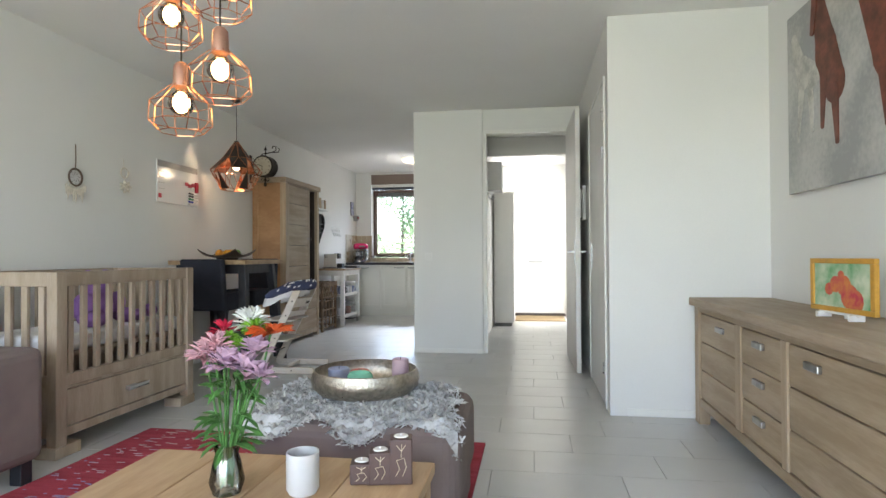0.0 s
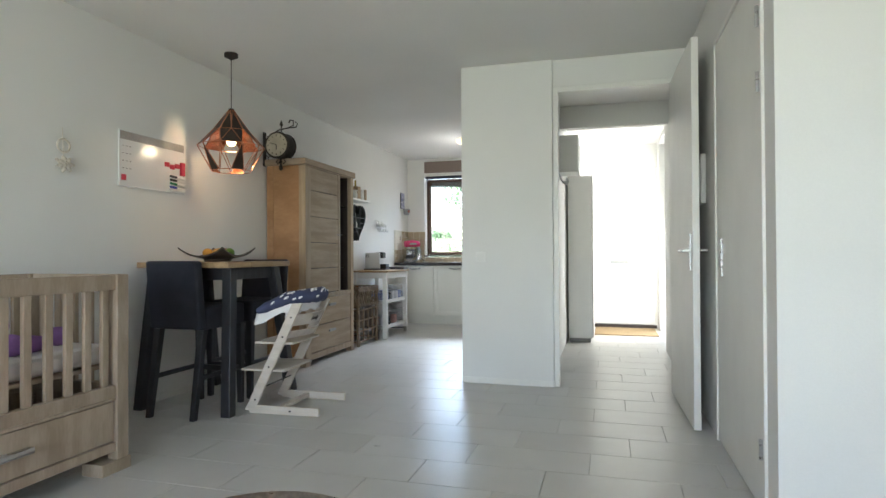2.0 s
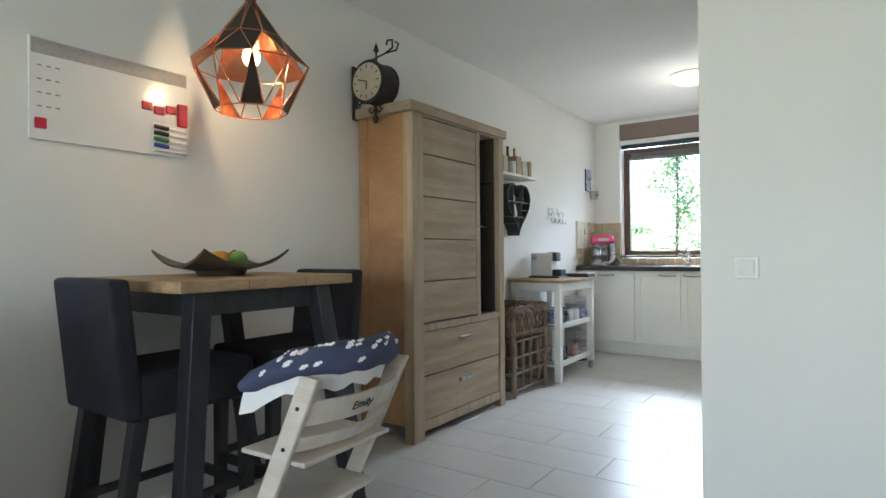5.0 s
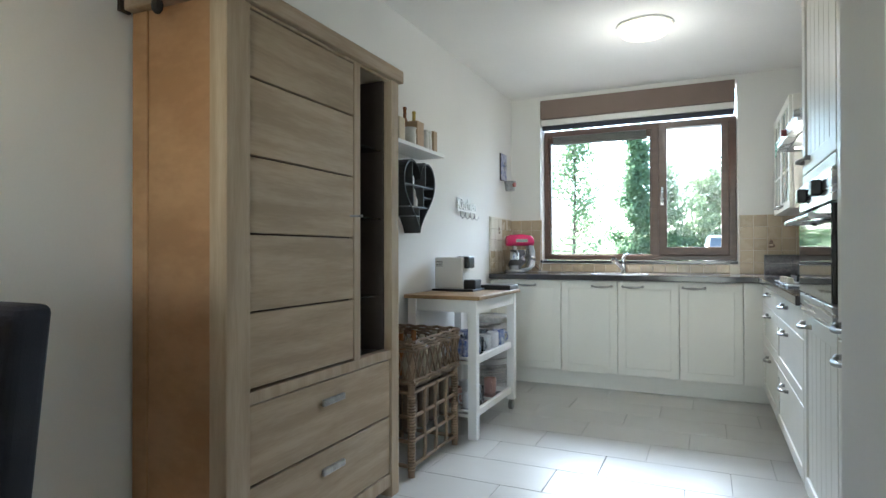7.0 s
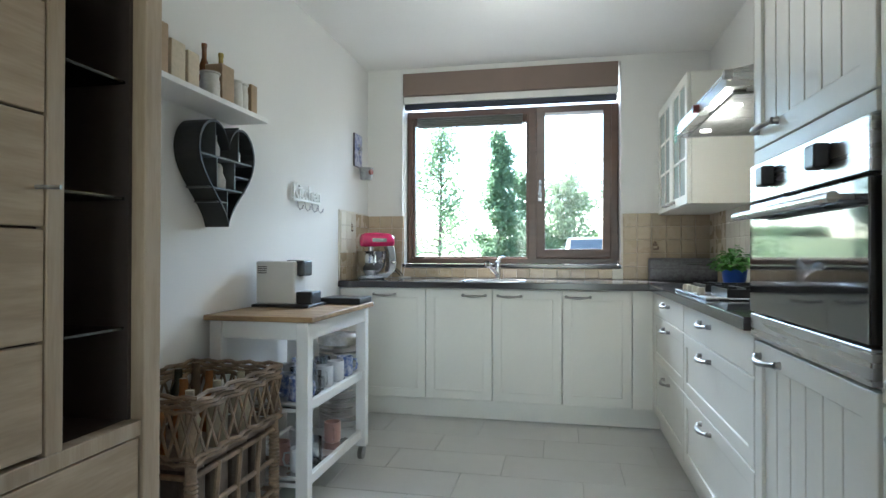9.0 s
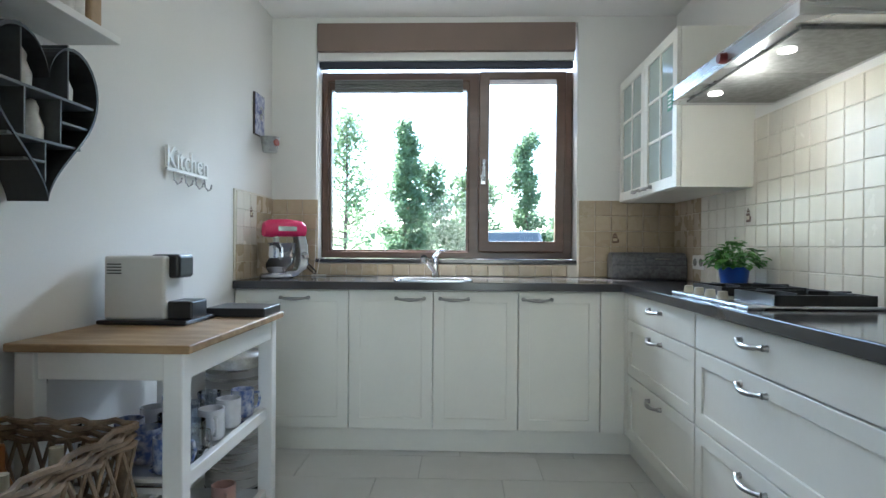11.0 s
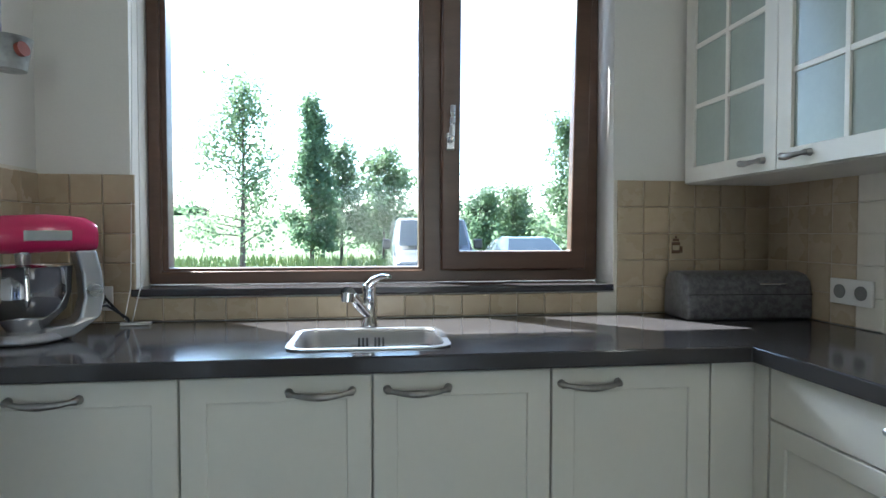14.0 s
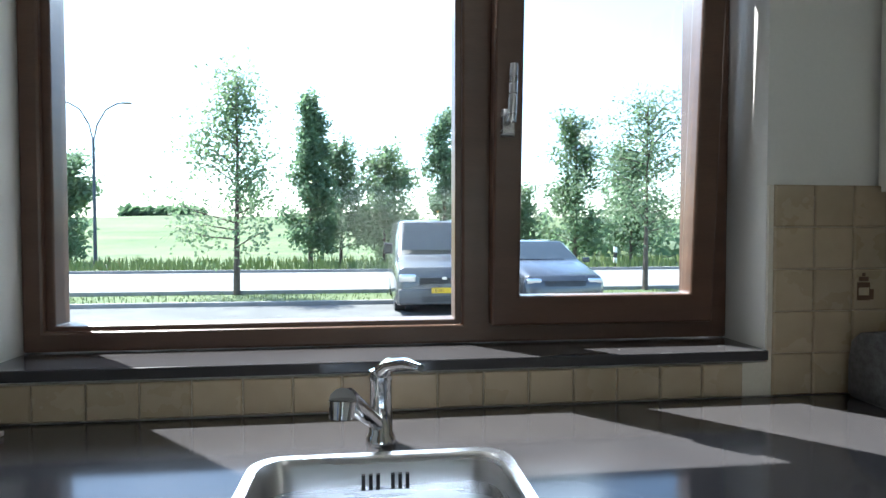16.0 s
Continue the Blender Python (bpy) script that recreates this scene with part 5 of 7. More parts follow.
mesh("case", drum, IRON, c, 0.003)
FACE = mat("aged_dial", (0.56, 0.50, 0.37), 0.6, var=0.08, scale=10)


def face(bm):
    rod(bm, (0.20, -0.054, 0.155), (0.20, -0.0505, 0.155), 0.106, n=36)


mesh("dial", face, FACE, c)


def handsy(bm):
    for k in range(12):
        a = k * math.tau / 12
        d = Vector((math.sin(a), 0, math.cos(a)))
        o = Vector((0.20, -0.0555, 0.155))
        rod(bm, o + d * 0.078, o + d * 0.094, 0.003, n=5)
    rod(bm, (0.20, -0.057, 0.155), (0.20, -0.057, 0.11), 0.0035, n=5)
    rod(bm, (0.20, -0.057, 0.155), (0.135, -0.057, 0.175), 0.003, n=5)


mesh("pointer", handsy, BLACKP, c)

# whiteboard
w = thing("whiteboard", (-3.063, 4.67, 1.70), "white magnetic memo board with markers and magnets", "whiteboard")
boxes("board", [(0, 0.012, -0.305, 0.305, -0.19, 0.185)], mat("gloss_white_board", (0.72, 0.72, 0.72), 0.2, var=0.02, bump=0), w, 0.002)
boxes("header", [(0.012, 0.0145, -0.30, 0.30, 0.125, 0.18)], mat("grey_strip", (0.42, 0.40, 0.38), 0.5), w, 0.001)
REDM = mat("red_magnet", (0.50, 0.02, 0.05), 0.4)
boxes("magnet", [(0.012, 0.022, 0.10 + 0.052 * k, 0.145 + 0.052 * k, -0.005 - 0.012 * (k % 2), 0.03 - 0.012 * (k % 2)) for k in range(3)] + [(0.012, 0.03, 0.255, 0.298, -0.055, 0.045), (0.012, 0.02, -0.29, -0.25, -0.15, -0.11)], REDM, w, 0.004)
boxes("marker_tray", [(0.012, 0.035, 0.145, 0.298, -0.175, -0.165), (0.012, 0.014, 0.145, 0.298, -0.165, -0.05)], PAPER, w, 0.002)
for k, col in enumerate(((0.03, 0.03, 0.03), (0.02, 0.02, 0.02), (0.02, 0.22, 0.09), (0.03, 0.05, 0.35))):
    def marker(bm, k=k):
        rod(bm, (0.024, 0.15, -0.07 - 0.026 * k), (0.024, 0.21, -0.073 - 0.026 * k), 0.009, n=10)
    mesh("marker_cap", marker, mat("marker", col, 0.4), w)

    def barrel(bm, k=k):
        rod(bm, (0.024, 0.21, -0.073 - 0.026 * k), (0.024, 0.29, -0.077 - 0.026 * k), 0.008, n=10)
    mesh("marker_barrel", barrel, PAPER, w)
boxes("scribble", [(0.0125, 0.0135, -0.28 + 0.03 * k, -0.265 + 0.03 * k, 0.08 - 0.05 * j, 0.085 - 0.05 * j) for k in range(3) for j in range(4)], KERB, w, 0)

# shell hanger and dream catcher
s = thing("shell_hanger", (-3.055, 3.955, 1.72), "white shell ornament hanging on the wall", "ornament")
SHELL = mat("shell", (0.66, 0.60, 0.50), 0.5, var=0.1, scale=30)


def shells(bm):
    sweep(bm, [(0, 0, 0.09), (0.006, 0, 0.0), (0.01, 0, -0.10)], 0.002, 5)
    for k in range(20):
        a = k * math.tau / 20
        rod(bm, (0.01, 0.04 * math.cos(a), -0.02 + 0.04 * math.sin(a)), (0.01, 0.04 * math.cos(a + 0.32), -0.02 + 0.04 * math.sin(a + 0.32)), 0.006, n=5)
    for k in range(7):
        a = k * math.tau / 7
        rod(bm, (0.015, 0.01 * math.cos(a), -0.13 + 0.01 * math.sin(a)), (0.02, 0.065 * math.cos(a), -0.13 + 0.05 * math.sin(a)), 0.018, 0.006, 7)
        ball(bm, (0.022, 0.035 * math.cos(a), -0.13 + 0.03 * math.sin(a)), 0.014, 8)


mesh("shell", shells, SHELL, s)
s = thing("dream_catcher", (-3.055, 3.46, 1.60), "brown dream catcher with beads and feathers on the wall", "ornament")


def dreamer(bm):
    pts = [(0.008, 0.06 * math.cos(k * math.tau / 24), 0.06 * math.sin(k * math.tau / 24)) for k in range(25)]
    sweep(bm, pts, 0.007, 6)
    sweep(bm, [(0.006, 0, 0.06), (0.006, 0.004, 0.15), (0.006, 0, 0.235)], 0.004, 5)
    for k in range(8):
        a = k * math.tau / 8
        rod(bm, (0.008, 0.058 * math.cos(a), 0.058 * math.sin(a)), (0.008, 0.02 * math.cos(a + 0.5), 0.02 * math.sin(a + 0.5)), 0.001, n=4)


mesh("hoop", dreamer, mat("brown_cord", (0.13, 0.09, 0.06), 0.9), s)


def feathers(bm):
    rg = random.Random(4)
    for k in range(11):
        y = -0.085 + 0.017 * k
        l = 0.07 + 0.03 * math.sin(k * 1.7)
        z0 = -0.03 - 0.03 * (1 - (y / 0.085) ** 2)
        rod(bm, (0.01, y * 0.7, z0), (0.012, y, z0 - 0.03), 0.002, n=4)
        rod(bm, (0.012, y, z0 - 0.03), (0.014, y + rg.uniform(-0.01, 0.01), z0 - 0.03 - l), 0.010, 0.002, 5)
        ball(bm, (0.012, y, z0 - 0.03), 0.008, 6)


mesh("feather", feathers, SHELL, s)

# ---- living room ----
# crib
CRIB = mat("grey_oak", (0.40, 0.32, 0.24), 0.6, scale=2, fine=18, bump=0.1, stretch=(6, 6, 1.2), alt=(0.30, 0.235, 0.17), rnd=0.03)
c = thing("crib", (-2.86, 2.42, 0), "grey oak baby crib with slatted sides and a drawer", "crib")
W_, L_, TOP = 0.62, 1.20, 0.955
for x in (0, W_ - 0.06):
    for y in (0, L_ - 0.07):
        boxes("post", [(x, x + 0.06, y, y + 0.07, 0.04, TOP)], CRIB, c, 0.005)
boxes("rail", [(W_ - 0.05, W_ - 0.01, 0.07, L_ - 0.07, TOP - 0.075, TOP), (W_ - 0.05, W_ - 0.01, 0.07, L_ - 0.07, 0.36, 0.42), (0.01, 0.05, 0.07, L_ - 0.07, TOP - 0.075, TOP), (0.01, 0.05, 0.07, L_ - 0.07, 0.36, 0.42), (0.06, W_ - 0.06, 0.01, 0.05, TOP - 0.075, TOP), (0.06, W_ - 0.06, 0.01, 0.05, 0.36, 0.42), (0.06, W_ - 0.06, L_ - 0.05, L_ - 0.01, TOP - 0.075, TOP), (0.06, W_ - 0.06, L_ - 0.05, L_ - 0.01, 0.36, 0.42)], CRIB, c, 0.004)
for k in range(11):
    y = 0.07 + (L_ - 0.14) * (k + 0.5) / 11 - 0.018
    for x in (W_ - 0.042, 0.02):
        boxes("slat", [(x, x + 0.022, y, y + 0.036, 0.42, TOP - 0.074)], CRIB, c, 0.003)
for k in range(5):
    x = 0.06 + (W_ - 0.12) * (k + 0.5) / 5 - 0.018
    for y in (0.02, L_ - 0.042):
        boxes("slat", [(x, x + 0.036, y, y + 0.022, 0.42, TOP - 0.074)], CRIB, c, 0.003)
boxes("end_panel", [(0.06, W_ - 0.06, 0.015, 0.035, 0.10, 0.36), (0.06, W_ - 0.06, L_ - 0.035, L_ - 0.015, 0.10, 0.36), (0.015, 0.035, 0.07, L_ - 0.07, 0.10, 0.36)], CRIB, c)
boxes("lower_rail", [(W_ - 0.05, W_ - 0.008, 0.07, L_ - 0.07, 0.10, 0.145), (W_ - 0.05, W_ - 0.008, 0.07, L_ - 0.07, 0.345, 0.36)], CRIB, c, 0.003)
dr = boxes("drawer", [(W_ - 0.04, W_ - 0.014, 0.075, L_ - 0.075, 0.15, 0.34)], CRIB, c, 0.004)
boxes("handle", [(W_ - 0.014, W_ + 0.018, 0.52, 0.70, 0.235, 0.262)], STEEL, dr, 0.006)
boxes("foot", [(W_ - 0.12, W_ + 0.005, -0.01, 0.16, 0, 0.06), (W_ - 0.12, W_ + 0.005, L_ - 0.16, L_ + 0.01, 0, 0.06), (0, 0.12, 0, 0.16, 0, 0.06), (0, 0.12, L_ - 0.16, L_, 0, 0.06)], CRIB, c, 0.004)
boxes("base", [(0.06, W_ - 0.06, 0.06, L_ - 0.06, 0.50, 0.52)], CRIB, c)
tagged(boxes("mattress", [(-2.795, -2.305, 2.485, 3.555, 0.522, 0.62)], SHEET, bevel=0.03, seg=3), "white cot mattress in the crib", "mattress")


def plush(bm):
    ball(bm, (0, 0, 0.11), 0.11, 18, (1, 1.1, 1))
    ball(bm, (0.02, 0.02, 0.25), 0.075, 16)
    for y in (-0.09, 0.1):
        ball(bm, (0.06, y * 1.3, 0.13), 0.05, 12, (1, 1, 1.4))
        ball(bm, (0.11, y * 1.5, 0.05), 0.06, 12, (1.6, 1, 0.8))
        ball(bm, (0.02, y * 0.75, 0.31), 0.03, 10)


tagged(mesh("plush_toy", plush, PURPLE, smooth=True, at=(-2.52, 3.0, 0.615)), "purple plush toy sitting on the mattress", "plush toy")


def plush2(bm):
    ball(bm, (0, 0, 0.04), 0.05, 12, (1.2, 2.6, 0.8))
    ball(bm, (0.02, 0.15, 0.06), 0.045, 12)


tagged(mesh("plush_toy", plush2, PURPLE, smooth=True, at=(-2.42, 3.22, 0.615)), "lilac plush toy lying on the mattress", "plush toy")

# sofa arm, ottoman, table, rug
s = thing("sofa", (-2.385, 1.68, 0), "taupe suede sofa beside the crib", "sofa")
boxes("seat", [(-0.40, 0.25, -1.9, 0.20, 0.10, 0.42)], SUEDE, s, 0.04, seg=3)
boxes("armrest", [(-0.40, 0.30, 0.20, 0.52, 0.10, 0.62)], SUEDE, s, 0.05, seg=3)
boxes("backrest", [(-0.45, -0.20, -1.9, 0.50, 0.42, 0.80)], SUEDE, s, 0.05, seg=3)
boxes("foot", [(0.2, 0.26, 0.42, 0.48, 0, 0.10), (-0.38, -0.32, 0.42, 0.48, 0, 0.10), (0.18, 0.24, -1.85, -1.79, 0, 0.10)], BLACKW, s)
tagged(boxes("rug", [(-2.10, -0.105, 0.55, 2.96, 0.001, 0.014)], RUG, bevel=0.004), "red woven rag rug on the floor tiles", "rug")


def flecks(bm):
    rg = random.Random(12)
    for k in range(900):
        x, y, l = rg.uniform(-2.08, -0.2), rg.uniform(0.9, 2.94), rg.uniform(0.01, 0.05)
        bx(bm, x, x + l, y, y + 0.006, 0.0142, 0.0165)


tagged(mesh("rug_flecks", flecks, mat("rug_thread", (0.45, 0.30, 0.28), 0.9, scale=3, alt=(0.22, 0.16, 0.30))), "pale threads woven into the red rug", kind="stuff")

o = thing("ottoman", (-0.47, 2.09, 0), "taupe suede ottoman with a dark base", "ottoman")
boxes("cushion", [(-0.41, 0.37, -0.30, 0.27, 0.13, 0.44)], SUEDE, o, 0.06, seg=4)
boxes("base", [(-0.39, 0.35, -0.28, 0.25, 0.015, 0.14)], SUEDE, o, 0.01)


def fur(bm):
    rg = random.Random(6)
    n = 26
    g = [[None] * (n + 1) for _ in range(n + 1)]
    for i in range(n + 1):
        for j in range(n + 1):
            u, v = 2 * i / n - 1, 2 * j / n - 1
            k = 1 + 0.10 * math.sin(3.1 * u + 2 * v) + 0.06 * math.sin(9 * u - 5 * v)
            x, y = -0.02 + 0.38 * u * k, -0.03 + 0.27 * v * (1 + 0.08 * math.sin(7 * u))
            over = max(0, -0.27 - y) + max(0, abs(x + 0.0) - 0.385)
            g[i][j] = bm.verts.new((x, max(y, -0.325), 0.455 + 0.012 * math.sin(11 * u) * math.sin(9 * v) - over * 1.6))
    for i in range(n):
        for j in range(n):
            bm.faces.new((g[i][j], g[i + 1][j], g[i + 1][j + 1], g[i][j + 1]))
    base = [v.co.copy() for v in bm.verts]
    for k in range(9000):
        p = rg.choice(base) + Vector((rg.uniform(-0.02, 0.02), rg.uniform(-0.016, 0.016), 0))
        d = Vector((rg.gauss(0, 0.5), rg.gauss(-0.35, 0.5), rg.uniform(0.1, 0.9))).normalized()
        s = Vector((rg.uniform(-1, 1), rg.uniform(-1, 1), 0)).normalized() * 0.0035
        l = rg.uniform(0.02, 0.045)
        m = p + d * l * 0.6
        t = p + d * l + Vector((0, -0.004, -0.012))
        bm.faces.new([bm.verts.new(q) for q in (p - s, p + s, m + s * 0.8, t)])


f = thing("sheepskin", (-0.52, 2.09, 0), "grey sheepskin spread over the ottoman", "sheepskin")
tagged(mesh("fleece", fur, GREYFUR, f), kind="stuff")
b = thing("tray_bowl", (-0.53, 2.13, 0.475), "hammered metal tray bowl holding candles", "bowl")


def bowlb(bm):
    lathe(bm, [(0, 0), (0.19, 0), (0.215, 0.025), (0.222, 0.06), (0.212, 0.09), (0.206, 0.092), (0.214, 0.06), (0.205, 0.028), (0.185, 0.01), (0, 0.008)], n=48)


mesh("body", bowlb, mat("hammered_metal", (0.55, 0.50, 0.42), 0.3, 0.9, var=0.15, scale=50, fine=90, bump=0.8), b, smooth=True)


def candle(at, r, hh, col, label):
    c = thing("candle", at, label, "candle", "candles in the tray bowl")

    def wax(bm):
        lathe(bm, [(0, 0), (r, 0), (r, hh), (r * 0.9, hh + 0.003), (r * 0.7, hh - 0.003), (0, hh - 0.004)], n=20)
    mesh("wax", wax, mat("wax", col, 0.5, var=0.06, scale=10), c, smooth=True)

    def wick(bm):
        rod(bm, (0, 0, hh - 0.004), (0.002, 0, hh + 0.01), 0.0012, n=5)
    mesh("wick", wick, BLACKP, c)


candle((-0.40, 2.20, 0.484), 0.035, 0.11, (0.45, 0.32, 0.36), "lilac pillar candle in the tray bowl")
candle((-0.66, 2.17, 0.484), 0.045, 0.07, (0.30, 0.33, 0.45), "grey blue pillar candle in the tray bowl")
candle((-0.58, 2.21, 0.484), 0.04, 0.055, (0.50, 0.10, 0.07), "red candle in the tray bowl")
c = thing("candle_holder", (-0.54, 2.08, 0.484), "round mint green tealight holder in the tray bowl", "candle holder")


def mint(bm):
    lathe(bm, [(0, 0), (0.035, 0), (0.055, 0.03), (0.05, 0.065), (0.04, 0.075), (0.035, 0.065), (0, 0.04)], n=24)


mesh("holder", mint, mat("mint_glaze", (0.22, 0.55, 0.38), 0.25), c, smooth=True)

# coffee table and its things: top at 0.42
t = thing("coffee_table", (-0.52, 0.88, 0), "light oak plank coffee table", "table")
for k in range(4):
    boxes("plank", [(-0.50 + 0.222 * k, -0.280 + 0.222 * k, -0.60, 0.62, 0.385, 0.42)], mat("light_oak", (0.50, 0.34, 0.20), 0.5, scale=2, fine=14, bump=0.1, stretch=(8, 1.2, 8), alt=(0.40, 0.26, 0.145), rnd=0.05) if k == 0 else bpy.data.materials["light_oak"], t, 0.004)
for x in (-0.47, 0.31):
    for y in (-0.57, 0.51):
        boxes("leg", [(x, x + 0.07, y, y + 0.07, 0.014, 0.384)], bpy.data.materials["light_oak"], t, 0.004)
boxes("apron", [(-0.40, 0.31, 0.52, 0.545, 0.31, 0.384), (0.34, 0.365, -0.50, 0.51, 0.31, 0.384), (-0.455, -0.43, -0.50, 0.51, 0.31, 0.384)], bpy.data.materials["light_oak"], t)
c = thing("candle_glass", (-0.435, 1.237, 0.421), "frosted white glass candle cup on the table", "candle holder")


def frosted(bm):
    lathe(bm, [(0, 0), (0.035, 0), (0.042, 0.012), (0.042, 0.105), (0.038, 0.105), (0.037, 0.02), (0, 0.015)], n=24)


mesh("cup", frosted, mat("frosted_glass", (0.52, 0.52, 0.52), 0.35, var=0.02), c, smooth=True)
BRN = mat("brown_holder", (0.085, 0.048, 0.042), 0.5, var=0.1)
for x, y, hh in ((-0.305, 1.33, 0.055), (-0.255, 1.335, 0.085), (-0.20, 1.345, 0.12)):
    c = thing("tealight_holder", (x, y, 0.421), "brown square tealight holder with a pale line drawing", "candle holder", "tealight holders on the table", rz=12)
    boxes("block", [(-0.03, 0.03, -0.03, 0.03, 0, hh)], BRN, c, 0.004)

    def tl(bm, hh=hh):
        lathe(bm, [(0, hh + 0.004), (0.017, hh + 0.004), (0.02, hh + 0.001)], n=16)
        ball(bm, (0, 0, hh + 0.006), 0.003, 6)
    mesh("tealight", tl, PAPER, c)

    def deco(bm, hh=hh):
        f = -0.0312
        sweep(bm, [(-0.015, f, hh * 0.2), (-0.004, f, hh * 0.35), (-0.012, f, hh * 0.55), (0.008, f, hh * 0.6), (0.014, f, hh * 0.4), (0.004, f, hh * 0.2)], 0.001, 4)
        sweep(bm, [(0, f, hh * 0.6), (0.002, f, hh * 0.9)], 0.001, 4)
        for s in (-1, 1):
            sweep(bm, [(0.001, f, hh * 0.75), (0.012 * s, f, hh * 0.88)], 0.001, 4)
    mesh("line_drawing", deco, JAR[0], c)

v = thing("flower_vase", (-0.63, 1.21, 0.421), "clear glass vase with a mixed flower bouquet", "flowers")


def vase(bm):
    lathe(bm, [(0, 0.002), (0.035, 0.0), (0.045, 0.03), (0.035, 0.08), (0.028, 0.10), (0.036, 0.125), (0.033, 0.125), (0.025, 0.10), (0.032, 0.08), (0.04, 0.03), (0, 0.01)], n=24)


g = mesh("vase", vase, glass("vase_glass", (0.85, 0.90, 0.88), 0.15), v, smooth=True)
rgf = random.Random(21)
HEADS = [(-0.05, -0.01, 0.345, 0.05, "pale"), (-0.035, 0.05, 0.40, 0.04, "red"), (-0.005, 0.02, 0.385, 0.028, "lime"), (0.05, 0.05, 0.41, 0.035, "lime"), (0.035, 0.0, 0.375, 0.022, "lime"), (0.03, 0.07, 0.42, 0.05, "white"), (0.11, 0.02, 0.405, 0.055, "orange"), (0.01, -0.03, 0.33, 0.05, "lilac"), (0.06, -0.02, 0.315, 0.05, "lilac"), (0.08, 0.0, 0.36, 0.045, "lilac"), (-0.02, -0.02, 0.37, 0.045, "pale"), (0.10, -0.02, 0.30, 0.04, "lilac")]
COLS = {"pale": (0.66, 0.38, 0.42), "red": (0.50, 0.015, 0.05), "lime": (0.20, 0.42, 0.03), "white": (0.72, 0.72, 0.66), "orange": (0.65, 0.11, 0.02), "lilac": (0.55, 0.36, 0.47)}
for key, col in COLS.items():
    def petals(bm, key=key):
        rg = random.Random(len(key))
        for x, y, z, r, kk in HEADS:
            if kk != key:
                continue
            m = 60 if key in ("lime", "pale", "white") else 34
            for i in range(m):
                a, e = rg.uniform(0, math.tau), rg.uniform(-0.1, 1.3) if key != "orange" else rg.uniform(0.1, 0.5)
                d = Vector((math.cos(a) * math.cos(e), math.sin(a) * math.cos(e), math.sin(e)))
                leaf(bm, Vector((x, y, z)) + d * r * 0.2, d, (0.1, 0.2, 1), r * (0.65 if key == "lilac" else 0.28), r)
    tagged(mesh("blossom", petals, mat("petal_" + key, col, 0.6, var=0.15, scale=30, bump=0), v), kind="stuff")


def stems(bm):
    rg = random.Random(30)
    for x, y, z, r, kk in HEADS:
        a = rg.uniform(0, math.tau)
        sweep(bm, [(0.015 * math.cos(a), 0.015 * math.sin(a), 0.015), (x * 0.25, y * 0.25, 0.12), (x * 0.7, y * 0.7, 0.25), (x, y, z)], 0.003, 6)
    for k in range(70):
        a, z = rg.uniform(0, math.tau), rg.uniform(0.10, 0.32)
        d = (math.cos(a), math.sin(a), rg.uniform(-0.6, 0.6))
        leaf(bm, (0.02 * math.cos(a) + 0.1 * (z - 0.1), 0.02 * math.sin(a), z), d, (0, 0, 1), rg.uniform(0.012, 0.024), rg.uniform(0.05, 0.085))


tagged(mesh("stem", stems, mat("stem_green", (0.085, 0.23, 0.05), 0.5, var=0.25, scale=20), v), kind="stuff")

# caged pendants above the table
CG = "caged pendants over the coffee table"
for x, y, z in ((-0.765, 1.22, 1.36), (-0.625, 1.17, 1.425), (-0.80, 1.23, 1.60), (-0.66, 1.24, 1.67)):
    p = thing("cage_pendant", (x, y, z), "copper wire cage pendant with a glowing filament bulb", "lamp", CG)

    def cage(bm):
        m = 8
        rr = [(0.020, 0.165), (0.024, 0.125), (0.077, 0.075), (0.080, 0.025), (0.055, 0.0)]
        pt = lambda j, k: (rr[j][0] * math.cos(k * math.tau / m), rr[j][0] * math.sin(k * math.tau / m), rr[j][1])
        for k in range(m):
            for j in range(1, 4):
                rod(bm, pt(j, k), pt(j + 1, k), 0.0016, n=5)
            for j in (2, 3, 4):
                rod(bm, pt(j, k), pt(j, k + 1), 0.0016, n=5)
    mesh("cage", cage, COPPER, p)

    def sock(bm):
        lathe(bm, [(0, 0.185), (0.012, 0.185), (0.020, 0.175), (0.022, 0.12), (0, 0.12)], n=16)
    mesh("socket", sock, mat("brushed_copper", (0.45, 0.25, 0.18), 0.4, 0.9) if "brushed_copper" not in bpy.data.materials else bpy.data.materials["brushed_copper"], p, smooth=True)

    def glb(bm):
        ball(bm, (0, 0, 0.078), 0.034, 18)
        rod(bm, (0, 0, 0.105), (0, 0, 0.125), 0.014, n=12)
    gl = mesh("glass_bulb", glb, bpy.data.materials.get("bulb_glass") or glass("bulb_glass", (1.0, 0.96, 0.88), 0.008), p, smooth=True)
    gl.visible_shadow = False

    def fil(bm):
        ball(bm, (0, 0, 0.078), 0.022, 12, (1, 1, 1.25))
    mesh("filament", fil, BULB, p)

    def cab(bm, z=z):
        rod(bm, (0, 0, 0.18), (0, 0, H - z - 0.002), 0.0025, n=6)
    mesh("cable", cab, IRON, p)

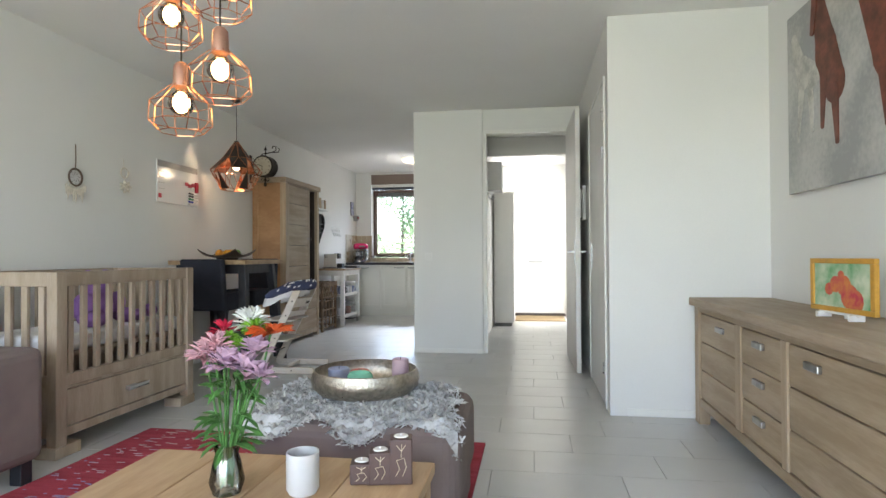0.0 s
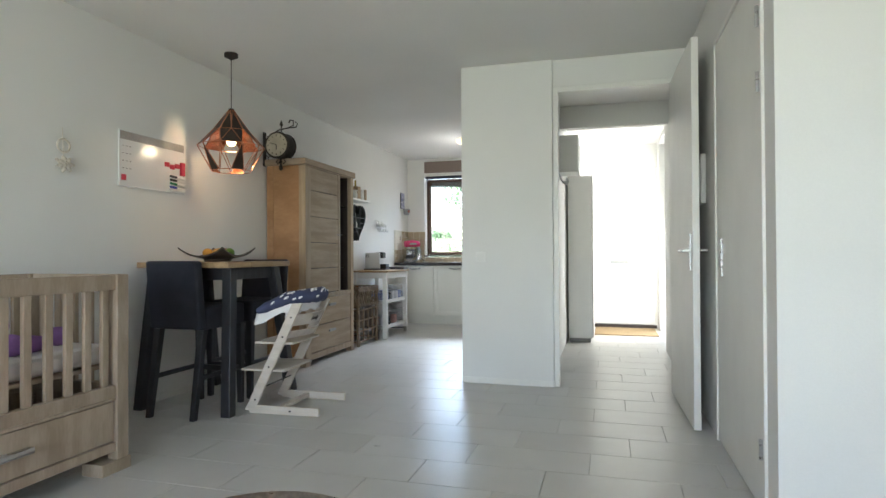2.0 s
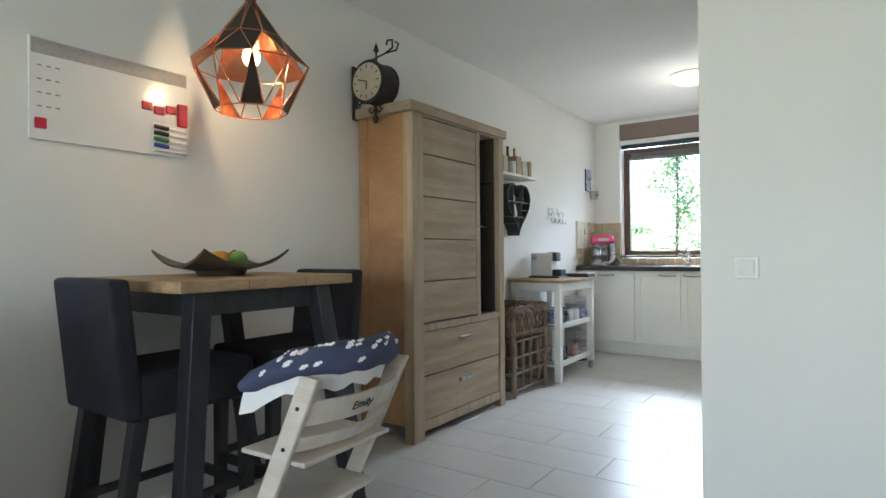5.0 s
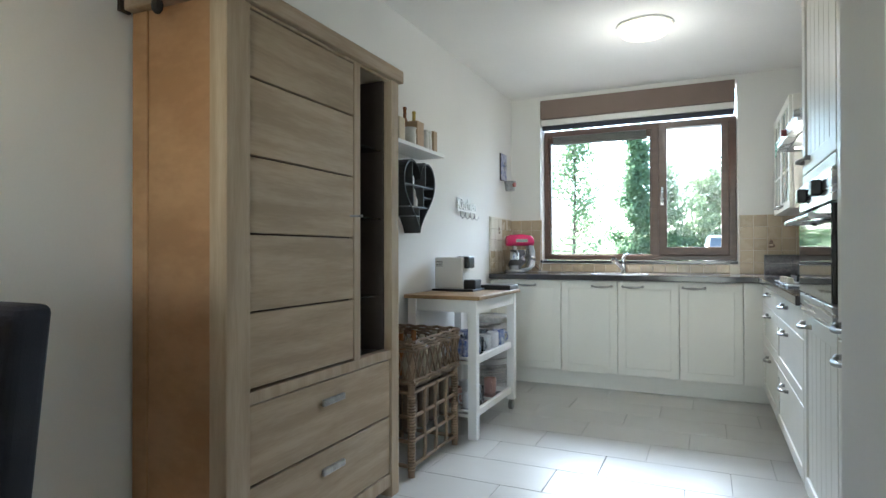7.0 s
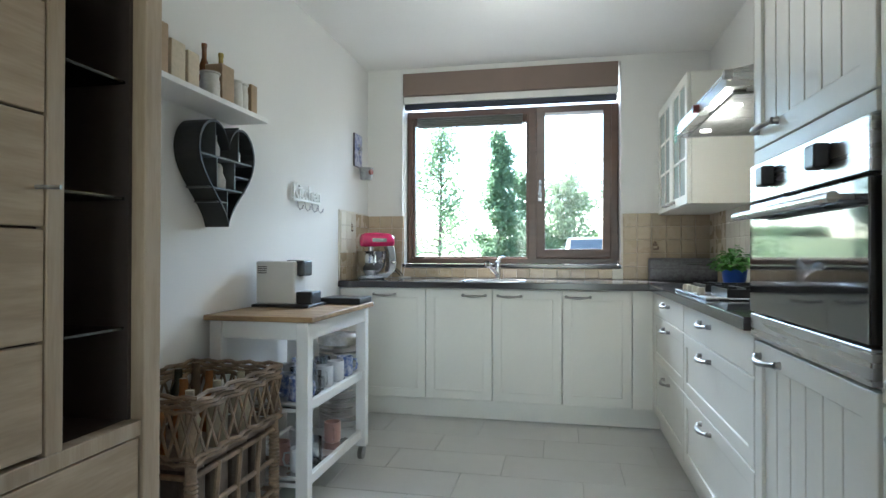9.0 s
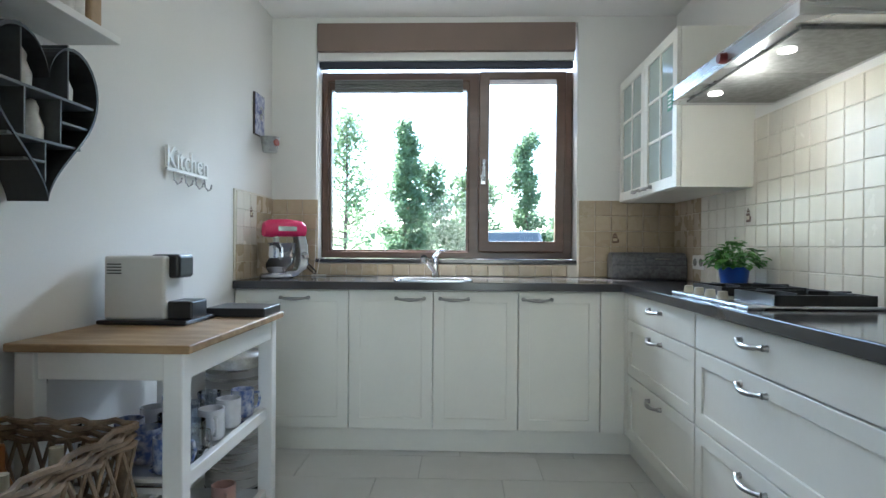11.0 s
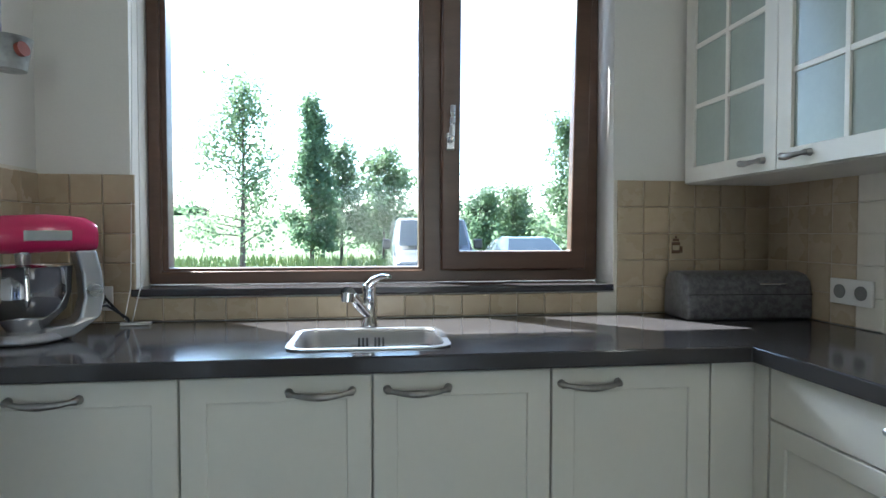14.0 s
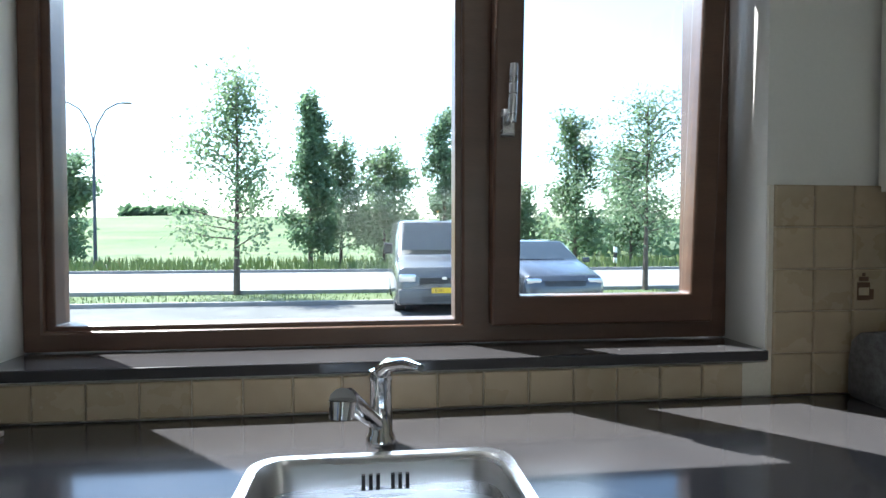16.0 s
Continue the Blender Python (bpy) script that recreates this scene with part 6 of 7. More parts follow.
# sideboard
s = thing("sideboard", (1.15, 3.60, 0), "limed oak sideboard with three columns of drawers", "sideboard")
boxes("top", [(-0.03, 0.45, -2.16, 0.03, 0.715, 0.762)], OAK, s, 0.005)
boxes("post", [(-0.005, 0.06, -0.085, 0.0, 0, 0.714), (-0.005, 0.06, -2.12, -1.98, 0, 0.714), (0.38, 0.44, -0.07, 0.0, 0, 0.714), (0.38, 0.44, -2.12, -2.04, 0, 0.714)], OAKV, s, 0.004)
boxes("stile", [(0.0, 0.03, -0.78, -0.70, 0.16, 0.68), (0.0, 0.03, -1.30, -1.24, 0.16, 0.68)], OAKV, s, 0.003)
boxes("rail", [(0.0, 0.03, -1.98, -0.085, 0.68, 0.714), (0.0, 0.03, -1.98, -0.085, 0.11, 0.16)], OAKH, s, 0.003)
boxes("body", [(0.03, 0.44, -2.04, -0.07, 0.14, 0.70), (0.06, 0.38, -0.03, -0.008, 0.14, 0.714)], DARK, s, 0)
for ya, yb, hs in ((-0.70, -0.088, (2,)), (-1.237, -0.783, (0, 1, 2)), (-1.977, -1.303, (2,))):
    zz = [0.165, 0.335, 0.505, 0.676]
    for k in range(3):
        dr = boxes("drawer_front", [(0.006, 0.03, ya + 0.003, yb - 0.003, zz[k] + 0.002, zz[k + 1] - 0.004)], OAKH, s, 0.004)
        if k in hs:
            ym = (ya + yb) / 2 + (0.0 if hs != (2,) else -0.08 if ya > -1 else 0.12)
            boxes("handle", [(-0.012, 0.008, ym - 0.055, ym + 0.055, zz[k] + 0.098, zz[k] + 0.128)], NICKEL, dr, 0.005)

# easel picture and canvas, reduced to plain shapes
p = thing("framed_picture", (1.40, 2.39, 0.763), "small yellow framed picture on a white easel", "picture", rz=-83)
boxes("frame", [(-0.235, 0.235, -0.012, 0.012, 0.03, 0.055), (-0.235, 0.235, -0.012, 0.012, 0.265, 0.29), (-0.235, -0.205, -0.012, 0.012, 0.055, 0.265), (0.205, 0.235, -0.012, 0.012, 0.055, 0.265)], mat("yellow_frame", (0.62, 0.33, 0.05), 0.5), p, 0.004)
boxes("image", [(-0.206, 0.206, -0.004, 0.004, 0.054, 0.266)], mat("mint_print", (0.60, 0.66, 0.50), 0.6, scale=9, fine=30, alt=(0.14, 0.36, 0.16), fac2=0.1), p, 0)


def blob(bm):
    for x, z, r in ((0.06, 0.11, 0.06), (0.02, 0.16, 0.05), (-0.04, 0.165, 0.04), (-0.09, 0.14, 0.03), (0.10, 0.09, 0.055), (0.0, 0.21, 0.022)):
        rod(bm, (x, -0.0045, z), (x, -0.0065 - r * 0.01, z), r, n=14)


mesh("painted_shape", blob, mat("red_print", (0.50, 0.05, 0.08), 0.6, scale=14, alt=(0.60, 0.22, 0.06)), p)
p.scale = (0.85, 0.85, 0.85)
boxes("easel", [(-0.13, -0.11, -0.05, 0.02, 0.0, 0.028), (0.11, 0.13, -0.05, 0.02, 0.0, 0.028), (-0.15, 0.15, -0.02, -0.012, 0.02, 0.032), (-0.01, 0.01, 0.012, 0.03, 0.0, 0.25)], WHITE, p, 0.003)
c = thing("canvas_painting", (1.605, 2.55, 1.86), "grey and brown painted canvas on the wall", "painting")
boxes("canvas", [(-0.03, 0.0, -0.75, 0.75, -0.50, 0.48)], mat("grey_canvas", (0.52, 0.51, 0.48), 0.8, scale=3, fine=40, bump=0.3, alt=(0.34, 0.34, 0.33)), c, 0.003)
BRH = mat("brown_paint", (0.20, 0.055, 0.03), 0.6, scale=12, alt=(0.10, 0.035, 0.02))
WHH = mat("pale_paint", (0.58, 0.56, 0.51), 0.7, scale=14, alt=(0.36, 0.35, 0.32))


def strokes(items, dx0):
    def build(bm):
        for i, ((y0, z0, r0), (y1, z1, r1)) in enumerate(items):
            dx = dx0 + 0.0009 * i
            u = Vector((y1 - y0, z1 - z0)).normalized()
            nn = Vector((-u.y, u.x))
            for yy, zz, rr in ((y0, z0, r0), (y1, z1, r1)):
                rod(bm, (-0.031, yy, zz), (-0.0313 - dx, yy, zz), rr * 1.04, n=16)
            q = [(y0 + nn.x * r0, z0 + nn.y * r0), (y1 + nn.x * r1, z1 + nn.y * r1), (y1 - nn.x * r1, z1 - nn.y * r1), (y0 - nn.x * r0, z0 - nn.y * r0)]
            a = [bm.verts.new((-0.031, y, z)) for y, z in q]
            b = [bm.verts.new((-0.031 - dx, y, z)) for y, z in q]
            bm.faces.new(a), bm.faces.new(b)
            for k in range(4):
                bm.faces.new((a[k], a[(k + 1) % 4], b[(k + 1) % 4], b[k]))
    return build


mesh("brown_stroke", strokes((((0.40, 0.46, 0.05), (0.33, 0.20, 0.09)), ((0.32, 0.16, 0.10), (0.24, -0.02, 0.09)), ((0.34, 0.05, 0.035), (0.36, -0.20, 0.014)), ((0.24, -0.05, 0.035), (0.22, -0.30, 0.014)), ((0.42, 0.46, 0.03), (0.45, 0.30, 0.02)), ((0.0, 0.40, 0.06), (-0.2, 0.0, 0.12)), ((-0.15, 0.0, 0.05), (-0.18, -0.3, 0.02))), 0.002), BRH, c)
mesh("pale_stroke", strokes((((0.66, 0.33, 0.03), (0.56, 0.10, 0.07)), ((0.56, 0.14, 0.07), (0.44, 0.08, 0.06)), ((0.58, 0.02, 0.03), (0.62, -0.22, 0.012)), ((0.48, 0.02, 0.03), (0.46, -0.20, 0.012))), 0.0012), WHH, c)

# ---- hall and small wall fittings ----
h = thing("wardrobe", (-0.40, 8.26, 0), "tall plain white hall cupboard", "wardrobe")
boxes("body", [(0.0, 0.27, 0.0, 0.55, 0.05, 1.96)], TRIM, h, 0.004)
boxes("plinth", [(0.01, 0.25, 0.01, 0.54, 0.0, 0.05)], KERB, h, 0.002)
boxes("door", [(0.271, 0.287, 0.005, 0.545, 0.06, 1.95)], TRIM, h, 0.003)
h = thing("coat_rack", (-0.418, 7.02, 1.78), "white wall coat rack with a hat shelf", "coat rack")
boxes("shelf_box", [(0, 0.20, 0.0, 0.34, 0.06, 0.42)], TRIM, h, 0.006)


for y in (0.04, 0.13, 0.22, 0.31):
    mesh("hook", lambda bm: sweep(bm, [(0.01, y, 0.06), (0.03, y, -0.01), (0.07, y, -0.03), (0.09, y, 0.01)], 0.006, 6), STEEL, h)
m = thing("intercom", (0.638, 5.25, 1.50), "white wall intercom with a handset", "intercom")
boxes("body", [(-0.035, 0, -0.10, 0.10, -0.15, 0.16)], WHITE, m, 0.008)
boxes("handset", [(-0.06, -0.035, -0.085, -0.035, -0.13, 0.13)], WHITE, m, 0.01)
boxes("dial", [(-0.045, -0.035, 0.01, 0.06, -0.12, -0.07)], KERB, m, 0.004)
s = thing("light_switch", (-0.94, 5.867, 1.02), "white light switch on the wall end", "switch")
boxes("plate", [(-0.04, 0.04, -0.011, 0, -0.04, 0.04)], WHITE, s, 0.003)
boxes("rocker", [(-0.027, 0.027, -0.016, -0.011, -0.027, 0.027)], PAPER, s, 0.003)

# ---- outside ----
def gz(y):
    """Height of the ground along y: a flat street, then a grassed bank."""
    u = min(max((y - 44) / 46, 0), 1)
    return -0.4 + 3.7 * u * u * (3 - 2 * u)


def ground(bm):
    ys = [-60, 0, 10, 20, 25, 30, 35, 40, 44] + [44 + 2.5 * k for k in range(1, 30)] + [140, 200, 400, 900]
    xs = [-600, -200, -100, -60] + [-40 + 5 * k for k in range(17)] + [60, 100, 200, 600]
    g = [[bm.verts.new((x, y, gz(y) + (0.16 * math.sin(x * 0.13 + y * 0.05) + 0.05 * math.sin(y * 2.3 + x * 0.3) if y > 46 else 0))) for x in xs] for y in ys]
    for j in range(len(ys) - 1):
        for i in range(len(xs) - 1):
            bm.faces.new((g[j][i], g[j][i + 1], g[j + 1][i + 1], g[j + 1][i]))


structure(mesh("ground", ground, GRASS, smooth=False), "green meadow rising to a grassed bank")


def strip(y0, y1, lift, n=6):
    def build(bm):
        rows = []
        for k in range(n + 1):
            y = y0 + (y1 - y0) * k / n
            rows.append([bm.verts.new((x, y, gz(y) + lift)) for x in (-90, 90)])
        for a, b in zip(rows, rows[1:]):
            bm.faces.new((a[0], a[1], b[1], b[0]))
    return build


structure(mesh("pavement", strip(10.6, 22.4, 0.012), PAVING), "grey paved parking bay")
structure(mesh("road", strip(25.2, 33.5, 0.012, 4), ASPHALT), "pale asphalt road")
structure(boxes("kerb", [(-90, 90, 22.4, 22.55, -0.45, -0.29), (-90, 90, 25.05, 25.2, -0.45, -0.29), (-90, 90, 33.5, 33.65, -0.45, -0.27)], KERB, bevel=0.02), "grey concrete kerbs along verge and road")


def lines(bm):
    for k in range(14):
        x = 4 + 5 * k
        for a, b in ((29.2, 29.32),):
            bm.faces.new([bm.verts.new(c) for c in ((x, a, gz(a) + 0.018), (x + 2.5, a, gz(a) + 0.018), (x + 2.5, b, gz(b) + 0.018), (x, b, gz(b) + 0.018))])


structure(mesh("road_marking", lines, PAPER), "white dashed road marking")


def tall_grass(bm):
    rg = random.Random(77)
    for k in range(14000):
        y = 33.8 + 9 * rg.random() ** 1.6 if k % 3 else rg.uniform(22.6, 25.0)
        x = rg.uniform(-34, 40) if k % 3 else rg.uniform(-14, 16)
        hh = rg.uniform(0.15, 0.5) if k % 3 else rg.uniform(0.04, 0.10)
        a, w = rg.uniform(0, math.pi), hh * 0.16
        z = gz(y)
        bm.faces.new([bm.verts.new(c) for c in ((x - w * math.cos(a), y - w * math.sin(a), z), (x + w * math.cos(a), y + w * math.sin(a), z), (x + rg.uniform(-0.2, 0.2) * hh, y, z + hh))])


tagged(mesh("tall_grass", tall_grass, mat("dry_grass", (0.24, 0.27, 0.10), 0.9, scale=0.6, fine=5, bump=0, alt=(0.15, 0.20, 0.06))), "tall unmown grass beside the road", kind="stuff")


def tree(x, y, hh, spread, bare, seed, material, label, leaves=2600, size=0.16, pointy=0.5):
    rg = random.Random(seed)
    t = thing("tree", (x, y, gz(y) - 0.03), label, "tree", "trees along the road")
    limbs = []

    def trunk(bm):
        sweep(bm, [(0, 0, 0), (0.02, 0, hh * 0.3), (0.05, 0.03, hh * 0.6), (0.02, 0, hh * 0.93)], [0.012 * hh + 0.02, 0.010 * hh, 0.006 * hh, 0.01], 8)
        for k in range(26):
            f = bare + (0.95 - bare) * (k + rg.random()) / 26
            a = rg.uniform(0, math.tau)
            w = spread * (1 - pointy * (f - bare) / (1 - bare)) * rg.uniform(0.55, 1.15)
            tip = Vector((w * math.cos(a), w * math.sin(a), hh * f + w * rg.uniform(0.05, 0.6)))
            tip.z = min(tip.z, hh)
            base = Vector((0.02, 0, hh * f * 0.93))
            mid = base.lerp(tip, 0.5) + Vector((0, 0, 0.05 * hh * rg.uniform(-0.3, 0.5)))
            limbs.append((base, mid, tip))
            sweep(bm, [base, mid, tip], [0.004 * hh, 0.0028 * hh, 0.004], 5)
    mesh("trunk", trunk, BARK, t)

    def crown(bm):
        for k in range(leaves):
            b, m, tp = limbs[rg.randrange(len(limbs))]
            s = rg.random() ** 0.6
            c = (b.lerp(m, s * 2) if s < 0.5 else m.lerp(tp, s * 2 - 1)) + Vector((rg.gauss(0, 1), rg.gauss(0, 1), rg.gauss(0, 1))) * spread * 0.14
            d = Vector((rg.gauss(0, 1), rg.gauss(0, 1), rg.gauss(-0.3, 0.8))).normalized()
            e = d.orthogonal().normalized() * size * rg.uniform(0.3, 0.55)
            l = size * rg.uniform(0.7, 1.3)
            bm.faces.new([bm.verts.new(q) for q in (c, c + d * l * 0.5 + e, c + d * l, c + d * l * 0.5 - e)])
    tagged(mesh("crown", crown, material, t), kind="stuff")


tree(-5.6, 25.0, 6.35, 1.9, 0.22, 1, LEAFY, "young street tree with a thin open crown", 3800, 0.11, 1.0)
tree(-4.95, 37.9, 8.6, 1.75, 0.08, 2, LEAF, "slim dark green columnar tree", 9500, 0.19, 0.85)
tree(-3.55, 39.5, 6.6, 1.5, 0.12, 3, LEAF, "dark green tree behind the road", 4000, 0.19, 0.7)
tree(-1.3, 39.5, 6.0, 2.1, 0.05, 4, LEAFY, "broad round green tree", 6500, 0.2, 0.45)
tree(1.7, 38.0, 8.0, 1.6, 0.08, 5, LEAF, "slim green columnar tree", 6000, 0.19, 0.75)
tree(8.6, 38.0, 8.2, 2.1, 0.10, 6, LEAFY, "green columnar tree beyond the road", 6000, 0.19, 0.7)
tree(6.0, 25.0, 5.9, 1.75, 0.28, 7, LEAFY, "young street tree with a light crown", 4600, 0.11, 0.6)
tree(12.6, 40.0, 6.6, 2.0, 0.1, 8, LEAF, "broad green tree beyond the road", 6000, 0.2, 0.5)
tree(-17.6, 41.0, 5.8, 1.8, 0.06, 9, LEAF, "dark green rounded tree", 5200, 0.2, 0.5)
tree(5.2, 44.0, 4.2, 1.8, 0.06, 10, LEAF, "low green tree at the meadow", 4600, 0.2, 0.4)
tree(7.2, 45.0, 4.6, 2.0, 0.06, 11, LEAFY, "low green tree at the meadow's edge", 4600, 0.2, 0.4)


def far_bushes(bm):
    rg = random.Random(5)
    for k in range(3500):
        x = rg.choice((rg.uniform(-34, -24), rg.uniform(6, 45)))
        y = 89 if x < 0 else rg.uniform(48, 58)
        c = Vector((x, y, gz(y) + abs(rg.gauss(0, 1)) * (0.35 if x < 0 else 1.2)))
        d = Vector((rg.gauss(0, 1), rg.gauss(0, 1), rg.gauss(0, 1))).normalized()
        e = d.orthogonal() * 0.3
        bm.faces.new([bm.verts.new(q) for q in (c, c + d * 0.5 + e, c + d, c + d * 0.5 - e)])


tagged(mesh("far_bushes", far_bushes, LEAF), "dark far bushes along the bank", kind="stuff")
l = thing("street_lamp", (-15.5, 39.3, gz(39.3)), "dark street lamp with two curved arms", "street lamp")


def lampp(bm):
    rod(bm, (0, 0, -0.05), (0, 0, 6.3), 0.09, 0.065, 10)
    for s in (-1, 1):
        sweep(bm, [(0, 0, 6.1), (s * 0.18, 0, 6.95), (s * 0.6, 0, 7.7), (s * 1.1, 0, 8.0), (s * 1.4, 0, 8.05)], 0.04, 8)


mesh("pole", lampp, mat("dark_blue_steel", (0.05, 0.065, 0.09), 0.4, 0.3), l, smooth=True)
for s in (-1, 1):
    boxes("head", [(min(s * 1.35, s * 1.8), max(s * 1.35, s * 1.8), -0.09, 0.09, 8.0, 8.09)], KERB, l, 0.03)


def hull(bm, secs):
    """Skins a row of upright outlines, each a list of (x, z) at one y."""
    last = None
    for y, pts in secs:
        ring = [bm.verts.new((x, y, z)) for x, z in pts]
        if last:
            for k in range(len(ring)):
                bm.faces.new((last[k], last[(k + 1) % len(ring)], ring[(k + 1) % len(ring)], ring[k]))
        else:
            bm.faces.new(ring)
        last = ring
    bm.faces.new(last)


def outline(w, wt, z0, zb, zt):
    return [(-w, z0), (w, z0), (w * 1.01, zb * 0.6), (w, zb), (wt, zt - 0.04), (wt * 0.9, zt), (-wt * 0.9, zt), (-wt, zt - 0.04), (-w, zb), (-w * 1.01, zb * 0.6)]


def car_wheels(parent, w, ys, r):
    for y in ys:
        for s in (-1, 1):
            def tyre(bm, y=y, s=s):
                rod(bm, (s * (w - 0.22), y, r), (s * w, y, r), r, n=24)
            wh = mesh("wheel", tyre, RUBBER, parent, 0.02)

            def rimm(bm, y=y, s=s):
                rod(bm, (s * w, y, r), (s * (w + 0.012), y, r), r * 0.62, n=20)
            mesh("rim", rimm, STEEL, wh)


v = thing("van", (-0.55, 20.4, gz(20)), "grey delivery van parked facing the house", "van")
mesh("body", lambda bm: hull(bm, [(0.0, outline(0.86, 0.80, 0.28, 0.62, 0.78)), (0.10, outline(0.94, 0.90, 0.22, 0.70, 0.98)), (0.75, outline(0.97, 0.93, 0.22, 1.0, 1.16)), (1.0, outline(0.97, 0.90, 0.22, 1.05, 1.24)), (1.55, outline(0.97, 0.82, 0.22, 1.1, 1.93)), (2.0, outline(0.97, 0.83, 0.22, 1.1, 1.97)), (4.9, outline(0.96, 0.84, 0.25, 1.1, 1.96)), (5.0, outline(0.92, 0.80, 0.3, 1.1, 1.9))]), VANP, v, 0.03, smooth=True)
mesh("windscreen", lambda bm: [bm.faces.new([bm.verts.new(c) for c in ((-0.80, 0.94, 1.31), (0.80, 0.94, 1.31), (0.72, 1.40, 1.89), (-0.72, 1.40, 1.89))])], CARGL, v)
boxes("grille", [(-0.50, 0.50, -0.035, 0.03, 0.66 + 0.045 * k, 0.69 + 0.045 * k) for k in range(3)] + [(-0.45, 0.45, -0.03, 0.03, 0.30 + 0.04 * k, 0.325 + 0.04 * k) for k in range(3)], BLACKP, v, 0.004)
boxes("bumper", [(-0.92, 0.92, -0.03, 0.15, 0.24, 0.56)], mat("dark_grey_bumper", (0.12, 0.115, 0.11), 0.5), v, 0.05, seg=3)
for s in (-1, 1):
    boxes("headlight", [(min(s * 0.56, s * 0.90), max(s * 0.56, s * 0.90), -0.012, 0.15, 0.68, 0.86)], CHROME, v, 0.05, seg=3)
    boxes("mirror", [(min(s * 0.98, s * 1.18), max(s * 0.98, s * 1.18), 1.15, 1.3, 1.22, 1.46)], BLACKP, v, 0.04)
boxes("badge", [(-0.05, 0.05, -0.04, -0.03, 0.74, 0.80)], CHROME, v, 0.02)
boxes("number_plate", [(-0.26, 0.26, -0.045, -0.03, 0.47, 0.58)], mat("yellow_plate", (0.75, 0.47, 0.02), 0.5), v, 0.004)
words("plate_text", "V-41", 0.10, 0.001, BLACKP, pose(-0.10, -0.047, 0.522, 90), v)
car_wheels(v, 0.96, (0.95, 4.0), 0.33)
c = thing("car", (2.05, 20.6, gz(20)), "dark grey hatchback parked beside the van", "car")
mesh("body", lambda bm: hull(bm, [(0.0, outline(0.78, 0.70, 0.25, 0.55, 0.66)), (0.12, outline(0.88, 0.82, 0.2, 0.62, 0.78)), (1.0, outline(0.90, 0.84, 0.2, 0.86, 0.98)), (1.25, outline(0.90, 0.80, 0.2, 0.9, 1.04)), (2.0, outline(0.90, 0.62, 0.2, 0.93, 1.46)), (2.6, outline(0.90, 0.62, 0.2, 0.93, 1.5)), (3.8, outline(0.89, 0.60, 0.2, 0.93, 1.40)), (4.3, outline(0.85, 0.7, 0.3, 0.9, 1.0))]), CARP, c, 0.03, smooth=True)
mesh("windscreen", lambda bm: [bm.faces.new([bm.verts.new(q) for q in ((-0.72, 1.28, 1.075), (0.72, 1.28, 1.075), (0.54, 1.95, 1.455), (-0.54, 1.95, 1.455))])], CARGL, c)
for s in (-1, 1):
    boxes("headlight", [(min(s * 0.50, s * 0.83), max(s * 0.50, s * 0.83), 0.0, 0.14, 0.60, 0.72)], CHROME, c, 0.04, seg=3)
    boxes("mirror", [(min(s * 0.90, s * 1.06), max(s * 0.90, s * 1.06), 1.35, 1.45, 0.98, 1.1)], CARP, c, 0.03)
boxes("grille", [(-0.45, 0.45, -0.01, 0.04, 0.56 + 0.04 * k, 0.585 + 0.04 * k) for k in range(3)], BLACKP, c, 0.004)
car_wheels(c, 0.88, (0.85, 3.4), 0.31)
p = thing("marker_post", (9.3, 34.6, gz(34.6)), "black and white banded roadside post", "post")
for k in range(4):
    boxes("band", [(-0.07, 0.07, -0.07, 0.07, 0.25 * k, 0.25 * (k + 1))], (BLACKP, PAPER)[k % 2], p, 0.01)

# ---- wall and floor tiles ----
def piece(name, sx, sy, sz, material, bev):
    bm = bmesh.new()
    bx(bm, -sx / 2, sx / 2, -sy / 2, sy / 2, 0, sz)
    top = [e for e in bm.edges if all(v.co.z > sz / 2 for v in e.verts)]
    bmesh.ops.bevel(bm, geom=top, offset=bev, segments=1, affect="EDGES")
    bmesh.ops.recalc_face_normals(bm, faces=bm.faces)
    me = bpy.data.meshes.new(name)
    bm.to_mesh(me)
    bm.free()
    me.materials.append(material)
    return me


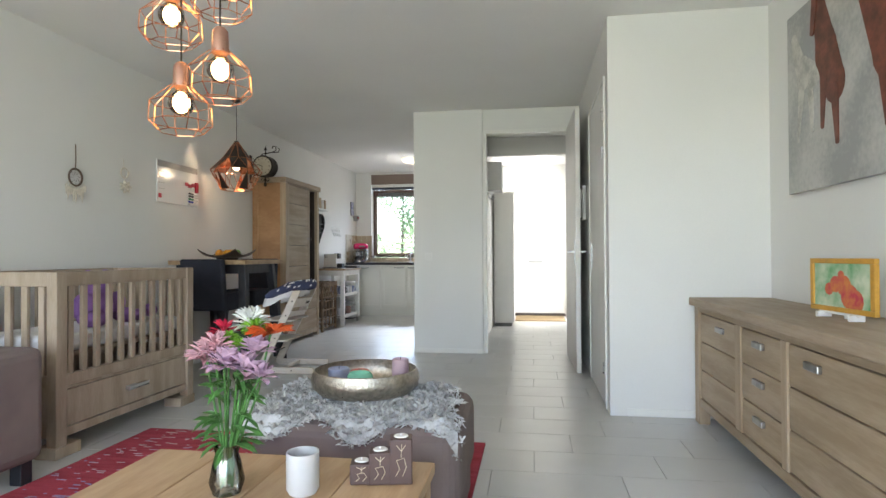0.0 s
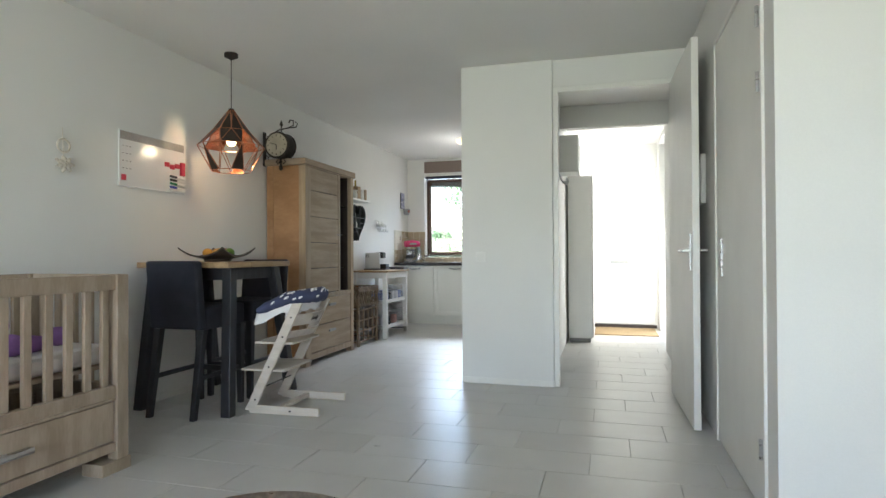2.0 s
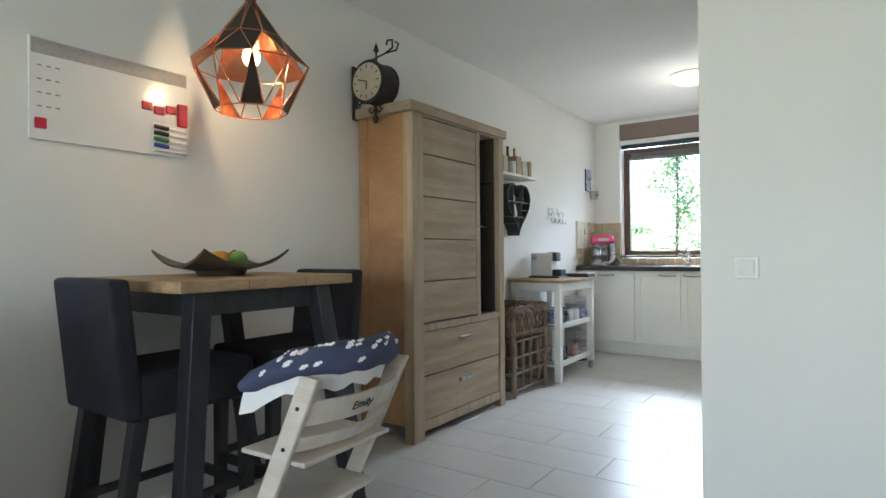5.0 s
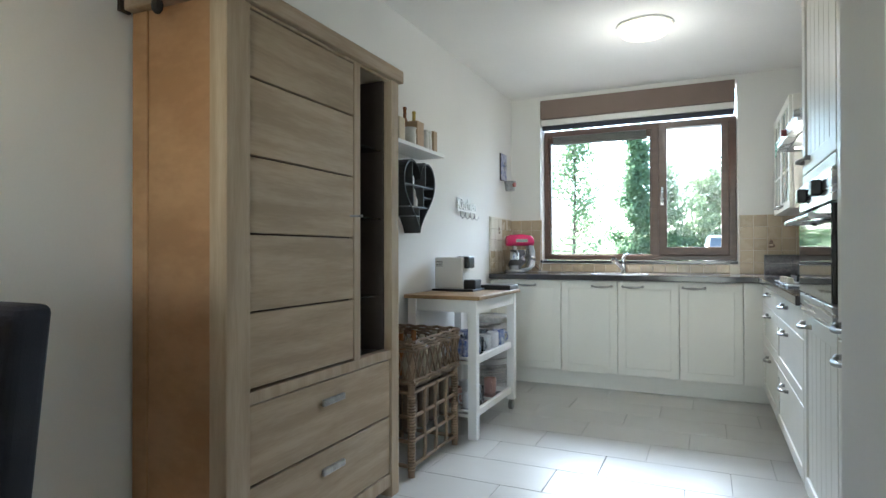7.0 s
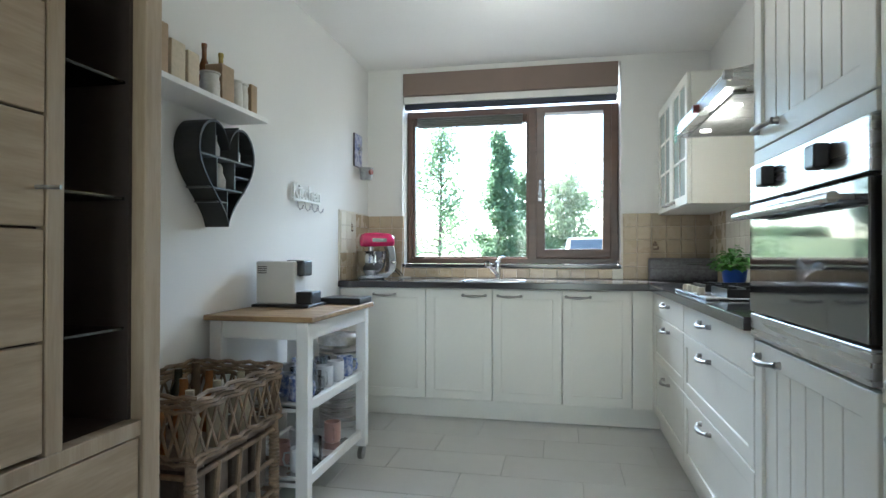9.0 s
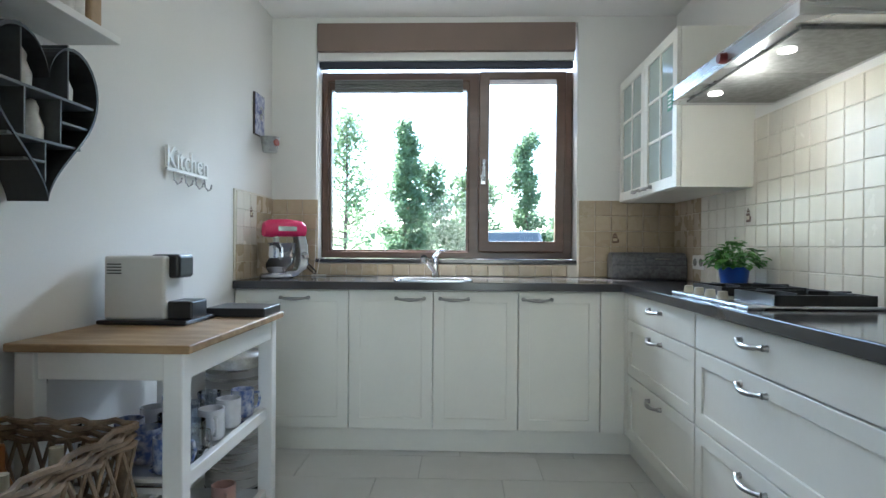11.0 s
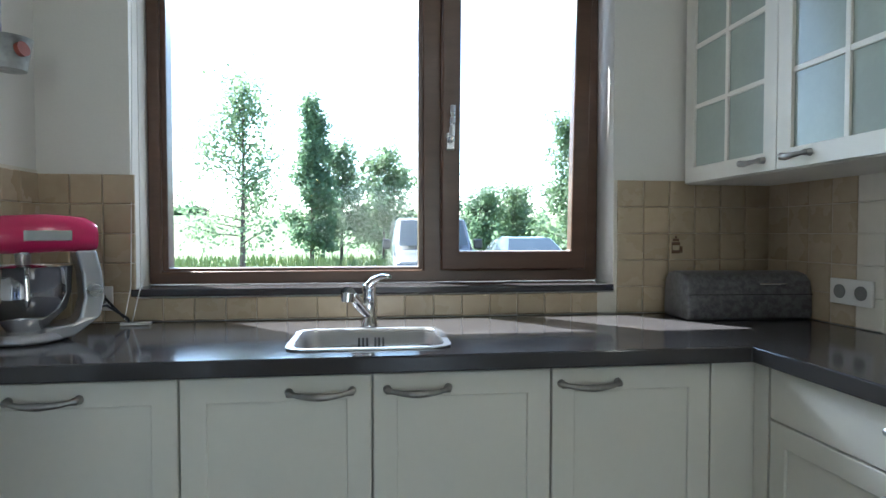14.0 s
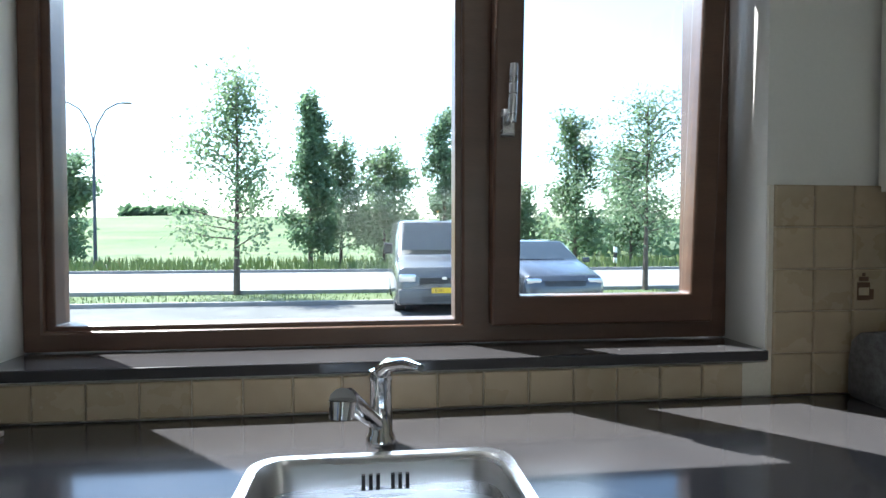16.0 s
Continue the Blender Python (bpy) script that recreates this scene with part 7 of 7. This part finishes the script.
rt = random.Random(9)
WT = [piece("wall_tile", 0.0975, 0.0955, 0.007, m, 0.003) for m in (WTILE, WTILEP)]
bk = structure(boxes("tile_bed", [(XL + 0.0005, -2.779, YW - 0.008, YW - 0.0005, 0.921, 1.405), (-1.115, -0.5005, YW - 0.008, YW - 0.0005, 0.921, 1.405), (-2.779, -1.115, YW - 0.008, YW - 0.0005, 0.921, 0.998), (XL + 0.0005, XL + 0.008, 9.50, YW - 0.009, 0.921, 1.415), (-0.508, -0.5005, 7.64, YW - 0.009, 0.921, 1.70)], WGROUT, bevel=0), "pale joints of the tiled splashback")


def put_tile(m, me):
    ob = new("tile", me)
    ob.parent = bk
    ob.matrix_basis = m @ pose(0, 0, rt.uniform(-0.0006, 0.0008), rt.uniform(-0.5, 0.5), rt.uniform(-0.5, 0.5), 0)


for r in range(5):
    z = 0.921 + 0.0485 + 0.0968 * r
    for k in range(3):
        put_tile(pose(XL + 0.055 + 0.1 * k, YW - 0.008, z, 90), WT[0])
    for k in range(6):
        put_tile(pose(-0.555 - 0.1 * k, YW - 0.008, z, 90), WT[0])
    for k in range(6):
        put_tile(pose(XL + 0.008, 9.565 + 0.1 * k, z, 90, 0, 90), WT[0 if (k > 2 or r < 2) else 1])
for r in range(8):
    for k in range(24):
        put_tile(pose(-0.5045, 10.06 - 0.1 * k, 0.9695 + 0.0968 * r, 90, 0, -90), WT[0 if k < 4 and r < 5 else 1])
low = piece("low_tile", 0.0975, 0.074, 0.007, WTILE, 0.003)
for k in range(16):
    put_tile(pose(-2.727 + 0.1 * k, YW - 0.008, 0.96, 90), low)

FT = piece("floor_tile", 0.597, 0.297, 0.0065, TILE, 0.0012)
fl = bpy.data.objects["floor"]
far_pos = []
for j in range(int((YW - YB) / 0.3) + 1):
    y = YB + 0.15 + 0.3 * j
    if y > YW:
        continue
    off = (0.0, 0.2, 0.4)[j % 3]
    for i in range(9):
        x = XL - 0.28 + off + 0.6 * i
        x0, x1 = max(x - 0.2985, XL - 0.15), min(x + 0.2985, XR + 0.15)
        if x1 - x0 > 0.03:
            if 2.2 < y < 9.7 and x < 1.0:
                ob = new("tile", FT)
                ob.parent = fl
                ob.matrix_basis = pose((x0 + x1) / 2, y, -0.0065 + rt.uniform(0, 0.0003)) @ Matrix.Diagonal(((x1 - x0) / 0.597, 1, 1, 1))
            else:
                far_pos.append((x0, x1, y))


def rest(bm):
    for x0, x1, y in far_pos:
        bx(bm, x0, x1, y - 0.1485, y + 0.1485, -0.0065, 0.0)


tagged(mesh("tiles_rest", rest, TILE, fl), kind="stuff")
